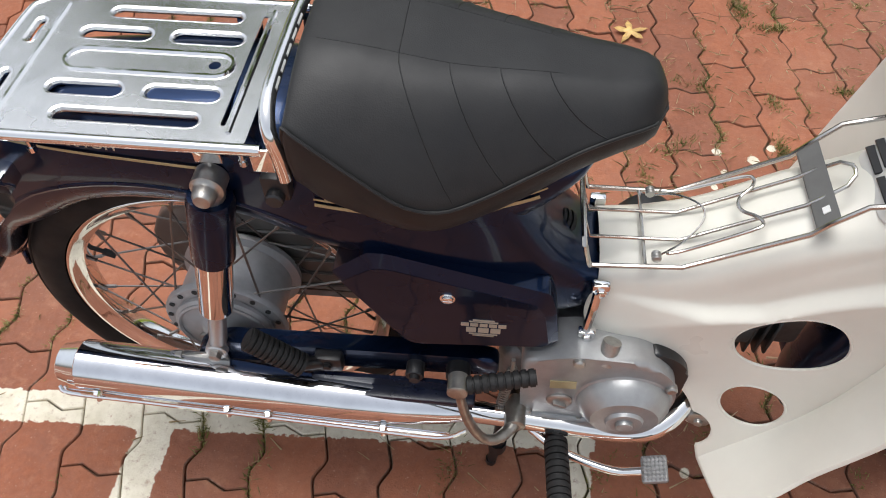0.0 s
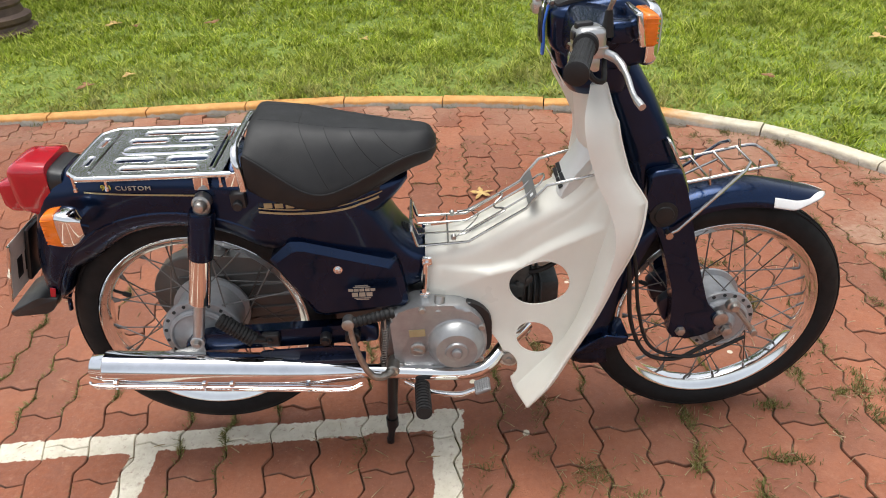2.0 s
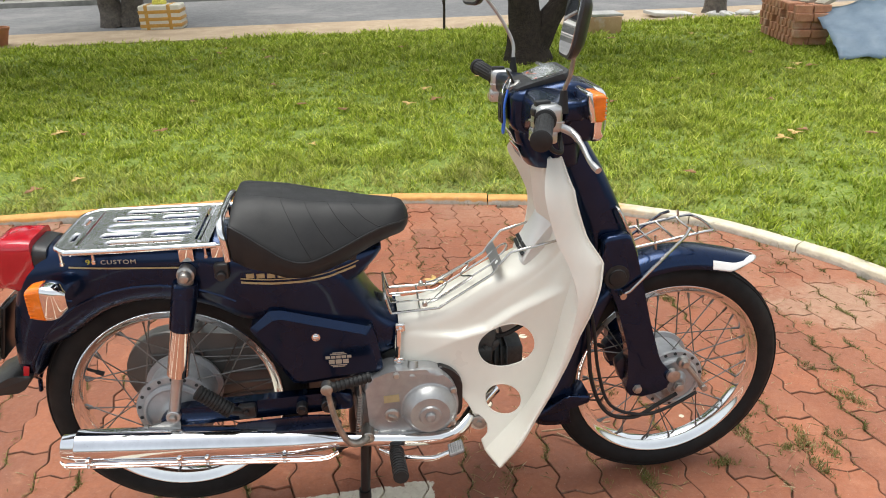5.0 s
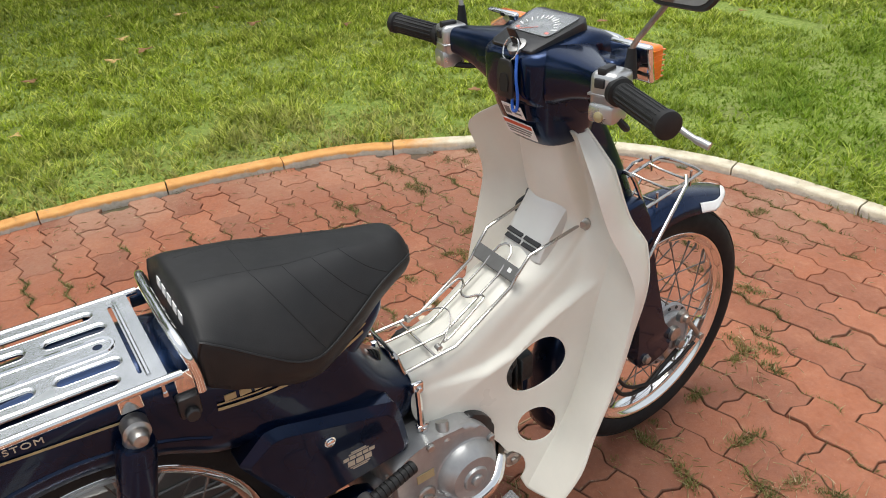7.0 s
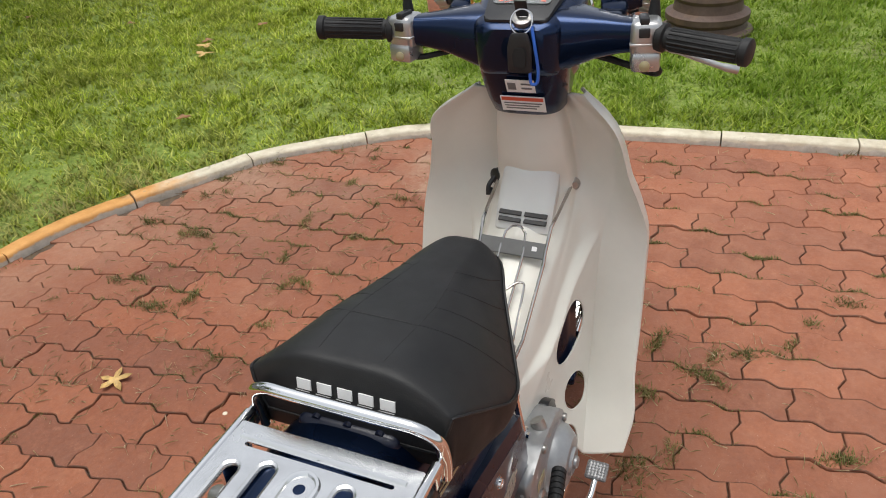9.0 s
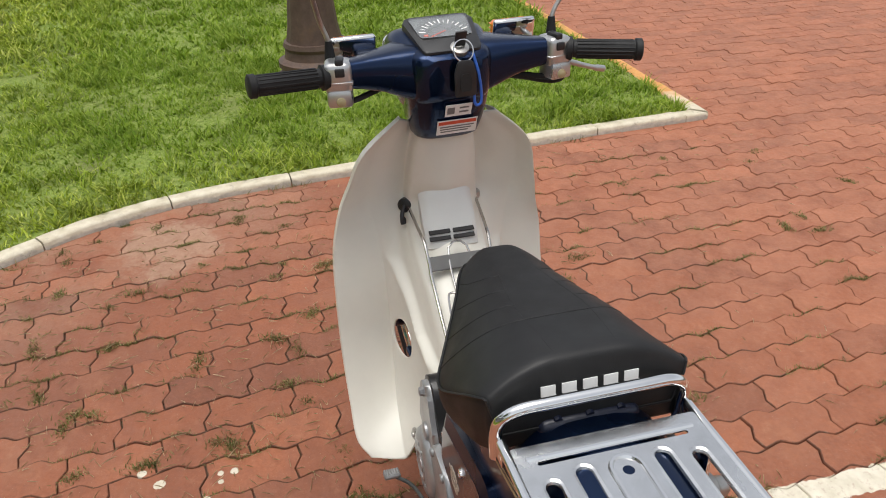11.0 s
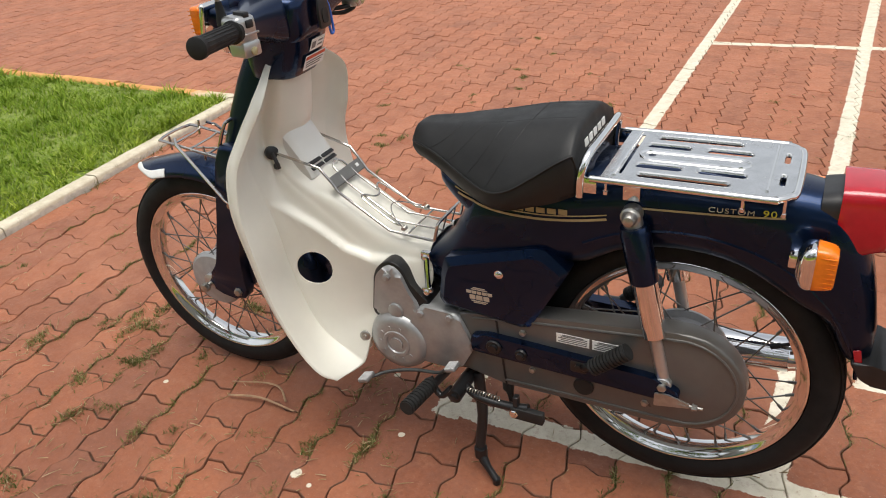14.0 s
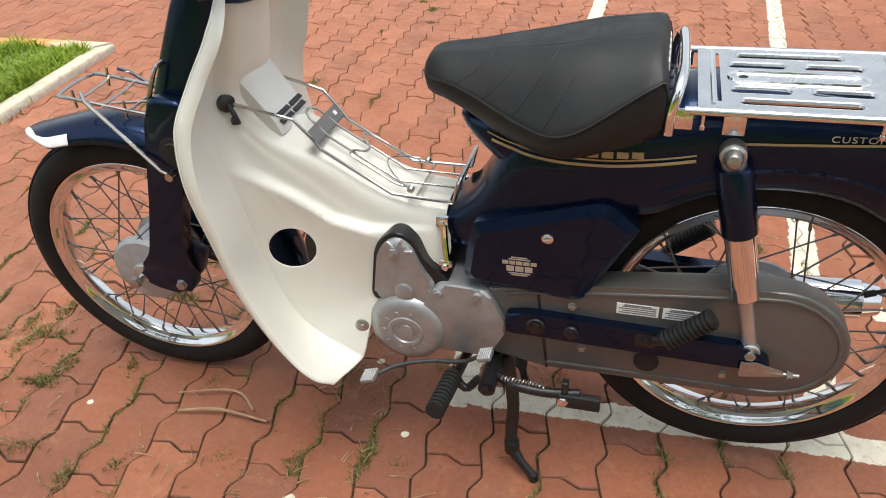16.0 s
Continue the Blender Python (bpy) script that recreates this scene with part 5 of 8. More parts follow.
coil = [(0.400 - 0.075 * t / 96, 0.152 + 0.0045 * math.cos(t * 0.785), 0.206 - 0.004 * t / 96 + 0.0045 * math.sin(t * 0.785)) for t in range(97)]
pipe(bm, coil, 0.0012, 5)
part("spring", bm, OLIVE, sstand)
bm = bmesh.new()
coil = [(0.418 - 0.010 * t / 120, -0.118 + 0.007 * math.cos(t * 0.785), 0.335 - 0.105 * t / 120 + 0.007 * math.sin(t * 0.785) * 0) for t in range(121)]
coil = [(x + 0.007 * math.sin(i * 0.785), y, z) for i, (x, y, z) in enumerate(coil)]
pipe(bm, coil, 0.0013, 5)
rod(bm, (0.418, -0.118, 0.36), (0.418, -0.118, 0.33), 0.003, 8)
part("brake_spring", bm, STEEL, bike)

# ---- leg shield: one moulding from wing to wing over the tunnel and neck
HALF = [  # centre, tunnel edge, flank, hollow, crease, outer edge; from the neck down to the feet (y outward)
    [(0.818, 0, 0.848), (0.838, 0.046, 0.850), (0.843, 0.060, 0.854), (0.843, 0.068, 0.857), (0.840, 0.076, 0.860), (0.833, 0.086, 0.862)],
    [(0.824, 0, 0.790), (0.852, 0.054, 0.790), (0.860, 0.078, 0.792), (0.860, 0.105, 0.792), (0.850, 0.138, 0.790), (0.828, 0.172, 0.774)],
    [(0.832, 0, 0.730), (0.868, 0.060, 0.730), (0.878, 0.085, 0.732), (0.880, 0.115, 0.732), (0.874, 0.150, 0.728), (0.855, 0.188, 0.716)],
    [(0.842, 0, 0.672), (0.874, 0.064, 0.672), (0.884, 0.085, 0.670), (0.892, 0.108, 0.668), (0.894, 0.145, 0.662), (0.880, 0.207, 0.648)],
    [(0.800, 0, 0.618), (0.818, 0.062, 0.606), (0.840, 0.078, 0.600), (0.868, 0.094, 0.598), (0.886, 0.132, 0.588), (0.880, 0.214, 0.578)],
    [(0.720, 0, 0.574), (0.725, 0.060, 0.560), (0.752, 0.076, 0.535), (0.812, 0.093, 0.522), (0.868, 0.127, 0.508), (0.860, 0.218, 0.488)],
    [(0.640, 0, 0.526), (0.640, 0.058, 0.510), (0.668, 0.075, 0.470), (0.762, 0.094, 0.445), (0.850, 0.127, 0.422), (0.829, 0.220, 0.392)],
    [(0.575, 0, 0.502), (0.575, 0.057, 0.488), (0.592, 0.076, 0.430), (0.712, 0.097, 0.368), (0.820, 0.130, 0.326), (0.782, 0.221, 0.290)],
    [(0.535, 0, 0.497), (0.535, 0.056, 0.482), (0.538, 0.075, 0.408), (0.672, 0.100, 0.312), (0.775, 0.136, 0.256), (0.740, 0.221, 0.222)],
]
LEFT_EDGE = [(0.822, 0.088, 0.868), (0.800, 0.160, 0.816), (0.835, 0.185, 0.744), (0.864, 0.207, 0.673), (0.863, 0.226, 0.588), (0.845, 0.232, 0.490), (0.822, 0.234, 0.382), (0.777, 0.232, 0.274), (0.731, 0.229, 0.212), (0.703, 0.206, 0.182)]
RIGHT_EDGE = [(0.832, -0.096, 0.862), (0.815, -0.157, 0.804), (0.837, -0.180, 0.714), (0.865, -0.195, 0.653), (0.880, -0.211, 0.586), (0.867, -0.214, 0.499), (0.840, -0.217, 0.406), (0.795, -0.221, 0.312), (0.758, -0.231, 0.247), (0.719, -0.222, 0.182)]
FLANGE = {1: (0.012, 0.030, 0.032, 0.034, 0.030, 0.022, 0.014, 0.009, 0.007, 0.004), -1: (0.030, 0.066, 0.068, 0.078, 0.046, 0.020, 0.010, 0.008, 0.007, 0.004)}   # the outer edge curls forward
FOOT = {1: [(0.512, 0, 0.493), (0.512, 0.056, 0.478), (0.512, 0.074, 0.395), (0.634, 0.102, 0.305), (0.654, 0.142, 0.198), (0.670, 0.203, 0.192)],
        -1: [(0.512, 0, 0.493), (0.512, 0.056, 0.478), (0.512, 0.074, 0.395), (0.655, 0.104, 0.292), (0.700, 0.150, 0.168), (0.722, 0.200, 0.158)]}
NET = [[Vector((x, -y, z)) for x, y, z in row[:0:-1]] + [Vector(p) for p in row] for row in HALF]
for k, w in ((0, 1.0), (1, 1.0), (2, 1.0), (3, 0.5)):   # boxy neck between the wings
    for i, q in ((4, 1), (6, 1), (3, 2), (7, 2)):
        p = NET[k][i]
        if q == 1:
            p.x -= 0.013 * w
        else:
            p.x += 0.016 * w
            p.y *= 1 - 0.17 * w
NET.append([Vector((x, -y, z)) for x, y, z in FOOT[-1][:0:-1]] + [Vector(p) for p in FOOT[1]])
for k, row in enumerate(NET):
    for i, j, edge in ((0, 1, RIGHT_EDGE), (-1, -2, LEFT_EDGE)):
        shift = Vector(edge[k]) - row[i]
        row[i] = Vector(edge[k])
        row[j] += Vector((shift.x * 0.45, 0, shift.z * 0.3))


FOLD = (0.0, 0.0, 0.25, 0.7, 1.0, 1.0, 1.0, 1.0, 0.9, 0.6)       # how crisp the fold between flank and outer strip is


def patch(net, nu, nv):
    rows = []
    for r, w in zip(net, FOLD):
        soft = spline(r, nu)
        crisp = [r[0].lerp(r[1], k / nu) for k in range(nu)] + spline(r[1:-1], nu) + [r[-2].lerp(r[-1], (k + 1) / nu) for k in range(nu)]
        rows.append([p.lerp(q, w) for p, q in zip(soft, crisp)])
    cols = [spline([r[i] for r in rows], nv) for i in range(len(rows[0]))]
    return [[cols[i][j] for i in range(len(cols))] for j in range(len(cols[0]))]


grid = patch(NET, 22, 24)
for j, r in enumerate(grid):          # the flange bends forward past the fold
    k, f = divmod(j, 24)
    ends = []
    for side, at in ((-1, 0), (1, -1)):
        w = FLANGE[side]
        w = w[k] + (w[min(k + 1, 9)] - w[k]) * f / 24
        e = r[at]
        ends.append([e + Vector((0.95 * w * t, -side * 0.30 * w * t * t + side * 0.0025 * math.sin(3.1416 * t), 0.0)) for t in (0.12, 0.4, 0.7, 1.0)])
    r[:0] = ends[0][::-1]
    r.extend(ends[1])
RIDGE = [Vector((x, 0, z)) for x, z in ((0.50, 0.456), (0.58, 0.449), (0.65, 0.447), (0.71, 0.464), (0.77, 0.504), (0.86, 0.556), (0.95, 0.610))]


def ridge_height(p):
    """The step that runs along each side of the moulding: steep above, fading out below."""
    best = (9.0, 0.0)
    q = Vector((p.x, 0, p.z))
    for a, b in zip(RIDGE, RIDGE[1:]):
        d = b - a
        t = max(0.0, min(1.0, (q - a).dot(d) / d.length_squared))
        o = q - a - d * t
        if o.length < best[0]:
            best = (o.length, o.length if o.dot(Vector((-d.z, 0, d.x))) > 0 else -o.length)
    side = best[1]
    h = math.exp(-(side / 0.0075) ** 2) if side > 0 else math.exp(side / 0.060)
    fade = max(0.0, min(1.0, (abs(p.y) - 0.066) / 0.012)) * max(0.0, min(1.0, (0.125 - abs(p.y)) / 0.03))
    return 0.0165 * h * fade


for r in grid[4:]:
    for p in r:
        if p.z < 0.62:
            p.y += math.copysign(ridge_height(p), p.y)
HOLES = {-1: ((0.753, 0.427, 0.066, 0.052, 22), (0.746, 0.293, 0.042, 0.037, 0)), 1: ((0.788, 0.411, 0.044, 0.041, 0),)}
NOTCH = (0.666, 0.224, 0.042, 0.034, 0)       # the right foot is cut out for the exhaust pipe


def in_hole(p):
    """How far inside a hole the point lies, and the hole's rim in that direction."""
    for cx, cz, rx, rz, turn in HOLES[-1 if p.y < 0 else 1] + ((NOTCH,) if p.y < 0 else ()):
        if not 0.070 < abs(p.y) < (0.160 if cz == NOTCH[1] else 0.134):
            continue
        a = radians(turn)
        dx, dz = p.x - cx, p.z - cz
        power = 2.2 if turn else 2.05
        u, v = dx * math.cos(a) + dz * math.sin(a), -dx * math.sin(a) + dz * math.cos(a)
        q = (abs(u / rx) ** power + abs(v / rz) ** power) ** (1 / power)
        if q < 1:
            k = 1 / max(q, 0.05)
            u, v = u * k, v * k
            return Vector((cx + u * math.cos(a) - v * math.sin(a), p.y, cz + u * math.sin(a) + v * math.cos(a)))
    return None


bm = bmesh.new()
nr, nc = len(grid), len(grid[0])
rim = [[in_hole(p) for p in r] for r in grid]
vs = {}


def vert_at(j, i):
    if (j, i) not in vs:
        p = rim[j][i] if rim[j][i] is not None else grid[j][i]
        vs[(j, i)] = bm.verts.new(p)
    return vs[(j, i)]


for j in range(nr - 1):
    for i in range(nc - 1):
        q = [(j, i), (j, i + 1), (j + 1, i + 1), (j + 1, i)]
        if all(rim[a][b] is not None for a, b in q):
            continue
        bm.faces.new([vert_at(a, b) for a, b in q])
bmesh.ops.dissolve_degenerate(bm, dist=0.0003, edges=bm.edges[:])
shield = part("leg_shield", bm, CREAM, bike, "cream plastic leg shield", angle=42)
sol = shield.modifiers.new("thickness", "SOLIDIFY")
sol.thickness, sol.offset = 0.0035, 0.0
for s in (0, -1):
    bm = bmesh.new()
    pipe(bm, [r[s] for r in grid], 0.0034, 8)
    part("shield_rim", bm, CREAM, shield)
for s in (-1, 1):      # turned-in lips of the openings
    for cx, cz, rx, rz, turn in HOLES[s]:
        bm = bmesh.new()
        a = radians(turn)
        lip = []
        power = 2.2 if turn else 2.05
        for k in range(44):
            t = 6.28318531 * k / 44
            c2, s2 = math.cos(t), math.sin(t)
            u, v = rx * math.copysign(abs(c2) ** (2 / power), c2), rz * math.copysign(abs(s2) ** (2 / power), s2)
            x, z = cx + u * math.cos(a) - v * math.sin(a), cz + u * math.sin(a) + v * math.cos(a)
            y = min(((g.x - x) ** 2 + (g.z - z) ** 2, g.y) for r in grid for g in r if 0.070 < g.y * s < 0.134)[1]
            lip.append(Vector((x, y, z)))
        for _ in range(3):
            lip = [Vector((p.x, (lip[i - 1].y + p.y + lip[(i + 1) % 44].y) / 3, p.z)) for i, p in enumerate(lip)]
        pipe(bm, lip, 0.0023, 8, True)
        part("opening_lip", bm, CREAM, shield)
p = min((r for row in grid for r in row if r.y > 0.06), key=lambda g: (g.x - 0.672) ** 2 + (g.z - 0.255) ** 2)
bm = bmesh.new()
turned(bm, p + Vector((0, -0.004, 0)), (-0.15, 1, 0.1), [(0, 0.014), (0.006, 0.014), (0.008, 0.011), (0.008, 0.006), (0.011, 0.005)], 20)
part("shield_screw", bm, STEEL, shield, "dull screw with a wide washer")
# air box lid with louvres on the neck
bm = bmesh.new()
rows = []
for x, z, bow in ((0.880, 0.716, 0.0), (0.842, 0.715, 0.026), (0.836, 0.710, 0.024), (0.830, 0.690, 0.014), (0.820, 0.665, 0.005), (0.806, 0.640, 0.001), (0.797, 0.622, 0.0), (0.792, 0.608, 0.0), (0.800, 0.598, 0.0), (0.880, 0.594, 0.0)):
    row = []
    for k in range(13):
        f = -1 + k / 6
        row.append(bm.verts.new((x + bow * f * f + 0.006 * abs(f) ** 8, 0.056 * (f - 0.06 * f ** 5), z - 0.002 * f ** 4)))
    rows.append(row)
for r0, r1 in zip(rows, rows[1:]):
    for k in range(12):
        bm.faces.new((r0[k], r0[k + 1], r1[k + 1], r1[k]))
for k in (0, 12):
    bm.faces.new([r[k] for r in rows])
lid = part("neck_lid", bm, CREAM_BOX, shield, "pale plastic lid with louvres")
for y in (-0.024, 0.024):
    for k in range(2):
        bm = bmesh.new()
        box(bm, None, (0.010, 0.043, 0.0032), Matrix.Translation((0.8035 - 0.0055 * k, y, 0.637 - 0.0115 * k)) @ Euler((0, radians(-30), 0)).to_matrix().to_4x4(), 0.001, 1)
        part("louvre", bm, BLACKPAINT, lid)
for s in (-1, 1):
    bm = bmesh.new()
    turned(bm, (0.692, s * 0.112, 0.230), (-0.2, s, 0), [(0, 0.0165), (0.006, 0.0165), (0.008, 0.012), (0.008, 0.007), (0.013, 0.006)], 22)
    part("shield_bolt", bm, STEEL, shield)
    bm = bmesh.new()
    turned(bm, (0.690, s * 0.108, 0.230), (-0.2, s, 0), [(0, 0.026), (0.003, 0.026), (0.004, 0.024)], 26)
    part("shield_tab", bm, CREAM, shield)
bm = bmesh.new()
turned(bm, (0.882, 0.072, 0.668), (-0.8, 0.5, 0.1), [(0, 0.015), (0.010, 0.015), (0.012, 0.011)], 18)
box(bm, (0.862, 0.084, 0.642), (0.013, 0.012, 0.014), None, 0.004, 2)
pipe(bm, [(0.874, 0.078, 0.668), (0.860, 0.086, 0.655), (0.855, 0.086, 0.638)], 0.0045, 10, False, 4)
part("bag_hook", bm, PLASTIC, shield, "black plastic bag hook")
bm = bmesh.new()
turned(bm, (0.886, -0.070, 0.668), (-0.8, -0.5, 0.1), [(0, 0.013), (0.006, 0.013), (0.008, 0.009), (0.012, 0.006)], 18)
part("shield_screw", bm, STEEL, shield)
for s in (-1, 1):
    bm = bmesh.new()
    pipe(bm, [(0.512, s * 0.078, 0.472), (0.510, s * 0.084, 0.44), (0.506, s * 0.092, 0.405)], 0.006, 8, False, 3)
    box(bm, (0.515, s * 0.072, 0.474), (0.022, 0.012, 0.020), None, 0.003)
    box(bm, (0.508, s * 0.092, 0.402), (0.024, 0.012, 0.012), None, 0.003)
    bolt(bm, (0.515, s * 0.078, 0.472), (0, s, 0), 0.006, 0.006)
    bolt(bm, (0.508, s * 0.097, 0.398), (0, s, 0), 0.006, 0.006)
    part("shield_clamp", bm, CHROME, shield)

# ---- wire carrier on the tunnel
bm = bmesh.new()
for s in (-1, 1):
    side = [(0.878, s * 0.070, 0.668), (0.805, s * 0.066, 0.650), (0.766, s * 0.063, 0.640), (0.738, s * 0.061, 0.606), (0.726, s * 0.061, 0.588), (0.605, s * 0.061, 0.512), (0.497, s * 0.064, 0.508)]
    pipe(bm, side, 0.0032, 8)
pipe(bm, [(0.497, -0.064, 0.508), (0.494, -0.065, 0.514), (0.486, -0.064, 0.545), (0.484, -0.058, 0.551), (0.484, 0.058, 0.551), (0.486, 0.064, 0.545), (0.494, 0.065, 0.514), (0.497, 0.064, 0.508)], 0.0036, 8)
carrier = part("wire_carrier", bm, WIRE, bike, "chromed wire luggage carrier on the tunnel")
for s in (-1, 1):
    bm = bmesh.new()
    pipe(bm, [(0.484, s * 0.022, 0.551), (0.497, s * 0.022, 0.512), (0.605, s * 0.022, 0.516), (0.726, s * 0.022, 0.592), (0.740, s * 0.0215, 0.606)] + ([(0.760, 0.018, 0.624), (0.768, 0.008, 0.631), (0.769, -0.001, 0.632)] if s > 0 else [(0.760, -0.018, 0.624), (0.768, -0.008, 0.631), (0.769, 0.001, 0.632)]), 0.0024, 8)
    part("inner_wire", bm, WIRE, carrier)
bm = bmesh.new()
pipe(bm, [(0.562, -0.060, 0.511), (0.562, 0.060, 0.511)], 0.0022, 8)
part("cross_wire", bm, WIRE, carrier)
bm = bmesh.new()
pipe(bm, spline([(0.585, -0.050, 0.524), (0.590, -0.050, 0.524), (0.610, -0.047, 0.530), (0.672, -0.042, 0.566), (0.684, -0.036, 0.572), (0.680, -0.024, 0.570), (0.668, -0.012, 0.564), (0.664, 0.000, 0.562), (0.668, 0.012, 0.564), (0.680, 0.022, 0.570), (0.684, 0.034, 0.572), (0.672, 0.042, 0.566), (0.610, 0.047, 0.530), (0.590, 0.050, 0.524), (0.585, 0.050, 0.524)], 4), 0.0022, 8)
part("spring_clip", bm, WIRE, carrier)
bm = bmesh.new()
pipe(bm, spline([(0.574, -0.050, 0.514), (0.600, -0.040, 0.530), (0.622, -0.020, 0.541), (0.630, 0, 0.545), (0.622, 0.020, 0.541), (0.600, 0.040, 0.530), (0.574, 0.050, 0.514)], 4), 0.0014, 6)
part("spring_wire", bm, WIRE, carrier)
for s in (-1, 1):
    bm = bmesh.new()
    turned(bm, (0.574, s * 0.058, 0.519), (0, -s, 0), [(0, 0.005), (0.002, 0.0062), (0.004, 0.005), (0.006, 0.0062), (0.008, 0.005), (0.010, 0.0062), (0.012, 0.005)], 12)
    part("spring_coil", bm, STEEL, carrier)
bm = bmesh.new()
slab(bm, [(0.730, 0.594), (0.747, 0.614), (0.747, 0.617), (0.730, 0.597)], -0.063, 0.063, "y")
strap = part("carrier_strap", bm, STRAPGREY, carrier, "flat grey metal strap")
bm = bmesh.new()
box(bm, None, (0.008, 0.009, 0.0012), Matrix.Translation((0.7385, -0.041, 0.6085)) @ Euler((0, radians(-50), 0)).to_matrix().to_4x4())
part("print", bm, WHITE, strap)

# ---- front leg: steering head cover, fork legs, mudguard
bm = bmesh.new()
secs = [((0.895, 0, 0.868), 0.042, 0.040), ((0.93, 0, 0.80), 0.048, 0.046), ((0.965, 0, 0.72), 0.052, 0.052), ((0.995, 0, 0.645), 0.058, 0.056), ((1.005, 0, 0.61), 0.058, 0.05)]
rings = []
ax = Vector((0.11, 0, -0.258)).normalized()
fw = Vector((0.258, 0, 0.11)).normalized()
for c, hw, dp in secs:
    ring = []
    for k in range(28):
        a = 6.28318531 * k / 28
        c2, s2 = math.cos(a), math.sin(a)
        ring.append(bm.verts.new(Vector(c) + Vector((0, 1, 0)) * hw * math.copysign(abs(c2) ** 0.6, c2) + fw * dp * math.copysign(abs(s2) ** 0.6, s2)))
    rings.append(ring)
ring_faces(bm, rings)
part("steering_head_cover", bm, NAVY, bike)
for s in (-1, 1):
    bm = bmesh.new()
    pts = [(0.962, 0.668), (1.030, 0.676), (1.050, 0.615), (1.094, 0.455), (1.132, 0.338), (1.166, 0.300), (1.170, 0.270), (1.140, 0.250), (1.078, 0.238), (1.050, 0.258), (1.054, 0.300), (1.048, 0.375), (1.010, 0.50), (0.965, 0.60)]
    slab(bm, rounded(pts, 0.018, 3), s * 0.052, s * 0.085, "y", 0.009, 3)
    fork = part("fork_leg", bm, NAVY, bike, "navy pressed steel fork leg")
    bm = bmesh.new()
    turned(bm, (1.004, s * 0.083, 0.572), (0, s, 0), [(0, 0.030), (0.004, 0.029), (0.005, 0.021), (0.008, 0.019), (0.009, 0.010)], 26)
    part("rubber_cap", bm, RUBBER, fork)
    bm = bmesh.new()
    bolt(bm, (1.080, s * 0.084, 0.266), (0, s, 0), 0.010, 0.010)
    part("link_bolt", bm, STEEL, fork)
    bm = bmesh.new()
    slab(bm, rounded([(1.07, 0.236), (1.08, 0.268), (1.18, 0.296), (1.204, 0.280), (1.193, 0.258)], 0.010, 3), s * 0.060, s * 0.074, "y", 0.003)
    part("leading_link", bm, SILVER, fork)
    # folded corner at the inner rear of the fork
    bm = bmesh.new()
    slab(bm, rounded([(1.03, 0.325), (1.075, 0.36), (1.085, 0.29), (1.05, 0.27)], 0.01, 2), s * 0.03, s * 0.056, "y", 0.005)
    part("fork_gusset", bm, NAVY_DARK, fork)
# brake arm and cable at the front hub
bm = bmesh.new()
turned(bm, (1.191, -0.080, 0.330), (0, -1, 0), [(0, 0.016), (0.012, 0.015), (0.014, 0.010), (0.022, 0.008)], 16)
pipe(bm, [(1.191, -0.094, 0.330), (1.223, -0.098, 0.29), (1.243, -0.098, 0.262)], 0.006, 8, False, 3)
rod(bm, (1.243, -0.085, 0.262), (1.243, -0.108, 0.262), 0.008, 10)
turned(bm, (1.168, -0.080, 0.295), (0, -1, 0), [(0, 0.018), (0.012, 0.017), (0.014, 0.011)], 18)
part("front_brake_arm", bm, STEEL, bike)
bm = bmesh.new()
pipe(bm, [(0.93, -0.05, 0.60), (0.965, -0.07, 0.45), (0.985, -0.078, 0.32), (1.02, -0.088, 0.225), (1.10, -0.094, 0.195), (1.17, -0.096, 0.215), (1.23, -0.098, 0.252)], 0.0042, 8, False, 6)
pipe(bm, [(0.92, -0.055, 0.60), (0.950, -0.075, 0.45), (0.968, -0.082, 0.30), (1.01, -0.090, 0.208), (1.08, -0.092, 0.188), (1.14, -0.090, 0.220), (1.185, -0.088, 0.245)], 0.005, 8, False, 6)
pipe(bm, [(0.955, -0.07, 0.235), (0.995, -0.082, 0.238), (1.00, -0.092, 0.262), (0.96, -0.085, 0.262), (0.955, -0.07, 0.235)], 0.002, 6)
part("front_cable", bm, RUBBER, bike, "black brake and speedometer cables")

# front mudguard swept round the wheel
bm = bmesh.new()
rings = []
n = 46
for k in range(n + 1):
    a = radians(56 + 142 * k / n)
    t = k / n
    rr = 0.338 + 0.020 * max(0, 1 - t / 0.16) ** 2 + 0.022 * max(0, (t - 0.62) / 0.38) ** 1.5
    hw = 0.058 * min(1, (t / 0.10) ** 0.55 + 0.12) + 0.018 * max(0, (t - 0.6) / 0.4)
    deep = max(0.0, min(1.0, (t - 0.46) / 0.22))
    drop = 0.038 * min(1, t / 0.10 + 0.08) + 0.045 * deep * deep * (3 - 2 * deep)
    ring = []
    for i in range(13):
        f = -1 + 2 * i / 12
        e = abs(f)
        r = rr - drop * (e ** 3.2)
        ring.append(bm.verts.new((FA.x + r * math.cos(a), hw * f * (1.0 if e < 0.99 else 1.02), FA.z + r * math.sin(a))))
    rings.append(ring)
ring_faces(bm, rings, False, False)
guard = part("front_mudguard", bm, NAVY, bike, "navy front mudguard", angle=60)
sol = guard.modifiers.new("thickness", "SOLIDIFY")
sol.thickness, sol.offset = 0.004, -1
bm = bmesh.new()   # flared foot of the mudguard
slab(bm, rounded([(0.838, 0.208), (0.90, 0.222), (0.962, 0.238), (0.965, 0.258), (0.905, 0.262), (0.842, 0.226)], 0.006, 2), -0.085, 0.085, "y", 0.005)
part("mudguard_foot", bm, NAVY, guard)
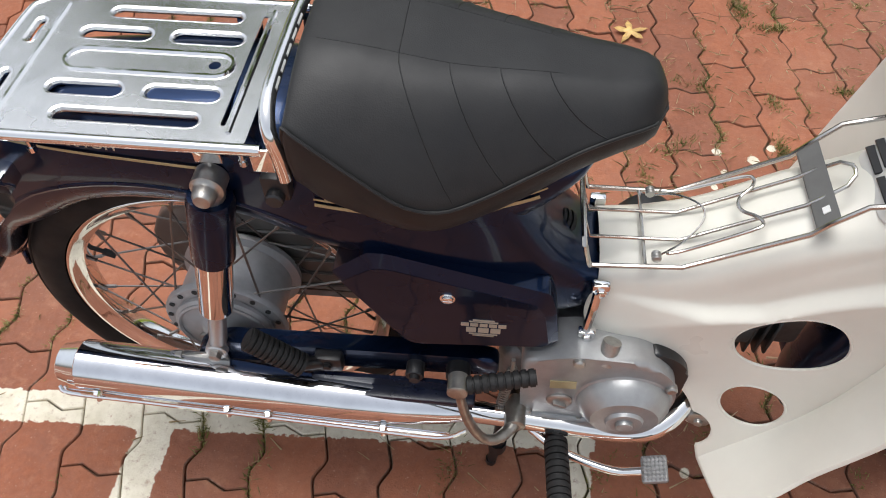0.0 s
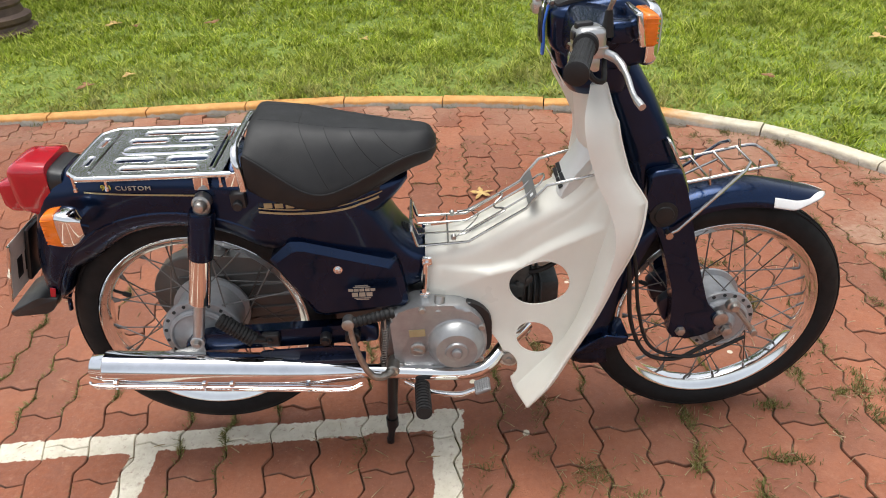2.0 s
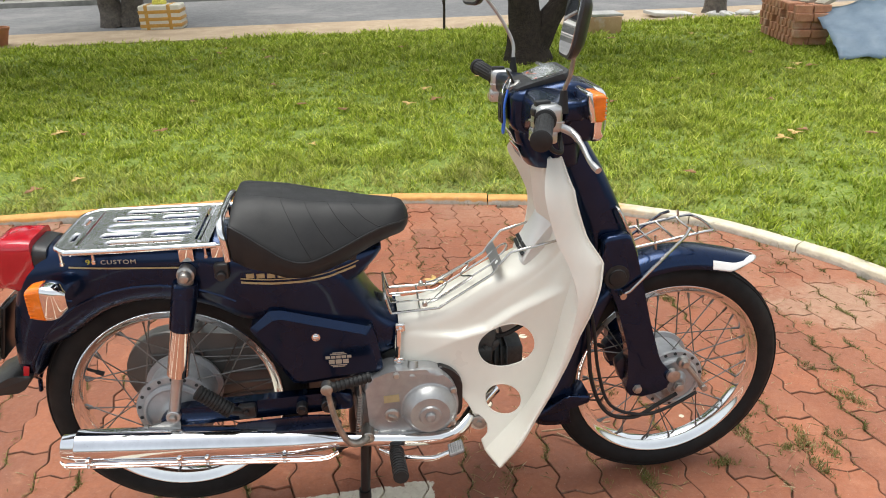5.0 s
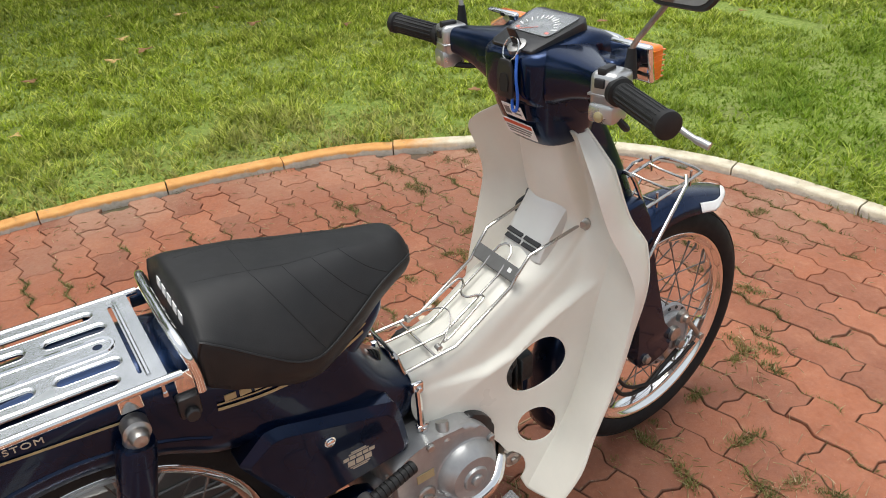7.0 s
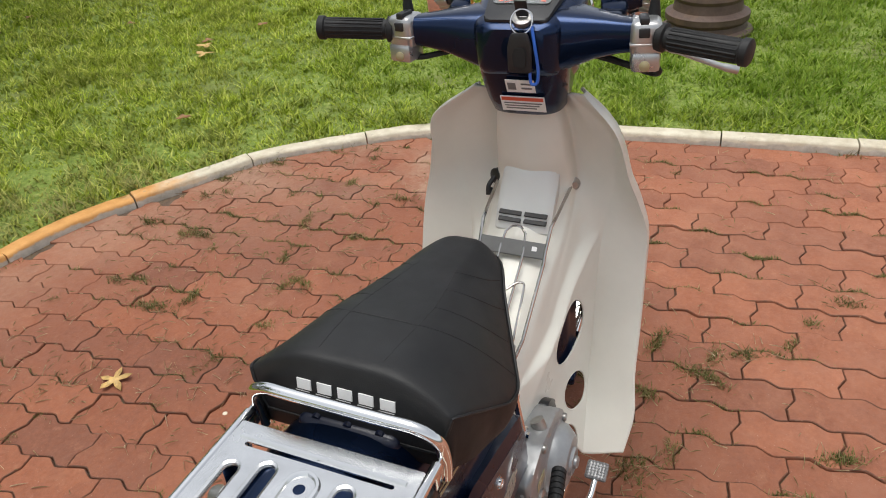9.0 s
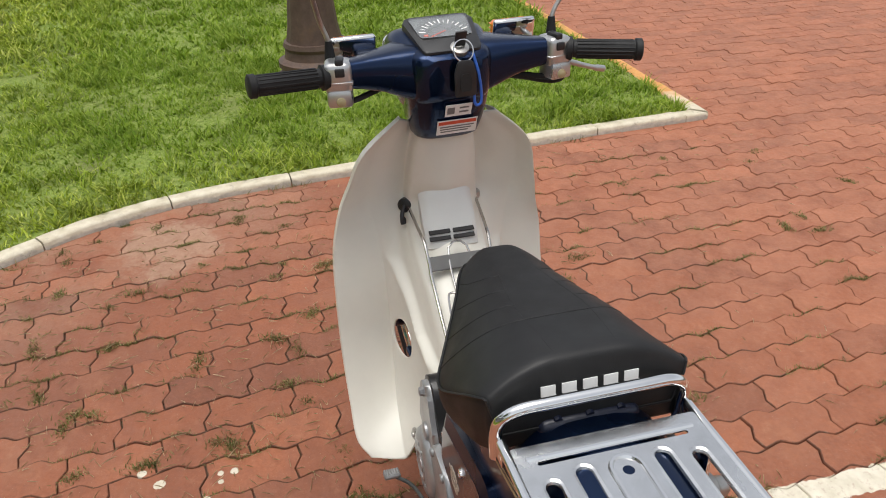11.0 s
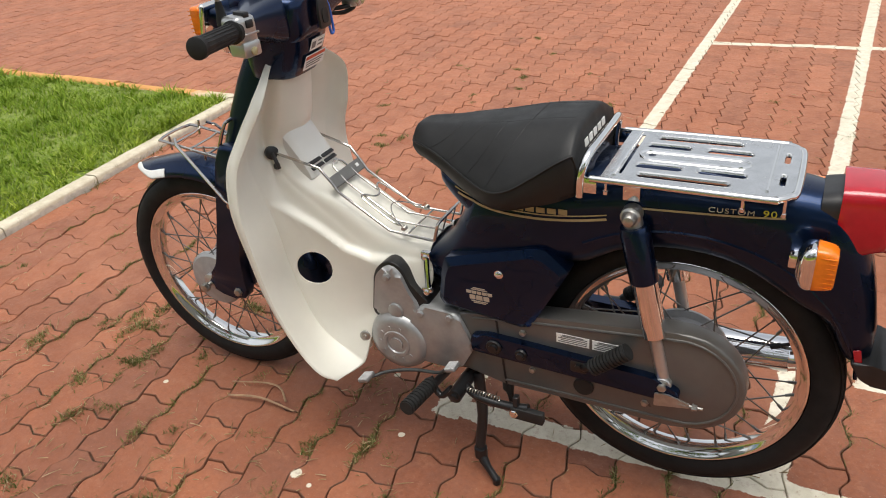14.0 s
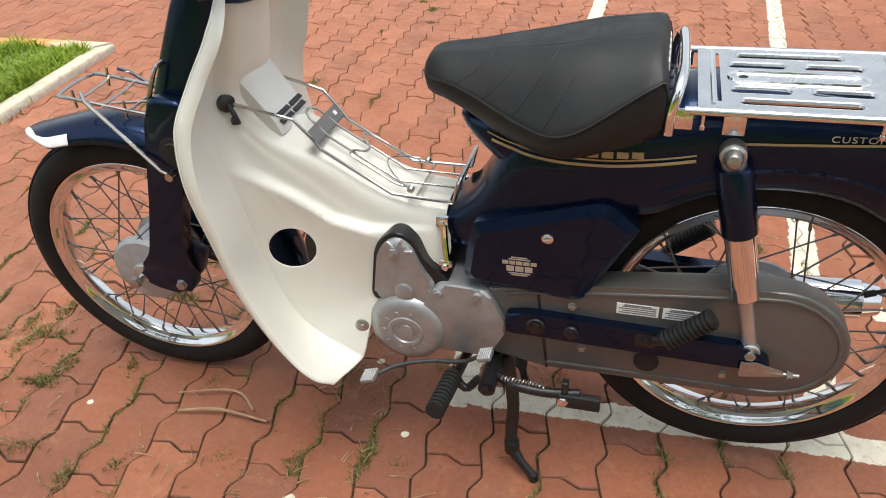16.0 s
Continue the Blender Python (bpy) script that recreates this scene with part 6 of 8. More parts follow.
for s in (-1, 1):   # white reflective chevron round the tip
    bm = bmesh.new()
    rows = []
    for k in range(13):
        t = 0.002 + 0.150 * k / 12
        a = radians(56 + 142 * t)
        rr = 0.338 + 0.020 * max(0, 1 - t / 0.16) ** 2
        hw = 0.058 * min(1, (t / 0.10) ** 0.55 + 0.12)
        drop = 0.038 * min(1, t / 0.10 + 0.08)
        f0 = min(0.80, 0.10 + t / 0.075)
        row = []
        for i in range(7):
            e = f0 + (0.995 - f0) * i / 6
            r = rr - drop * e ** 3.2 + 0.0012
            row.append(bm.verts.new((FA.x + r * math.cos(a), s * (hw * e + 0.0012), FA.z + r * math.sin(a))))
        rows.append(row)
    ring_faces(bm, rows, False, False)
    wedge = part("reflector", bm, WHITE, guard, "white reflective chevron")
    sol = wedge.modifiers.new("thickness", "SOLIDIFY")
    sol.thickness, sol.offset = 0.0008, 0.0

# front wire rack
bm = bmesh.new()
pipe(bm, spline([(1.030, -0.054, 0.642), (1.10, -0.054, 0.653), (1.205, -0.054, 0.671), (1.228, -0.046, 0.670), (1.234, 0.0, 0.671), (1.228, 0.046, 0.670), (1.205, 0.054, 0.671), (1.10, 0.054, 0.653), (1.030, 0.054, 0.642)], 4), 0.0036, 8)
for x in (1.085, 1.135, 1.185):
    z = 0.642 + (x - 1.03) * 0.166
    pipe(bm, [(x, -0.054, z), (x + 0.006, -0.03, z - 0.006), (x + 0.006, 0.03, z - 0.006), (x, 0.054, z)], 0.0028, 8)
pipe(bm, [(1.135, 0.03, 0.652), (1.035, -0.02, 0.640)], 0.0026, 8)
pipe(bm, spline([(1.040, -0.070, 0.630), (1.030, -0.070, 0.66), (1.012, -0.070, 0.70), (0.995, -0.066, 0.735), (0.990, -0.050, 0.742), (0.990, 0.050, 0.742), (0.995, 0.066, 0.735), (1.012, 0.070, 0.70), (1.030, 0.070, 0.66), (1.040, 0.070, 0.630)], 3), 0.0042, 8)
frack = part("front_rack", bm, WIRE, bike, "small chromed wire front carrier")
frack.location = (0.012, 0, -0.016)
for s in (-1, 1):
    bm = bmesh.new()
    pipe(bm, [(1.180, s * 0.056, 0.667), (1.166, s * 0.070, 0.656), (1.032, s * 0.098, 0.541), (1.012, s * 0.100, 0.533)], 0.0038, 8)
    rod(bm, (1.014, s * 0.080, 0.533), (1.014, s * 0.108, 0.533), 0.008, 10)
    part("stay", bm, WIRE, frack)
    for x in (1.10, 1.20):
        bm = bmesh.new()
        z = 0.642 + (x - 1.03) * 0.166
        rod(bm, (x, s * 0.053, z), (x + 0.005, s * 0.050, z - 0.036), 0.0028, 8)
        part("rack_leg", bm, WIRE, frack)

# ---- handlebar cowl, lamp and controls
COWL = [(0.758, 0.925, 0.985, 0.050), (0.764, 0.914, 0.992, 0.062), (0.785, 0.900, 0.998, 0.074), (0.83, 0.884, 1.008, 0.084), (0.87, 0.872, 1.016, 0.090), (0.90, 0.878, 1.012, 0.090), (0.925, 0.882, 1.000, 0.087), (0.935, 0.886, 0.994, 0.083)]
bm = bmesh.new()
hull(bm, COWL, 6.0, 0.008, 52)
for v in bm.verts:      # narrower below, flaring up to the instrument panel
    f = max(0.0, min(1.0, (v.co.z - 0.880) / 0.095))
    v.co.y *= 0.88 + 0.12 * f * f * (3 - 2 * f)
cowl = part("handlebar_cowl", bm, NAVY, bike, "glossy navy handlebar cowl")
for s in (-1, 1):   # arms of the cowl out to the switches
    bm = bmesh.new()
    rings = []
    for y, x, z, rx, rz in ((0.028, 0.842, 0.950, 0.064, 0.054), (0.060, 0.836, 0.954, 0.061, 0.049), (0.088, 0.828, 0.959, 0.051, 0.042), (0.12, 0.815, 0.965, 0.036, 0.033), (0.155, 0.803, 0.969, 0.026, 0.026), (0.178, 0.796, 0.971, 0.022, 0.023)):
        ring = []
        for k in range(24):
            a = 6.28318531 * k / 24
            c2, s2 = math.cos(a), math.sin(a)
            ring.append(bm.verts.new((x + rx * math.copysign(abs(c2) ** 0.55, c2), s * y, z + rz * math.copysign(abs(s2) ** 0.55, s2))))
        rings.append(ring)
    ring_faces(bm, rings)
    part("cowl_arm", bm, NAVY, cowl)
# the cowl's lower skirt down to the neck
bm = bmesh.new()
rings = []
for z, x, hx, hy in ((0.925, 0.842, 0.080, 0.078), (0.89, 0.846, 0.074, 0.073), (0.855, 0.853, 0.066, 0.067), (0.832, 0.859, 0.058, 0.061), (0.828, 0.861, 0.052, 0.056)):
    ring = []
    for k in range(28):
        a = 6.28318531 * k / 28
        c2, s2 = math.cos(a), math.sin(a)
        ring.append(bm.verts.new((x + hx * math.copysign(abs(c2) ** 0.6, c2), hy * math.copysign(abs(s2) ** 0.6, s2), z)))
    rings.append(ring)
ring_faces(bm, rings)
skirt = part("cowl_skirt", bm, NAVY, cowl)
# two stickers on the skirt
tilt = Euler((0, radians(-26), 0)).to_matrix().to_4x4()
for z, w, h, x in ((0.892, 0.048, 0.027, 0.7692), (0.857, 0.074, 0.034, 0.7835)):
    bm = bmesh.new()
    box(bm, None, (0.0012, w, h), Matrix.Translation((x, -0.006, z)) @ tilt)
    st = part("sticker", bm, WHITE, skirt, "white warning sticker")
    bm = bmesh.new()
    if h > 0.030:
        box(bm, None, (0.0006, w * 0.94, h * 0.22), Matrix.Translation((x, -0.006, z)) @ tilt @ Matrix.Translation((-0.0009, 0, h * 0.33)))
        part("print", bm, REDINK, st)
        bm = bmesh.new()
        for k in range(3):
            box(bm, None, (0.0006, w * (0.86 - 0.08 * k), h * 0.07), Matrix.Translation((x, -0.006, z)) @ tilt @ Matrix.Translation((-0.0009, 0.002 * k, h * (0.05 - 0.17 * k))))
    else:
        box(bm, None, (0.0006, w * 0.28, h * 0.55), Matrix.Translation((x, 0.008, z)) @ tilt @ Matrix.Translation((-0.0009, 0, 0)))
        box(bm, None, (0.0006, w * 0.35, h * 0.12), Matrix.Translation((x, -0.016, z)) @ tilt @ Matrix.Translation((-0.0009, 0, h * 0.2)))
        box(bm, None, (0.0006, w * 0.35, h * 0.12), Matrix.Translation((x, -0.016, z)) @ tilt @ Matrix.Translation((-0.0009, 0, -h * 0.15)))
    part("print", bm, GREYINK, st)

# instrument panel sunk in a black bezel
DM = Matrix.Translation((0.828, 0, 1.006)) @ Euler((0, radians(-17), 0)).to_matrix().to_4x4()
bm = bmesh.new()
slab(bm, rounded([(-0.062, -0.050), (0.046, -0.064), (0.056, -0.05), (0.056, 0.05), (0.046, 0.064), (-0.062, 0.050)], 0.010, 4), -0.012, 0.010, "z", 0.004)
bmesh.ops.transform(bm, matrix=DM, verts=bm.verts[:])
dash = part("instrument_panel", bm, PLASTIC, cowl, "black instrument panel with speedometer")
bm = bmesh.new()
slab(bm, rounded([(-0.020, -0.044), (0.044, -0.052), (0.044, 0.052), (-0.020, 0.044)], 0.008, 4), 0.0102, 0.0115, "z")
bmesh.ops.transform(bm, matrix=DM, verts=bm.verts[:])
face = part("dial_face", bm, GREYINK, dash, "pale grey speedometer dial")
face.data.materials[0] = simple("dial_print", (0.13, 0.14, 0.14), 0.25, 0.0, 0.1, 60)
bm = bmesh.new()
for k in range(13):
    a = radians(20 + 140 * k / 12)
    box(bm, None, (0.0014 if k % 2 else 0.0022, 0.008 if k % 2 else 0.012, 0.0006), DM @ Matrix.Translation((-0.016 + 0.046 * math.sin(a), 0.040 * math.cos(a), 0.0120)) @ Euler((0, 0, -a + 3.14)).to_matrix().to_4x4())
part("dial_mark", bm, WHITE, face)
bm = bmesh.new()
box(bm, None, (0.0016, 0.034, 0.0006), DM @ Matrix.Translation((-0.010, 0.012, 0.0124)) @ Euler((0, 0, 0.5)).to_matrix().to_4x4())
for y in (-0.034, 0.034):
    box(bm, None, (0.005, 0.007, 0.0006), DM @ Matrix.Translation((-0.012, y, 0.0121)))
part("needle", bm, REDINK, face)
bm = bmesh.new()
slab(bm, rounded([(-0.022, -0.046), (0.046, -0.054), (0.046, 0.054), (-0.022, 0.046)], 0.008, 4), 0.0128, 0.0140, "z")
bmesh.ops.transform(bm, matrix=DM, verts=bm.verts[:])
gm = Mat("dial_glass", (1, 1, 1), 0.06, 0.0, Transmission_Weight=1.0, IOR=1.45)
lens = part("dial_glass", bm, gm.m, dash, "clear dial window")
lens.visible_shadow = False
# ignition lock, key and fob
bm = bmesh.new()
turned(bm, (0.775, -0.012, 0.992), (-0.45, 0, 0.9), [(0, 0.016), (0.010, 0.016), (0.012, 0.012), (0.012, 0.007), (0.009, 0.006)], 22)
part("ignition_lock", bm, STEEL, cowl)
bm = bmesh.new()
box(bm, None, (0.004, 0.020, 0.030), Matrix.Translation((0.765, -0.012, 1.016)) @ Euler((0, radians(-26), 0)).to_matrix().to_4x4(), 0.0018)
key = part("ignition_key", bm, PLASTIC, cowl, "ignition key with a leather fob")
bm = bmesh.new()
ring = [(0.757 + 0.007 * math.sin(a), -0.014 + 0.017 * math.cos(a), 0.998 + 0.017 * math.sin(a)) for a in (6.28318531 * k / 24 for k in range(24))]
pipe(bm, ring, 0.0013, 6, True)
part("key_ring", bm, CHROME, key, "split steel key ring")
bm = bmesh.new()
slab(bm, rounded([(-0.026, 0.984), (0.000, 0.984), (0.006, 0.962), (0.006, 0.922), (-0.032, 0.922), (-0.032, 0.962)], 0.006, 3), 0.744, 0.7495, "x", 0.0015)
part("key_fob", bm, PLASTIC, key)
bm = bmesh.new()
slab(bm, rounded([(-0.020, 0.962), (-0.006, 0.962), (-0.002, 0.950), (-0.004, 0.932), (-0.022, 0.932), (-0.024, 0.950)], 0.004, 3), 0.7424, 0.7442, "x")
part("fob_plate", bm, RUBBER, key)
bm = bmesh.new()
pipe(bm, [(0.756, -0.030, 0.992), (0.748, -0.037, 0.96), (0.748, -0.041, 0.930), (0.747, -0.040, 0.908), (0.747, -0.030, 0.906), (0.748, -0.028, 0.930)], 0.0026, 8, False, 4)
part("key_tag", bm, BLUE_TAG, key, "blue plastic tag")

# head lamp and front signals
bm = bmesh.new()
hull(bm, [(0.926, 0.884, 0.996, 0.087), (0.931, 0.882, 0.999, 0.089), (0.945, 0.884, 0.996, 0.087), (0.949, 0.888, 0.992, 0.083)], 6, 0.004, 44)
lampo = part("headlamp", bm, CHROME, cowl, "rectangular headlamp with chrome rim")
bm = bmesh.new()
hull(bm, [(0.947, 0.896, 0.984, 0.074), (0.955, 0.898, 0.982, 0.072), (0.959, 0.905, 0.974, 0.064)], 6, 0.003, 40)
part("lens", bm, CLEARLENS, lampo)
for s in (-1, 1):
    bm = bmesh.new()
    box(bm, None, (0.012, 0.080, 0.060), Matrix.Translation((0.882, s * 0.150, 0.983)) @ Euler((0, radians(-12), 0)).to_matrix().to_4x4(), 0.005, 3)
    sg = part("front_turn_signal", bm, CHROME, cowl, "chrome-backed front turn signal")
    bm = bmesh.new()
    box(bm, (0.862, s * 0.118, 0.968), (0.044, 0.066, 0.040), None, 0.010, 3)
    part("stalk", bm, NAVY, sg)
    bm = bmesh.new()
    box(bm, (0.899, s * 0.150, 0.980), (0.026, 0.072, 0.054), None, 0.007, 3)
    amber = part("lens", bm, AMBER, sg, "amber ribbed lens")
    for k in range(6):
        bm = bmesh.new()
        box(bm, (0.900, s * 0.150, 0.960 + 0.0080 * k), (0.0255, 0.0735, 0.0016))
        part("lens_rib", bm, AMBER, amber)
# bars, switches, grips
for s in (-1, 1):
    bm = bmesh.new()
    end = Vector((0.764, 0.342, 0.979)) if s > 0 else Vector((0.742, -0.340, 0.966))
    rod(bm, (0.798, s * 0.16, 0.971), Vector((0.798, s * 0.16, 0.971)).lerp(end, 0.96), 0.011, 14)
    part("handlebar", bm, STEEL, cowl)
    bm = bmesh.new()
    m = Matrix.Translation((0.793, s * 0.193, 0.970)) @ Euler((0, 0, s * radians(-12))).to_matrix().to_4x4()
    box(bm, None, (0.050, 0.046, 0.054), m, 0.010, 3)
    box(bm, None, (0.044, 0.042, 0.030), m @ Matrix.Translation((-0.006, 0, -0.032)), 0.006, 2)
    box(bm, None, (0.052, 0.048, 0.004), m @ Matrix.Translation((0, 0, -0.006)), 0.001, 1)
    sw = part("switch_housing", bm, SILVER, cowl, "silver switch housing")
    bm = bmesh.new()
    box(bm, None, (0.030, 0.014, 0.012), m @ Matrix.Translation((-0.008, s * -0.004, 0.027)), 0.003, 2)
    box(bm, None, (0.008, 0.016, 0.014), m @ Matrix.Translation((-0.0245, s * -0.004, 0.012)), 0.002, 2)
    part("switch", bm, PLASTIC, sw)
    bm = bmesh.new()
    turned(bm, (m @ Vector((-0.020, 0, -0.036))), (-1, 0, 0), [(0, 0.008), (0.010, 0.008), (0.012, 0.004)], 14)
    part("switch_screw", bm, GOLD, sw, "brass-coloured screw")
    bm = bmesh.new()
    a, b = Vector((0.788 if s > 0 else 0.785, s * 0.213, 0.972)), end
    prof, dd = [(0, 0.021), (0.010, 0.021), (0.012, 0.0155)], (b - a).length
    turned(bm, a, b - a, prof + [(dd - 0.014, 0.0165), (dd - 0.012, 0.0195), (dd - 0.002, 0.0195), (dd, 0.016)], 28)
    grip = part("grip", bm, RUBBER, cowl, "ribbed black rubber grip")
    bm = bmesh.new()
    _, u, v = frame_along(b - a)
    for k in range(16):
        t = 6.28318531 * k / 16
        o = (u * math.cos(t) + v * math.sin(t)) * 0.0160
        rod(bm, a.lerp(b, 0.14) + o, a.lerp(b, 0.88) + o, 0.0016, 5)
    part("grip_rib", bm, RUBBER, grip)
    bm = bmesh.new()
    pipe(bm, [(0.785, s * 0.188, 0.936), (0.790, s * 0.175, 0.926), (0.820, s * 0.13, 0.928), (0.850, s * 0.088, 0.930)], 0.0052, 8, False, 5)
    if s < 0:
        pipe(bm, [(0.790, -0.205, 0.935), (0.800, -0.215, 0.915), (0.822, -0.200, 0.905), (0.835, -0.15, 0.915), (0.85, -0.088, 0.925)], 0.005, 8, False, 5)
    part("cable", bm, RUBBER, cowl)
    # mirror
    base = Vector((0.822, s * 0.200, 1.000))
    bm = bmesh.new()
    if s > 0:
        stem = [(-0.002, 0.012, 0.06), (-0.042, 0.026, 0.13), (-0.094, 0.034, 0.185)]
    else:
        stem = [(0.004, -0.018, 0.05), (-0.002, -0.050, 0.085), (-0.012, -0.084, 0.122)]
    pipe(bm, [base + Vector((0, 0, -0.02)), base + Vector((0, 0, 0.02))] + [base + Vector(p) for p in stem], 0.0042, 8, False, 5)
    mir = part("mirror", bm, STEEL, cowl, "round-cornered mirror on a dull steel stem")
    bm = bmesh.new()
    rod(bm, base + Vector((0, 0, -0.02)), base + Vector((0, 0, 0.022)), 0.011, 12, 0.006)
    part("boot", bm, RUBBER, mir)
    mc = base + (Vector((-0.082, 0.052, 0.191)) if s > 0 else Vector((-0.022, -0.098, 0.152)))
    mm = Matrix.Translation(mc) @ Euler((0, radians(10), radians(s * 8))).to_matrix().to_4x4()
    bm = bmesh.new()
    rings = []
    for h, k in ((0.022, 0.35), (0.019, 0.65), (0.010, 0.92), (0.0, 1.0), (-0.004, 0.97)):
        rings.append([bm.verts.new(mm @ Vector((h, p[0] * k, p[1] * k))) for p in rounded([(-0.062, -0.054), (0.062, -0.060), (0.068, 0.056), (-0.060, 0.060)], 0.032, 5)])
    ring_faces(bm, rings)
    part("mirror_shell", bm, PLASTIC, mir)
    bm = bmesh.new()
    slab(bm, rounded([(-0.056, -0.048), (0.056, -0.054), (0.062, 0.050), (-0.054, 0.054)], 0.030, 5), -0.0042, -0.0054, "x")
    bmesh.ops.transform(bm, matrix=mm, verts=bm.verts[:])
    part("mirror_glass", bm, MIRROR, mir)
bm = bmesh.new()
pipe(bm, [(0.815, -0.200, 0.955), (0.838, -0.212, 0.944), (0.846, -0.245, 0.930), (0.846, -0.295, 0.913), (0.852, -0.326, 0.904)], [0.008, 0.007, 0.0052, 0.0048, 0.0062], 10, False, 5)
part("brake_lever", bm, SILVER, cowl, "silver front brake lever")


# the bars and the front wheel stand turned a little to the left
STEER = Matrix.Translation((0.985, 0, 0.62)) @ Matrix.Rotation(0.036, 4, Vector((-0.40, 0, 0.917))) @ Matrix.Translation((-0.985, 0, -0.62))
for o in bike.children:
    if o.name.split(".")[0] in ("front_wheel", "fork_leg", "front_brake_arm", "front_mudguard", "front_rack", "handlebar_cowl"):
        m = STEER @ Matrix.Translation(o.location)
        o.location, o.rotation_euler = m.to_translation(), m.to_euler()


# ---------------------------------------------------------------- the ground
bm = bmesh.new()
bmesh.ops.create_grid(bm, x_segments=2, y_segments=2, size=150, matrix=Matrix.Translation((0, 0, -0.016)))
solo("ground", bm, SOIL, "dark sandy soil under the paving and verges", "ground", "", "structure", False)

# kerb line: along the lawn, round, and back to its corner
KERB_LINE = spline([(-14.436, 2.134, 0), (-6.545, 2.128, 0), (-1.798, 2.134, 0), (-0.052, 2.166, 0), (0.58, 2.108, 0), (0.97, 2.041, 0), (1.337, 1.956, 0), (1.818, 1.679, 0), (2.009, 1.558, 0), (2.192, 1.328, 0), (2.376, 1.052, 0), (2.494, 0.761, 0), (2.552, 0.477, 0), (2.581, 0.23, 0), (2.628, -0.208, 0), (2.66, -0.553, 0), (2.69, -0.841, 0), (2.728, -1.266, 0)], 9) + \
    [Vector((2.769, -1.835, 0)), Vector((4.058, -1.831, 0)), Vector((5.481, -1.803, 0)), Vector((13.282, -1.479, 0))]


def offset_line(line, d):
    out = []
    for i, p in enumerate(line):
        a = (line[i] - line[max(i - 1, 0)]).normalized() if i else (line[1] - line[0]).normalized()
        b = (line[min(i + 1, len(line) - 1)] - line[i]).normalized() if i < len(line) - 1 else a
        n0, n1 = Vector((-a.y, a.x, 0)), Vector((-b.y, b.x, 0))
        n = (n0 + n1).normalized()
        out.append(p + n * d / max(0.3, n.dot(n0)))
    return out


# kerb stones, each a length of the line with a worn top edge
inner, outer_k = KERB_LINE, offset_line(KERB_LINE, 0.078)
kerb_thing = thing("kerb", "low concrete kerb painted ochre and cream along the lawn", "kerb", (0, 0, 0), "", "structure")
dist = [0.0]
for a, b in zip(inner, inner[1:]):
    dist.append(dist[-1] + (b - a).length)


def along(line, s):
    for i in range(len(dist) - 1):
        if s <= dist[i + 1]:
            t = (s - dist[i]) / max(dist[i + 1] - dist[i], 1e-6)
            return line[i].lerp(line[i + 1], t)
    return line[-1]


corner_s = dist[-4]
cuts, s = [0.0], 0.0
while s < dist[-1]:
    nxt = min(dist[-1], s + 0.50)
    if s < corner_s < nxt:
        nxt = corner_s
    cuts.append(nxt)
    if nxt >= dist[-1]:
        break
    s = nxt
for c0, c1 in zip(cuts, cuts[1:]):
    if c1 - c0 < 0.02:
        continue
    bm = bmesh.new()
    rings = []
    k = max(3, int((c1 - c0) / 0.08))
    dz = random.uniform(-0.004, 0.004)
    for i in range(k + 1):
        q = c0 + 0.003 + (c1 - c0 - 0.006) * i / k
        p, o = along(inner, q), along(outer_k, q)
        e = (o - p).normalized()
        z = 0.031 + dz + random.uniform(-0.0015, 0.0015)
        rings.append([bm.verts.new(v) for v in (p + Vector((0, 0, -0.03)), p + Vector((0, 0, z - 0.009)), p + e * 0.006 + Vector((0, 0, z - 0.002)), p + e * 0.014 + Vector((0, 0, z)),
                                                 o - e * 0.014 + Vector((0, 0, z)), o + Vector((0, 0, z - 0.012)), o + Vector((0, 0, -0.03)))])
    ring_faces(bm, rings)
    part("kerb_stone", bm, KERB, kerb_thing, angle=50)

# lawn sheet with a gently uneven top
lawn_edge = offset_line(KERB_LINE, 0.074)


def in_lawn(x, y, margin=0.0):
    """Inside the lawn: beyond the kerb line and short of the verge."""
    if y > 8.24 - margin:
        return False
    best, side = 1e9, 1
    for i in range(0, len(lawn_edge) - 1):
        a, b = lawn_edge[i], lawn_edge[i + 1]
        d = b - a
        t = max(0, min(1, ((x - a.x) * d.x + (y - a.y) * d.y) / max(d.x * d.x + d.y * d.y, 1e-9)))
        qx, qy = x - a.x - d.x * t, y - a.y - d.y * t
        r = qx * qx + qy * qy
        if r < best:
            best, side = r, d.x * qy - d.y * qx
    return side > 0 and best > margin * margin


bm = bmesh.new()
poly = [bm.verts.new((p.x, p.y, 0.020)) for p in lawn_edge] + [bm.verts.new((16, 8.29, 0.020)), bm.verts.new((-12, 8.29, 0.020))]
edges = [bm.edges.new((poly[i], poly[(i + 1) % len(poly)])) for i in range(len(poly))]
bmesh.ops.triangle_fill(bm, use_beauty=True, edges=edges)
solo("lawn", bm, LAWN, "soil and thatch under the lawn grass", "lawn", "", "structure", False)

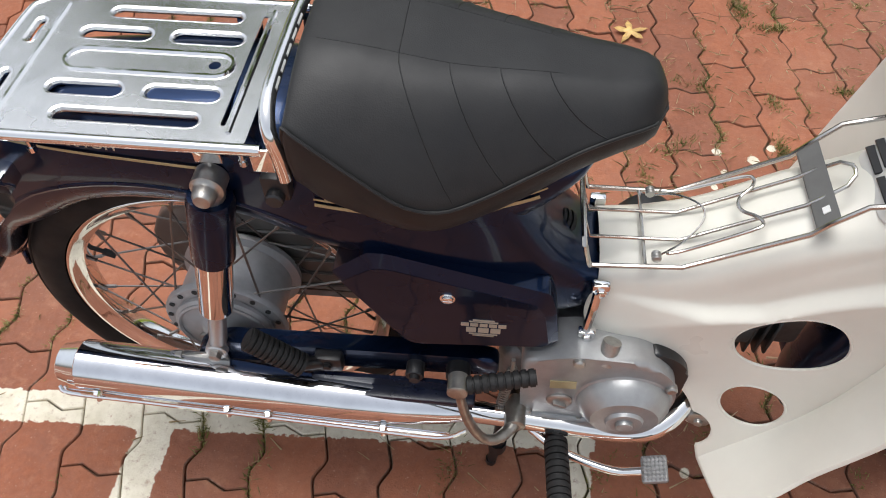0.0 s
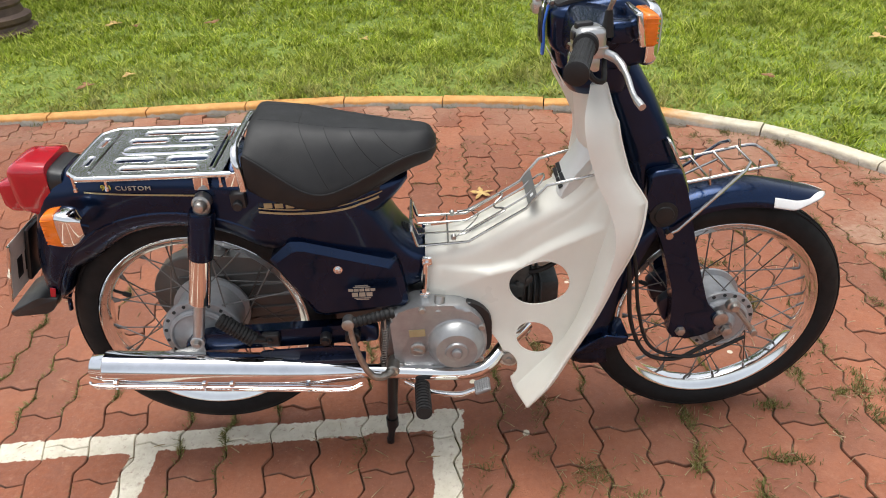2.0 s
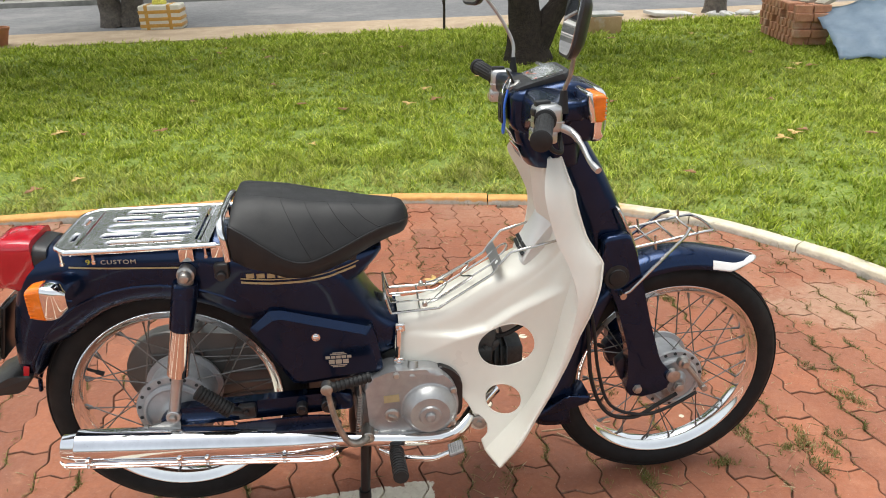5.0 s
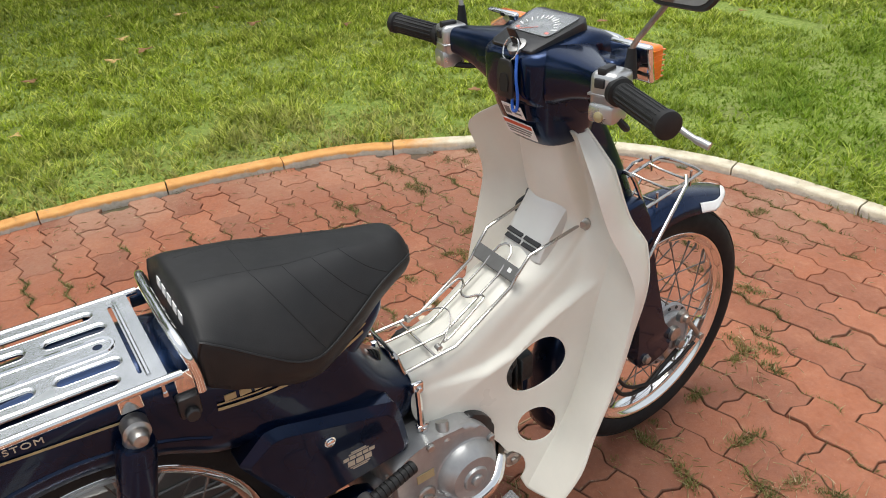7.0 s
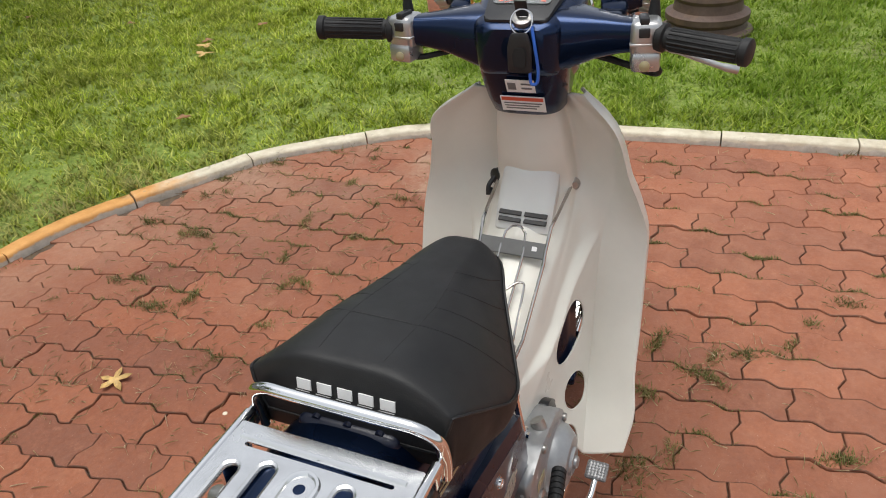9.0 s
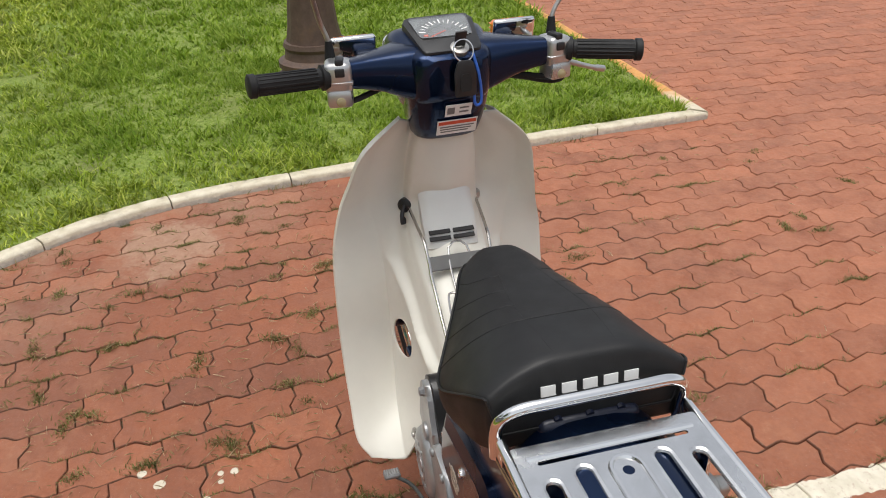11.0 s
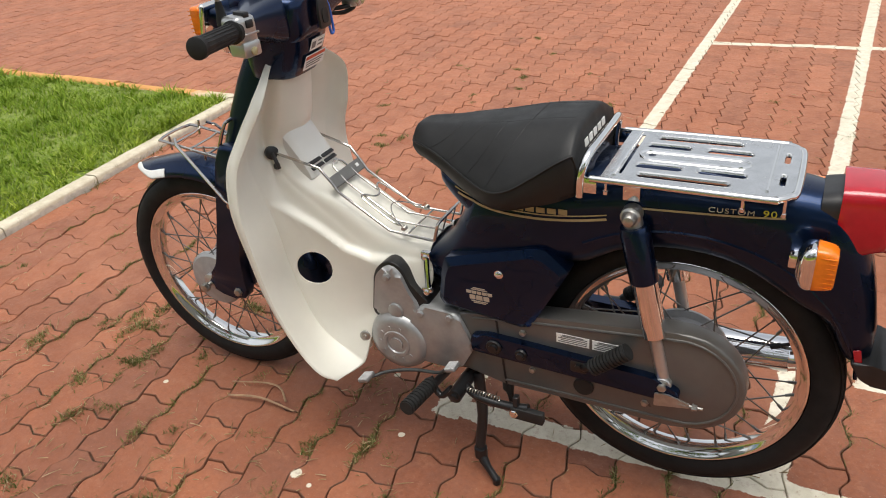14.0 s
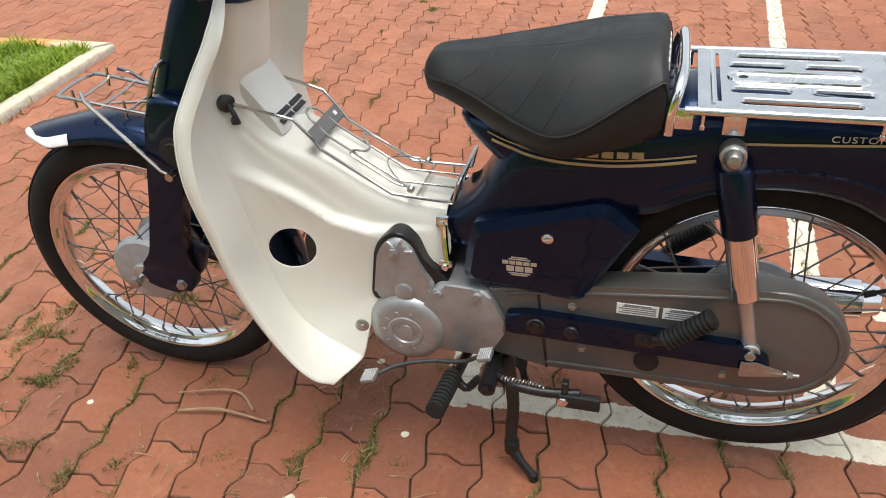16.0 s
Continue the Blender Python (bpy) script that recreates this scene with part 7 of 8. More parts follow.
# ---- far side: verge, road, pavement, building
bm = bmesh.new()
slab(bm, [(-40, 8.24), (40, 8.24), (40, 9.45), (-40, 9.45)], -0.02, 0.035, "z")
solo("verge", bm, SAND, "bare sandy verge between lawn and road", "verge", "", "structure", False)
bm = bmesh.new()
slab(bm, [(-60, 9.45), (60, 9.45), (60, 13.60), (-60, 13.60)], -0.03, 0.008, "z")
solo("road", bm, ASPHALT, "grey asphalt street", "road", "", "structure", False)
bm = bmesh.new()
slab(bm, [(-60, 13.60), (60, 13.60), (60, 30), (-60, 30)], -0.03, 0.10, "z")
solo("pavement", bm, DIRTY, "dirty grey pavement across the street", "pavement", "", "structure", False)

# ---- across the street
bm = bmesh.new()
slab(bm, [(-60, 11.55), (-0.9, 11.55), (-0.9, 11.75), (-60, 11.75)], 0.02, 0.16, "z", 0.01)
solo("far_kerb", bm, DARKKERB, "dark stone kerb across the street", "kerb", "", "structure")
terrace = thing("terrace", "low stone-clad terrace in front of a building", "terrace", (-0.5, 13, 0))
bm = bmesh.new()
slab(bm, [(-3.1, 11.95), (1.9, 11.95), (3.2, 13.4), (3.2, 15.5), (-3.1, 15.5)], 0.09, 0.31, "z", 0.008)
part("plinth", bm, STONE, terrace, "irregular grey stone cladding")
for k in range(11):
    bm = bmesh.new()
    x = -3.15 + 0.47 * k
    slab(bm, [(x, 11.88), (x + 0.462, 11.88), (x + 0.462, 13.4), (x, 13.4)], 0.312, 0.352, "z", 0.006)
    part("coping", bm, CONCRETE, terrace)
bm = bmesh.new()
slab(bm, [(-3.2, 11.62), (2.1, 11.62), (2.1, 11.95), (-3.2, 11.95)], 0.09, 0.15, "z", 0.01)
part("step", bm, CONCRETE, terrace)
SLATE = simple("slate_paint", (0.06, 0.065, 0.075), 0.5, 0.0, 0.15, 6)
for x0 in (-2.5, -0.62):
    bm = bmesh.new()
    box(bm, (x0 + 0.92, 13.9, 0.72), (1.84, 0.5, 0.70), None, 0.02)
    solo("planter_trough", bm, SLATE, "dark slate planter trough on the terrace", "planter", "planters on the terrace")
ramp = thing("paved_ramp", "pale paved ramp of square slabs", "ramp", (3.8, 13, 0))
for i in range(4):
    for j in range(4):
        bm = bmesh.new()
        x, y = 2.25 + 0.62 * i, 11.75 + 0.62 * j
        slab(bm, [(x, y), (x + 0.61, y), (x + 0.61, y + 0.61), (x, y + 0.61)], 0.10, 0.122 + 0.03 * j, "z", 0.004)
        part("slab", bm, CONCRETE, ramp)
build = thing("shop_building", "grey rendered shop front with a green shutter", "building", (4, 17, 0))
bm = bmesh.new()
slab(bm, [(-20, 16.0), (9.6, 16.0), (9.6, 17.0), (-20, 17.0)], 0.1, 6.0, "z")
part("wall", bm, WALLGREY, build)
bm = bmesh.new()
slab(bm, [(9.6, 15.9), (10.2, 15.9), (10.2, 17.0), (9.6, 17.0)], 0.1, 6.0, "z", 0.02)
part("post", bm, REDPAINT, build, "red-brown painted post")
bm = bmesh.new()
for k in range(24):
    box(bm, (13.2, 16.3, 0.16 + 0.11 * k), (6.0, 0.06, 0.10), None, 0.03)
part("shutter", bm, SHUTTER, build, "green slatted roller shutter")
bm = bmesh.new()
slab(bm, [(10.2, 16.4), (18, 16.4), (18, 17.0), (10.2, 17.0)], 0.1, 6.0, "z")
part("wall", bm, WALLGREY, build)
bm = bmesh.new()
slab(bm, [(-20.4, 15.6), (18.4, 15.6), (18.4, 22), (-20.4, 22)], 6.0, 6.25, "z")
part("roof", bm, CONCRETE, build)

# rubble and branches before the wall
bm = bmesh.new()
for k in range(26):
    x, y = random.uniform(5.2, 9.0), random.uniform(12.6, 14.2)
    box(bm, None, (random.uniform(0.08, 0.35), random.uniform(0.08, 0.25), random.uniform(0.04, 0.12)), Matrix.Translation((x, y, 0.13)) @ Euler((random.uniform(-0.3, 0.3), random.uniform(-0.3, 0.3), random.uniform(0, 3))).to_matrix().to_4x4(), 0.01)
tagged(solo("rubble", bm, CLAY, "scattered broken bricks across the street", "rubble"), kind="stuff")
heap = thing("cut_branches", "heap of cut dry branches before a wall", "branches", (6.6, 13.3, 0.1))
for k in range(7):
    bm = bmesh.new()
    x = random.uniform(5.6, 7.6)
    pipe(bm, [(x, 13.2 + 0.1 * k, 0.13), (x + 0.9, 13.3 + 0.1 * k, 0.28), (x + 1.9, 13.1 + 0.1 * k, 0.34 + 0.03 * k)], [0.05, 0.04, 0.02], 7, False, 4)
    part("branch", bm, BARKGREY, heap)
for ob in scene.objects:      # the far side of the street
    if ob.parent is None and ob.name in ("far_kerb", "terrace", "planter_trough", "planter_trough.001", "paved_ramp", "shop_building", "rubble", "cut_branches"):
        ob.location += Vector((0.0, 3.75, 0.0))

bm = bmesh.new()
for k in range(14):
    a, r = random.uniform(0, 6.28), random.uniform(0.1, 0.55)
    box(bm, None, (random.uniform(0.08, 0.3), random.uniform(0.06, 0.2), random.uniform(0.03, 0.07)), Matrix.Translation((6.15 + r * math.cos(a), 9.85 + 0.25 * r * math.sin(a) - 0.15, 0.055)) @ Euler((random.uniform(-0.25, 0.25), random.uniform(-0.25, 0.25), a)).to_matrix().to_4x4(), 0.008)
tagged(solo("broken_concrete", bm, CONCRETE, "broken concrete lumps round a pole's foot", "rubble"), kind="stuff")
bm = bmesh.new()
box(bm, None, (0.75, 0.35, 0.05), Matrix.Translation((5.3, 9.85, 0.07)) @ Euler((0.05, 0.08, 0.2)).to_matrix().to_4x4(), 0.008)
solo("concrete_slab", bm, CONCRETE, "loose concrete slab lying on the verge", "slab")
bm = bmesh.new()
turned(bm, (6.16, 10.1, 0.01), (0.01, 0, 1), [(0, 0.22), (0.10, 0.18), (0.35, 0.155), (1.0, 0.145), (6.5, 0.11)], 18)
solo("street_pole", bm, BARKGREY, "weathered grey pole with flaking bark at its foot", "pole")

# ---- trees
def tree(name, label, limbs, crown, mat=BARK, leaves=2600, spread=(1.6, 1.6, 0.9), leaf_size=0.085):
    """limbs: lists of (x, y, z, r); crown: middles of the leaf clumps."""
    t = thing(name, label, "tree", (limbs[0][0][0], limbs[0][0][1], 0.05))
    bm = bmesh.new()
    for limb in limbs:
        pts = spline([p[:3] for p in limb], 7)
        rad = [r.x for r in spline([(p[3], 0, 0) for p in limb], 7)]
        rad = [r * (1 + 0.05 * math.sin(5.0 * p.z + 1.3)) for i, (r, p) in enumerate(zip(rad, pts))]
        pipe(bm, pts, rad, 16)
    bmesh.ops.subdivide_edges(bm, edges=bm.edges[:], cuts=1)
    for v in bm.verts:
        v.co += Vector(noise.noise_vector(v.co * 6)) * 0.022
    part("trunk", bm, mat, t, "rough bark trunk and limbs", angle=80)
    vs, fs = [], []
    for k in range(leaves):
        c = Vector(random.choice(crown))
        p = c + Vector((random.gauss(0, 0.42) * spread[0], random.gauss(0, 0.42) * spread[1], random.gauss(0, 0.42) * spread[2]))
        m = Euler((random.uniform(-0.9, 0.9), random.uniform(-0.9, 0.9), random.uniform(0, 6.28))).to_matrix()
        s = leaf_size * random.uniform(0.6, 1.3)
        b = len(vs)
        for q in ((-1, 0, 0), (-0.2, 0.42, 0.08), (0.9, 0, -0.1), (-0.2, -0.42, 0.08)):
            vs.append(p + m @ (Vector(q) * s))
        fs += [(b, b + 1, b + 2), (b, b + 2, b + 3)]
    me = bpy.data.meshes.new("crown")
    me.from_pydata(vs, [], fs)
    me.materials.append(LEAF)
    o = new("crown", me)
    o.parent = t
    o.location = -Vector(t.location)
    return t


tree("forked_tree", "dark-barked tree forking low above the grass", [
    [(2.235, 6.280, 0, 0.265), (2.215, 6.280, 0.220, 0.201), (2.175, 6.300, 0.600, 0.178), (2.075, 6.330, 1.100, 0.161), (2.015, 6.380, 1.900, 0.138), (1.965, 6.530, 3.000, 0.069)],
    [(2.265, 6.280, 0.100, 0.172), (2.435, 6.250, 0.420, 0.121), (2.715, 6.230, 0.850, 0.109), (3.165, 6.280, 1.250, 0.0978), (3.715, 6.430, 1.800, 0.0805), (4.115, 6.630, 2.800, 0.046)]],
    [(1.815, 6.530, 3.500), (2.615, 6.330, 3.900), (3.915, 6.730, 3.400), (1.215, 6.930, 3.500), (3.415, 7.330, 3.900)], leaves=2600, spread=(2.0, 2.0, 1.1), leaf_size=0.12)
tree("leaning_tree", "dark-barked leaning tree with low leafy shoots", [
    [(-3.300, 6.300, 0, 0.225), (-3.260, 6.300, 0.300, 0.180), (-3.130, 6.330, 0.750, 0.168), (-3.000, 6.350, 1.200, 0.150), (-3.000, 6.450, 2.000, 0.120), (-2.900, 6.550, 3.200, 0.06)],
    [(-3.250, 6.350, 0.600, 0.05), (-3.480, 6.450, 0.800, 0.03), (-3.650, 6.550, 0.950, 0.014)]],
    [(-2.900, 6.650, 3.900), (-3.900, 6.450, 3.700), (-1.900, 7.050, 4.200), (-5.0, 6.850, 3.900), (-1.2, 6.8, 4.4), (-3.2, 6.6, 5.3), (-4.6, 6.9, 5.3), (-2.0, 7.2, 5.8), (-3.3, 7.0, 6.6)], leaves=3800, spread=(2.3, 2.0, 1.3), leaf_size=0.15)
bm = bmesh.new()
vs, fs = [], []
for k in range(260):
    c = random.choice(((-3.55, 6.5, 0.92), (-2.92, 6.35, 0.90), (-3.65, 6.55, 0.75)))
    p = Vector(c) + Vector((random.gauss(0, 0.10), random.gauss(0, 0.10), random.gauss(0, 0.09)))
    m = Euler((random.uniform(-1, 1), random.uniform(-1, 1), random.uniform(0, 6.28))).to_matrix()
    b = len(vs)
    for q in ((-1, 0, 0), (-0.2, 0.42, 0.08), (0.9, 0, -0.1), (-0.2, -0.42, 0.08)):
        vs.append(p + m @ (Vector(q) * random.uniform(0.025, 0.05)))
    fs += [(b, b + 1, b + 2), (b, b + 2, b + 3)]
sh = raw("shoots", vs, fs, LEAF)
sh.parent = bpy.data.objects["leaning_tree"]
sh.location = -Vector(sh.parent.location)
tagged(sh, "small leafy shoots", "", "", "stuff")
tree("street_tree", "thick grey street tree with two stems", [
    [(-3.170, 10.670, 0, 0.238), (-3.210, 10.670, 0.250, 0.170), (-3.290, 10.670, 0.800, 0.145), (-3.400, 10.670, 1.800, 0.119), (-3.550, 10.770, 3.200, 0.0595)],
    [(-2.930, 10.670, 0, 0.221), (-2.890, 10.670, 0.250, 0.162), (-2.810, 10.670, 0.800, 0.153), (-2.700, 10.670, 1.800, 0.119), (-2.550, 10.770, 3.200, 0.0595)]],
    [(-3.450, 10.770, 3.800), (-2.550, 10.870, 3.900), (-2.950, 11.570, 4.200)], BARKGREY)
bm = bmesh.new()
pipe(bm, [(1.620, 8.870, 0.03), (1.630, 8.870, 0.600), (1.600, 8.880, 1.500), (1.650, 8.880, 2.400)], [0.018, 0.016, 0.012, 0.006], 8, False, 4)
pipe(bm, [(1.620, 8.850, 0.350), (1.560, 8.840, 0.620), (1.530, 8.830, 0.800)], 0.007, 6, False, 3)
pipe(bm, [(1.640, 8.850, 0.450), (1.670, 8.850, 0.750)], 0.006, 6)
solo("sapling", bm, BARK, "thin bare sapling tied with string", "sapling")

# ---- things on the verge and lawn
foam = thing("foam_box", "white foam box bound with brown packing tape", "box", (-2.33, 10.05, 0.03))
bm = bmesh.new()
box(bm, (-2.33, 10.05, 0.20), (0.58, 0.40, 0.34), None, 0.02, 3)
part("box", bm, FOAM, foam)
for z in (0.12, 0.21, 0.31):
    bm = bmesh.new()
    box(bm, (-2.33, 10.05, z - 0.03), (0.588, 0.408, 0.048), None, 0.004)
    part("tape", bm, TAPE, foam)
for x in (-2.51, -2.19):
    bm = bmesh.new()
    box(bm, (x, 10.05, 0.202), (0.050, 0.410, 0.346), None, 0.004)
    part("tape", bm, TAPE, foam)
bm = bmesh.new()
bmesh.ops.create_icosphere(bm, subdivisions=3, radius=0.09, matrix=Matrix.Translation((-2.35, 10.05, 0.40)) @ Matrix.Diagonal((1.1, 0.9, 0.75, 1)))
for v in bm.verts:
    v.co += Vector(noise.noise_vector(v.co * 17)) * 0.028
solo("plastic_bag", bm, BAG, "crumpled yellow plastic bag on the foam box", "bag")
bm = bmesh.new()
bmesh.ops.create_icosphere(bm, subdivisions=3, radius=0.14, matrix=Matrix.Translation((-3.05, 10.45, 0.62)) @ Matrix.Diagonal((0.9, 0.7, 1.0, 1)))
for v in bm.verts:
    v.co += Vector(noise.noise_vector(v.co * 12)) * 0.05
solo("rubbish_bag", bm, PLASTIC, "black rubbish bag wedged between two stems", "bag")
bm = bmesh.new()
turned(bm, (-4.15, 9.3, 0.033), (0, 0, 1), [(0, 0.13), (0.02, 0.14), (0.20, 0.19), (0.22, 0.21), (0.25, 0.21), (0.25, 0.185), (0.06, 0.13)], 28, False)
solo("flower_pot", bm, TERRA, "terracotta flower pot by a tree", "pot")
bm = bmesh.new()
box(bm, (3.70, 8.35, 0.125), (0.46, 0.34, 0.22), None, 0.012)
solo("concrete_box", bm, mottled("stained_box", (0.42, 0.25, 0.12), (0.55, 0.38, 0.22), 5, c=(0.6, 0.58, 0.54), cs=3), "stained square box at the lawn's edge", "box")
bm = bmesh.new()
box(bm, None, (0.44, 0.32, 0.035), Matrix.Translation((3.73, 8.36, 0.258)) @ Euler((0.04, 0.03, 0.1)).to_matrix().to_4x4(), 0.01)
solo("box_lid", bm, CONCRETE, "loose grey lid lying on the box", "lid")

pallet = thing("brick_stack", "low stack of hollow clay bricks", "bricks", (5.6, 7.1, 0.05))
src = bmesh.new()
box(src, (0, 0, 0), (0.19, 0.085, 0.085), None, 0.006, 1)
brick_me = finish("brick", src, CLAY)
for r in range(5):
    for k in range(10):
        for w in range(2):
            if (k * 3 + r * 7 + w) % 13 == 0:
                continue
            o = new("brick", brick_me)
            o.parent = pallet
            ang = -1.743
            d = Vector((math.cos(ang), math.sin(ang), 0))
            e = Vector((-d.y, d.x, 0))
            p = Vector((5.70, 7.64, 0.10)) + d * (0.092 * k * 1.35 + (0.04 if r % 2 else 0)) + e * (0.20 * w) + Vector((0, 0, 0.088 * r))
            o.location = p - Vector(pallet.location)
            o.rotation_euler = (random.uniform(-0.02, 0.02), random.uniform(-0.02, 0.02), ang + 1.57 + random.uniform(-0.06, 0.06))
planks = thing("plank_pile", "weathered grey planks leaning on a brick stack", "planks", (6.2, 6.6, 0.3))
for k in range(4):
    bm = bmesh.new()
    m = Matrix.Translation((6.10 + 0.05 * k, 7.35 - 0.24 * k, 0.70)) @ Euler((0, radians(-25), radians(6))).to_matrix().to_4x4()
    box(bm, None, (1.15, 0.17, 0.05), m, 0.006)
    part("plank", bm, PLANKWOOD, planks)
bm = bmesh.new()
N = 26
gr = [[None] * (N + 1) for _ in range(N + 1)]
for i in range(N + 1):
    for j in range(N + 1):
        u, v = i / N, j / N
        x = 5.42 + 1.5 * u + 0.25 * v
        y = 5.55 + 1.0 * v - 0.2 * u
        z = 0.07 + 0.62 * v ** 0.7 * (0.55 + 0.45 * u) + 0.05 * noise.noise((x * 3.5, y * 3.5, 0)) + 0.03 * noise.noise((x * 9, y * 9, 3))
        gr[i][j] = bm.verts.new((x, y, max(0.06, z)))
for i in range(N):
    for j in range(N):
        bm.faces.new((gr[i][j], gr[i + 1][j], gr[i + 1][j + 1], gr[i][j + 1]))
tarp = solo("tarpaulin", bm, TARP, "blue-grey tarpaulin thrown over a heap", "tarpaulin", angle=70)
sm = tarp.modifiers.new("thickness", "SOLIDIFY")
sm.thickness = 0.004


def lamp_post(x, y):
    t = thing("lamp_post", "brown cast iron lamp post with a moulded base on the lawn", "lamp post", (x, y, 0.02), "lamp posts")
    bm = bmesh.new()
    turned(bm, (x, y, 0.012), (0, 0, 1), [(0, 0.245), (0.035, 0.245), (0.05, 0.215), (0.075, 0.205), (0.095, 0.222), (0.125, 0.222), (0.145, 0.185), (0.19, 0.175), (0.21, 0.185), (0.235, 0.178)], 40)
    part("base", bm, IRON, t)
    bm = bmesh.new()
    rings = []
    for h, r in ((0.23, 0.160), (0.32, 0.143), (0.50, 0.124), (0.64, 0.112)):
        rings.append([bm.verts.new((x + (r * (1 + 0.025 * math.cos(k * 6.28318 / 4.0))) * math.cos(6.28318531 * k / 48), y + (r * (1 + 0.025 * math.cos(k * 6.28318 / 4.0))) * math.sin(6.28318531 * k / 48), 0.012 + h)) for k in range(48)])
    ring_faces(bm, rings)
    part("fluted_bell", bm, IRON, t)
    bm = bmesh.new()
    turned(bm, (x, y, 0.012), (0, 0, 1), [(0.63, 0.118), (0.645, 0.138), (0.67, 0.142), (0.69, 0.128), (0.72, 0.132), (0.74, 0.112), (0.80, 0.098), (0.96, 0.082), (0.98, 0.098), (1.01, 0.100), (1.03, 0.085), (1.10, 0.065), (3.2, 0.045)], 40)
    part("shaft", bm, IRON, t)


lamp_post(-2.485, 3.802)
lamp_post(4.016, 0.027)

# ---------------------------------------------------------------- grass
def inside_poly(px, py, poly):
    c = np.zeros(len(px), bool)
    n = len(poly)
    for i in range(n):
        x0, y0, x1, y1 = poly[i].x, poly[i].y, poly[(i + 1) % n].x, poly[(i + 1) % n].y
        if y0 == y1:
            continue
        hit = ((y0 > py) != (y1 > py)) & (px < (x1 - x0) * (py - y0) / (y1 - y0) + x0)
        c ^= hit
    return c


def blades(name, P, height, width, lean, mat, rng):
    """One mesh of bent blades: P their feet, each blade five corners."""
    n = len(P)
    a = rng.uniform(0, 6.2832, n)
    face = np.stack([np.cos(a), np.sin(a), np.zeros(n)], 1)
    b = a + 1.5708 + rng.normal(0, 0.5, n)
    tip = np.stack([np.cos(b), np.sin(b), np.zeros(n)], 1) * (lean * rng.uniform(0.2, 1.2, n))[:, None] * height[:, None]
    up = np.array([0, 0, 1.0])
    w = face * width[:, None] * 0.5
    mid = P + up * (height * 0.55)[:, None] + tip * 0.35
    end = P + up * height[:, None] + tip
    V = np.stack([P - w, P + w, mid + w * 0.8, mid - w * 0.8, end], 1).reshape(-1, 3)
    k = np.arange(n) * 5
    loops = np.stack([k, k + 1, k + 2, k + 3, k + 3, k + 2, k + 4], 1).ravel()
    starts = np.stack([np.arange(n) * 7, np.arange(n) * 7 + 4], 1).ravel()
    me = bpy.data.meshes.new(name)
    me.vertices.add(len(V))
    me.vertices.foreach_set("co", V.ravel())
    me.loops.add(len(loops))
    me.loops.foreach_set("vertex_index", loops.astype(np.int32))
    me.polygons.add(len(starts))
    me.polygons.foreach_set("loop_start", starts.astype(np.int32))
    me.update(calc_edges=True)
    me.materials.append(mat)
    return new(name, me)


rng = np.random.default_rng(4)


def patchy(x, y, size):
    """Smooth random values over the ground, 0 to 1, in patches of the given size."""
    g = rng.uniform(0, 1, (256, 256))
    u, v = x / size + 97.0, y / size + 61.0
    i, j = np.floor(u).astype(int), np.floor(v).astype(int)
    f, h = u - i, v - j
    f, h = f * f * (3 - 2 * f), h * h * (3 - 2 * h)
    i, j = i % 255, j % 255
    return (g[i, j] * (1 - f) + g[i + 1, j] * f) * (1 - h) + (g[i, j + 1] * (1 - f) + g[i + 1, j + 1] * f) * h


poly = lawn_edge + [Vector((16, 8.29, 0)), Vector((-12, 8.29, 0))]
feet, hs, ws = [], [], []
for x0, x1, y0, y1, dens in ((-2.6, 4.4, 1.7, 3.6, 7200), (1.5, 4.6, -2.2, 1.7, 7000), (-4.6, 6.6, 3.6, 6.0, 4600), (-6.6, 8.4, 6.0, 8.29, 2600), (4.6, 7.6, -2.4, 3.6, 3000), (-5.0, -2.6, 1.7, 3.6, 3600)):
    n = int((x1 - x0) * (y1 - y0) * dens)
    px, py = rng.uniform(x0, x1, n), rng.uniform(y0, y1, n)
    keep = inside_poly(px, py, poly)
    px, py = px[keep], py[keep]
    fine, mid, wide = patchy(px, py, 0.055), patchy(px, py, 0.19), patchy(px, py, 0.9)
    turf_fac = np.clip(0.75 * fine + 0.60 * mid + 0.30 * wide - 0.32, 0.04, 1.1)
    ok = rng.uniform(0, 1, len(px)) < 0.18 + 0.95 * turf_fac
    px, py, turf_fac = px[ok], py[ok], turf_fac[ok]
    far = 1.1 if dens > 5000 else (1.5 if dens > 3500 else 2.0)
    feet.append(np.stack([px, py, np.full(len(px), 0.016)], 1))
    hs.append((0.010 + 0.046 * turf_fac ** 1.35 * rng.uniform(0.4, 1.5, len(px))) * (0.72 + 0.36 * far))
    ws.append(rng.uniform(0.004, 0.0105, len(px)) * far)
P, Hh = np.concatenate(feet), np.concatenate(hs)
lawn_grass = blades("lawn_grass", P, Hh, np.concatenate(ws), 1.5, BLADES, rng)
tagged(lawn_grass, "short bright green lawn grass, patchy and uneven", "grass", "", "stuff")

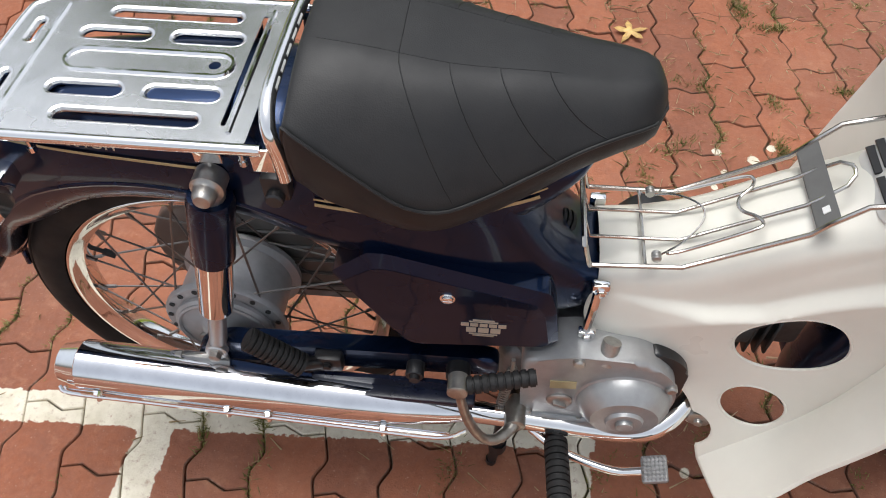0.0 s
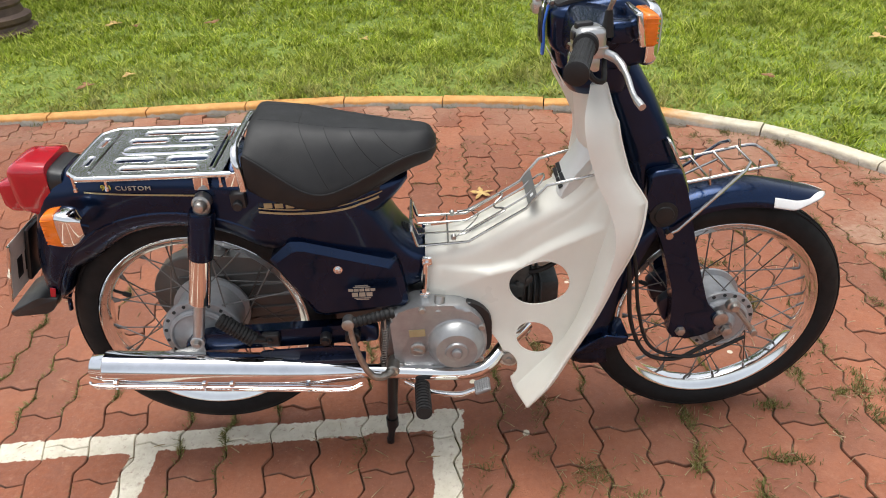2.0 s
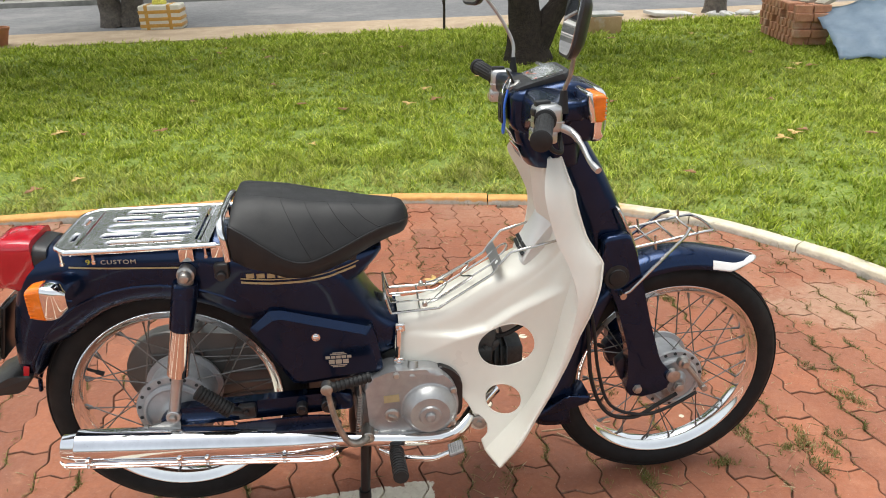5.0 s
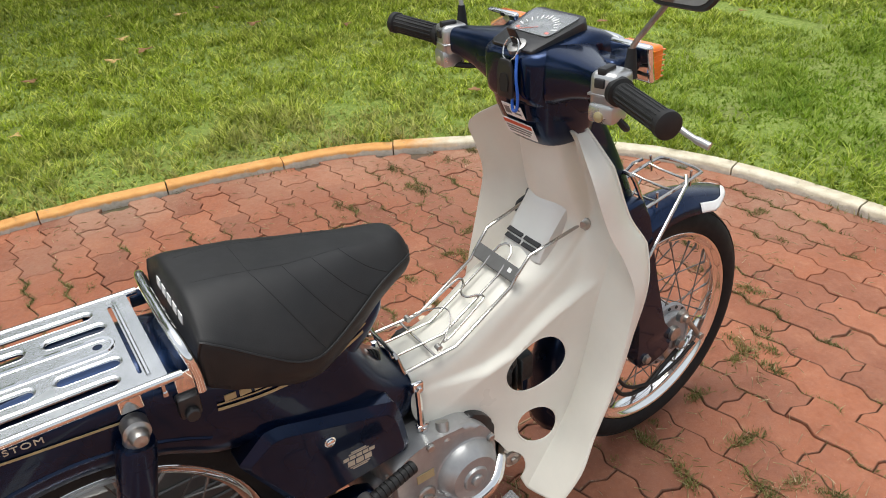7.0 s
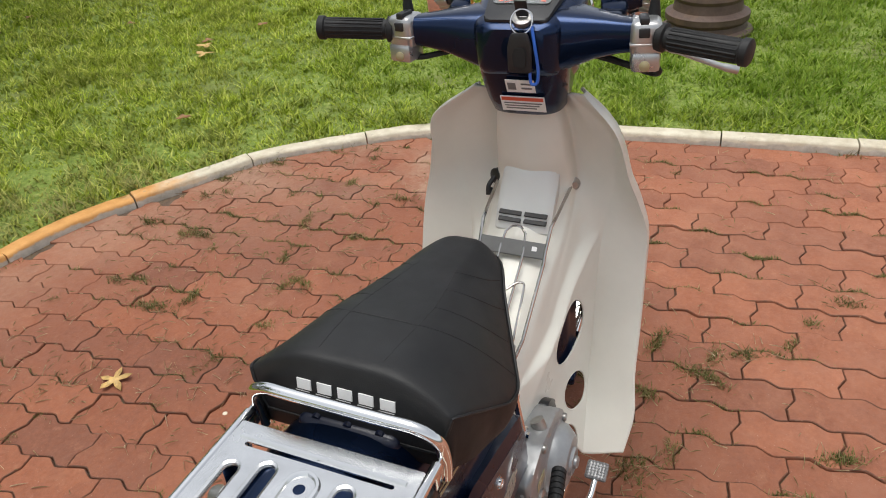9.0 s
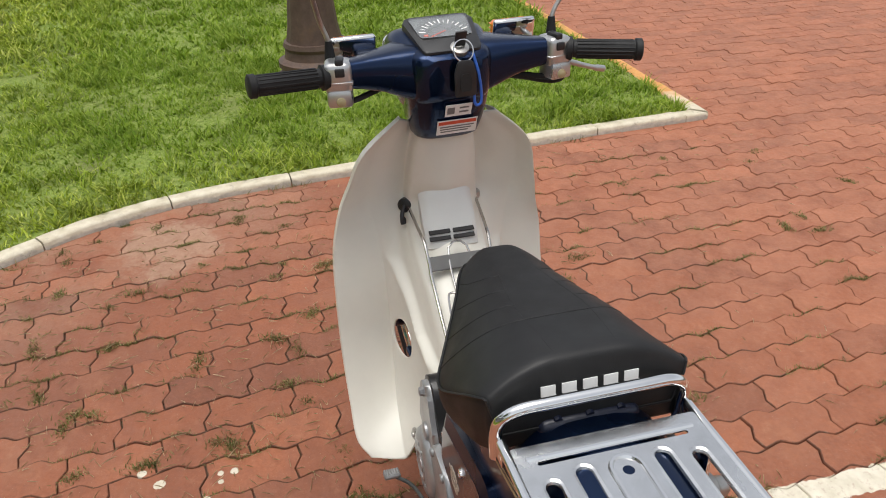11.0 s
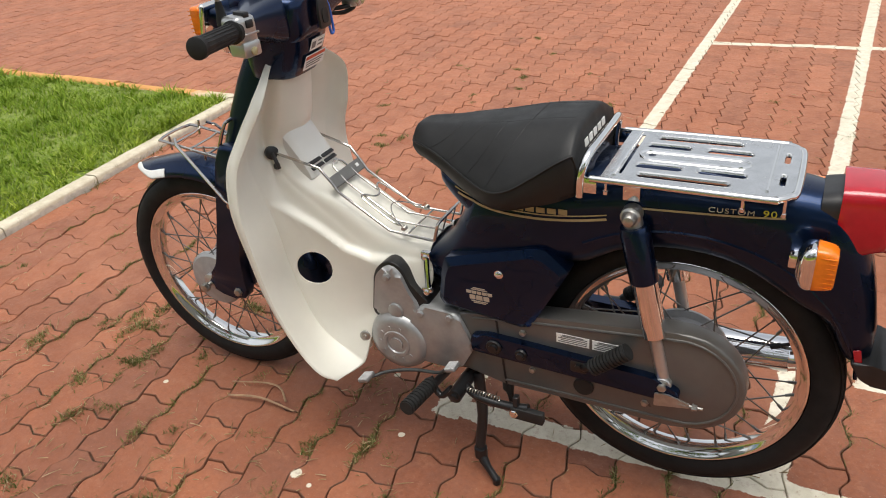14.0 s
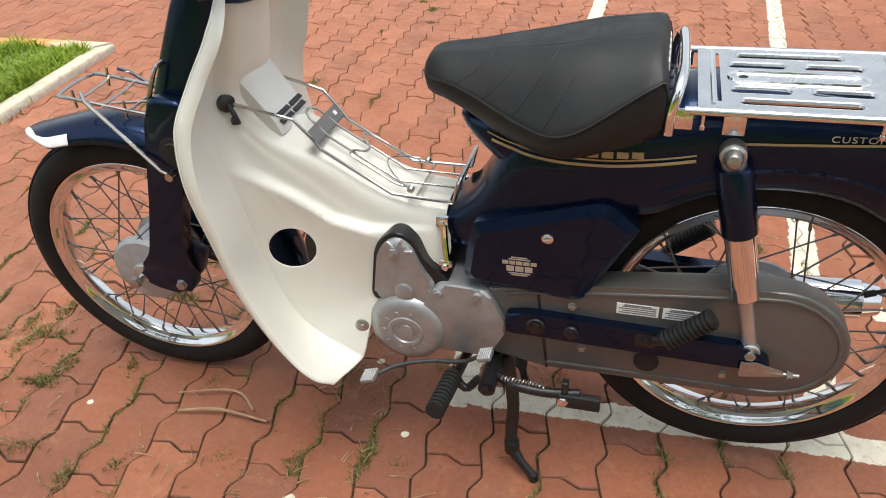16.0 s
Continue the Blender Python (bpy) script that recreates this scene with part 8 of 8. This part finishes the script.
# weeds in the joints
spots = [(1.243, -0.343), (1.361, -0.418), (1.143, -0.18), (0.859, -0.219), (1.437, 1.724), (1.421, 1.468), (0.607, 1.354), (1.122, 1.484), (1.017, 1.339), (0.447, 0.427), (0.338, 0.326), (1.066, 0.558), (1.485, 0.413), (0.297, 0.423), (1.882, 0.211),
         (1.635, 0.049), (0.677, 0.198), (1.498, 0.172), (1.433, 0.634), (0.787, -0.005), (0.898, -0.213), (1.348, -0.193), (0.958, -0.285), (1.252, -0.299), (1.587, 0.019), (1.479, 0.122), (0.631, -0.202), (0.335, -0.117), (0.222, -0.29), (1.617, -0.058),
         (1.151, -0.053), (1.627, 1.127), (1.044, 0.742), (1.056, 0.539), (0.856, 0.971), (0.799, 0.737), (1.676, -0.67), (1.07, -0.645), (0.903, -0.652), (1.326, -0.34), (1.096, 1.235), (1.87, 0.854), (0.291, 1.283), (0.712, 0.628), (1.275, 0.929)]
for k in range(150):
    spots.append((random.uniform(-0.4, 2.4), random.uniform(-0.2, 1.7) if random.random() < 0.65 else random.uniform(-3.5, -0.2)))
wf, wh = [], []
for i, (sx, sy) in enumerate(spots):
    big = 1.0 if i < 45 else random.uniform(0.3, 0.8)
    n = int(random.uniform(150, 330) * big)
    ang = random.choice((1.57, 0.0, 1.57)) + random.gauss(0, 0.3)
    r = rng.normal(0, 0.030 * big, n)
    q = rng.normal(0, 0.010, n)
    wf.append(np.stack([sx + r * math.cos(ang) - q * math.sin(ang), sy + r * math.sin(ang) + q * math.cos(ang), np.full(n, -0.010)], 1))
    wh.append(rng.uniform(0.004, 0.015, n) * (0.7 + 0.5 * big))
P, Hh = np.concatenate(wf), np.concatenate(wh)
weeds = blades("joint_weeds", P, Hh, rng.uniform(0.0015, 0.0036, len(P)), 1.3, WEEDS, rng)
tagged(weeds, "small green weeds growing in the paving joints", "weeds", "", "stuff")
# grass overhanging the kerb's foot
n = 2600
q = rng.uniform(0, dist[-5], n)
fr = np.array([tuple(along(inner, float(s))) for s in q])
cl = np.sin(q * 5.0) + np.sin(q * 13.0 + 1)
fr = fr[cl > 0.6]
fr[:, 0] -= rng.uniform(0, 0.035, len(fr))
fr[:, 1] -= rng.uniform(0, 0.035, len(fr))
fr[:, 2] = -0.008
edge_w = blades("kerb_weeds", fr, rng.uniform(0.01, 0.035, len(fr)), rng.uniform(0.002, 0.004, len(fr)), 1.4, WEEDS, rng)
tagged(edge_w, "tufts of grass along the kerb's foot", "weeds", "", "stuff")

# dry needles and straw on the paving
vs, fs = [], []
for k in range(3100):
    if k >= 2300:
        p = Vector((random.uniform(0.5, 2.1), random.uniform(0.25, 1.7), 0))
    elif k < 930:
        s = random.uniform(10.5, dist[-5])
        p = along(inner, s) + Vector((-random.expovariate(3.2), -random.expovariate(3.2), 0))
    elif k < 1600:
        sx, sy = random.choice(spots[:45])
        p = Vector((sx + random.gauss(0, 0.07), sy + random.gauss(0, 0.07), 0))
    else:
        p = Vector((random.uniform(-1.2, 2.5), random.uniform(-3.0, 1.7), 0))
    a, L, w = random.uniform(0, 6.28), random.uniform(0.008, 0.045), random.uniform(0.0006, 0.0017)
    d, e = Vector((math.cos(a), math.sin(a), random.uniform(-0.03, 0.06))), Vector((-math.sin(a), math.cos(a), 0))
    z = Vector((0, 0, 0.0035))
    b = len(vs)
    vs += [p - e * w + z, p + e * w + z, p + d * L + e * w * 0.3 + z, p + d * L - e * w * 0.3 + z, p + d * L * 0.5 + z + Vector((0, 0, 0.003))]
    fs += [(b, b + 1, b + 4), (b + 1, b + 2, b + 4), (b + 2, b + 3, b + 4), (b + 3, b, b + 4)]
straw = tagged(raw("dry_litter", vs, fs, STRAW), "dry straw and needles scattered over the paving", "litter", "", "stuff")


def leaf(name, x, y, z, size, mat, label, lobes=5):
    bm = bmesh.new()
    n = lobes * 4
    ring = []
    rot = random.uniform(0, 6.28)
    for k in range(n):
        a = 6.28318 * k / n
        r = size * (0.62 + 0.38 * math.cos(lobes * a)) * random.uniform(0.9, 1.1)
        ring.append(bm.verts.new((x + r * math.cos(a + rot), y + r * math.sin(a + rot), z + 0.10 * r * math.sin(2 * a) + 0.004)))
    c = bm.verts.new((x, y, z + 0.008))
    for k in range(n):
        bm.faces.new((ring[k], ring[(k + 1) % n], c))
    o = solo(name, bm, mat, label, "leaf", "fallen leaves")
    sm2 = o.modifiers.new("thickness", "SOLIDIFY")
    sm2.thickness = 0.0008
    return o


leaf("fallen_leaf", 0.702, 1.175, 0.004, 0.052, LEAFDRY, "yellow lobed leaf lying on the paving")
for k in range(44):
    for _ in range(30):
        x, y = random.uniform(-2.6, 5.0), random.uniform(2.1, 7.4)
        if in_lawn(x, y, 0.1):
            break
    leaf("fallen_leaf", x, y, 0.056, random.uniform(0.035, 0.075), LEAFBROWN if k % 3 else LEAFDRY, "curled brown leaf lying on the lawn", 3)
bm = bmesh.new()
pipe(bm, [(1.143, 0.223, 0.008), (1.05, 0.203, 0.014), (0.937, 0.205, 0.008)], [0.003, 0.0036, 0.0028], 6, False, 4)
pipe(bm, [(1.171, 0.175, 0.008), (1.08, 0.148, 0.012), (1.028, 0.146, 0.010), (0.977, 0.186, 0.012)], [0.002, 0.0028, 0.0032, 0.003], 6, False, 4)
solo("twig", bm, simple("dry_twig", (0.34, 0.22, 0.13), 0.8, 0.0, 0.25, 60), "dry forked twig lying on the paving", "twig").location = (-0.023, -0.041, 0)

# ---------------------------------------------------------------- paving
PW, PL = 0.1158, 0.2275


def slope(x):
    t = max(0.0, min(1.0, (x - 0.2) / 1.0))
    return -0.006 * t * t * (3 - 2 * t)


def wave(v):
    """The long joint's zigzag; it repeats every half stone."""
    v = (v - 0.029) % (PL / 2)
    return -0.011 + 0.022 * (v / 0.035) if v < 0.035 else 0.011 - 0.022 * (v - 0.035) / (PL / 2 - 0.035)


def nick(u):
    """The short joint's zigzag over a stone's width."""
    return (0.0085 * u / 0.038) if u < 0.038 else (0.0085 - 0.017 * (u - 0.038) / 0.037) if u < 0.075 else (-0.0085 * (PW - u) / (PW - 0.075))


def soft_wave(v):
    """The zigzag with its corners worn round."""
    return (wave(v - 0.008) + 2 * wave(v) + wave(v + 0.008)) / 4


def stone_outline(v0, v1, worn):
    bend = [0.029 + PL / 2 * k + d for k in range(-1, 4) for d in (0, 0.035)]
    if worn:
        bend = [b + d for b in bend for d in (-0.010, 0.0, 0.010)]
    vs = sorted([v0, v1] + [b for b in bend if v0 + 0.006 < b < v1 - 0.006])
    bow = soft_wave if worn else wave
    pts = [(bow(v), v + (nick(0) if v in (v0, v1) else 0)) for v in vs]
    right = [(PW + bow(v), v) for v in vs]
    low = [(u + wave(v0), v0 + nick(u)) for u in (0.038, 0.075)]
    top = [(u + wave(v1), v1 + nick(u)) for u in (0.038, 0.075)]
    return low[::1] + right + top[::-1] + pts[::-1]


def shrink(pts, d):
    out, n = [], len(pts)
    for i in range(n):
        a, p, b = Vector(pts[i - 1]), Vector(pts[i]), Vector(pts[(i + 1) % n])
        e0, e1 = (p - a).normalized(), (b - p).normalized()
        n0, n1 = Vector((-e0.y, e0.x)), Vector((-e1.y, e1.x))
        m = (n0 + n1)
        m = m / max(0.35, m.length_squared) * 2 if m.length > 1e-6 else n0
        out.append(p + m * d * 0.5 * 2 / 2)
    return out


def stone_mesh(v0, v1, worn):
    """Corners and faces of one paver about its own place: chamfered top, sides, no foot."""
    ol = [Vector(p) for p in stone_outline(v0, v1, worn)]
    lv = [(shrink(ol, 0.0021), -0.022), (shrink(ol, 0.0021), -0.0042), (shrink(ol, 0.0036), -0.0016), (shrink(ol, 0.0068), 0.0)]
    V, F, n = [], [], len(ol)
    for pts, z in lv:
        V += [(p.x -0.0216 * p.y, p.y -0.0083 * p.x, z) for p in pts]
    for k in range(3):
        for i in range(n):
            F.append((k * n + i, k * n + (i + 1) % n, (k + 1) * n + (i + 1) % n, (k + 1) * n + i))
    F.append(tuple(range(3 * n, 4 * n)))
    return V, F


def joints(c):
    """Where the short joints of column c lie."""
    a = -0.1961 if c % 2 == 0 else -0.0824
    return [a + PL * k for k in range(-44, 12)]


pave = thing("paving", "red interlocking clay pavers with grassy joints", "paving", (0, 0, 0), "", "structure")
meshes = {}
farV, farF = [], []
kerb_poly = [p for p in offset_line(KERB_LINE, 0.045)] + [Vector((16, 30, 0)), Vector((-12, 30, 0))]
cells = []
for c in range(-76, 92):
    js = joints(c)
    for v0, v1 in zip(js, js[1:]):
        u = c * PW
        x, y = 0.3336 + u -0.0216 * v0, 0.0112 + v0 -0.0083 * u
        cells.append((x, y, v0, v1))
cx = np.array([q[0] + PW / 2 for q in cells])
cy = np.array([q[1] + (q[3] - q[2]) / 2 for q in cells])
out = ~inside_poly(cx, cy, kerb_poly)
for (x, y, v0, v1), ok in zip(cells, out):
    if not ok or x > 9.5 or x < -8.5 or y < -9:
        continue
    near = -0.75 < x < 2.05 and -1.12 < y < 1.50
    key = (round(v1 - v0, 3), near)
    if key not in meshes:
        V, F = stone_mesh(0.0, v1 - v0, near)
        meshes[key] = (V, F, None)
    V, F, me = meshes[key]
    dz = random.uniform(-0.0022, 0.0018) + slope(x)
    if near:
        if me is None:
            me = bpy.data.meshes.new("paver")
            me.from_pydata(V, [], F)
            me.materials.append(PAVER)
            me.materials.append(PAVER_EDGE)
            rim_faces = (len(F) - 1) // 3
            me.polygons.foreach_set("material_index", [0] * rim_faces + [1] * (2 * rim_faces) + [0])
            meshes[key] = (V, F, me)
        o = new("paver", me)
        o.parent = pave
        o.location = (x, y, dz)
        o.rotation_euler = (random.gauss(0, 0.006), random.gauss(0, 0.008), random.gauss(0, 0.004))
    else:
        b = len(farV)
        tx, ty = random.gauss(0, 0.006), random.gauss(0, 0.008)
        farV += [(x + p[0], y + p[1], dz + p[2] + (p[0] - 0.057) * ty + (p[1] - 0.115) * tx) for p in V]
        farF += [tuple(i + b for i in f) for f in F]
# moss and thin weeds along the long joints
mf, mh = [], []
for k in range(520):
    c, v = random.randrange(-9, 19), random.uniform(-1.6, 1.75)
    u = c * PW
    if random.random() > (0.9 if v > 0 else 0.45):
        continue
    n = random.randrange(60, 170)
    vv = v + rng.normal(0, random.uniform(0.015, 0.05), n)
    uu = u + np.array([wave(float(q)) for q in vv + 0.1961]) + rng.normal(0, 0.0045, n)
    px, py = 0.3336 + uu - 0.0216 * vv, 0.0112 + vv - 0.0083 * uu
    mf.append(np.stack([px, py, np.array([slope(float(q)) for q in px]) - 0.006], 1))
    mh.append(rng.uniform(0.006, 0.014, n))
P, Hh = np.concatenate(mf), np.concatenate(mh)
ok = ~inside_poly(P[:, 0], P[:, 1], kerb_poly)
P, Hh = P[ok], Hh[ok]
moss = blades("joint_moss", P, Hh, rng.uniform(0.0014, 0.0036, len(P)), 1.4, WEEDS, rng)
tagged(moss, "moss and thin weeds lining the paving joints", "moss", "", "stuff")
fp = raw("outer_pavers", farV, farF, PAVER_FAR)
fp.parent = pave
tagged(fp, "", "", "", "stuff")

# the far things, each shifted and scaled to fit the camera's view
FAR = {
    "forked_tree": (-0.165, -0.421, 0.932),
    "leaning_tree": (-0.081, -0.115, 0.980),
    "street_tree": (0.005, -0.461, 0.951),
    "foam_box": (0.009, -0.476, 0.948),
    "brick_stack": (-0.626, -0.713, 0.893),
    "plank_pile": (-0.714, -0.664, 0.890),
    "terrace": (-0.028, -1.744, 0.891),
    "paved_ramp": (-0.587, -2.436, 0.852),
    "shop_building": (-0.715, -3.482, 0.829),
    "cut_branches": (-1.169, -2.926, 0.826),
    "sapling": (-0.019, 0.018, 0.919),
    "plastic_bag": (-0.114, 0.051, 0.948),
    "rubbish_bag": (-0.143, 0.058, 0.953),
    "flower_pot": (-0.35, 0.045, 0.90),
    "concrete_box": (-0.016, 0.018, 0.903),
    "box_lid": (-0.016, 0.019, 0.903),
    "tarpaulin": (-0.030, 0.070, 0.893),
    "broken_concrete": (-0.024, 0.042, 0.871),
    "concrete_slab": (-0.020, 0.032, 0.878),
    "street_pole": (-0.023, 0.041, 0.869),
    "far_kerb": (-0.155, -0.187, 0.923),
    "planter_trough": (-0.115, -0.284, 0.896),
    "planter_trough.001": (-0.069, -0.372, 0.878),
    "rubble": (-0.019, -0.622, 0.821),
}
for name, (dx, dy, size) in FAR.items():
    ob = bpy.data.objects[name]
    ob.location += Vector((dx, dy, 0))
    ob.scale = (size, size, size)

# the ground and all that stands on it lie a little under the motorcycle's datum
for ob in scene.objects:
    if ob.parent is None and ob.type in ("MESH", "EMPTY") and ob is not bike:
        ob.location.z -= 0.050
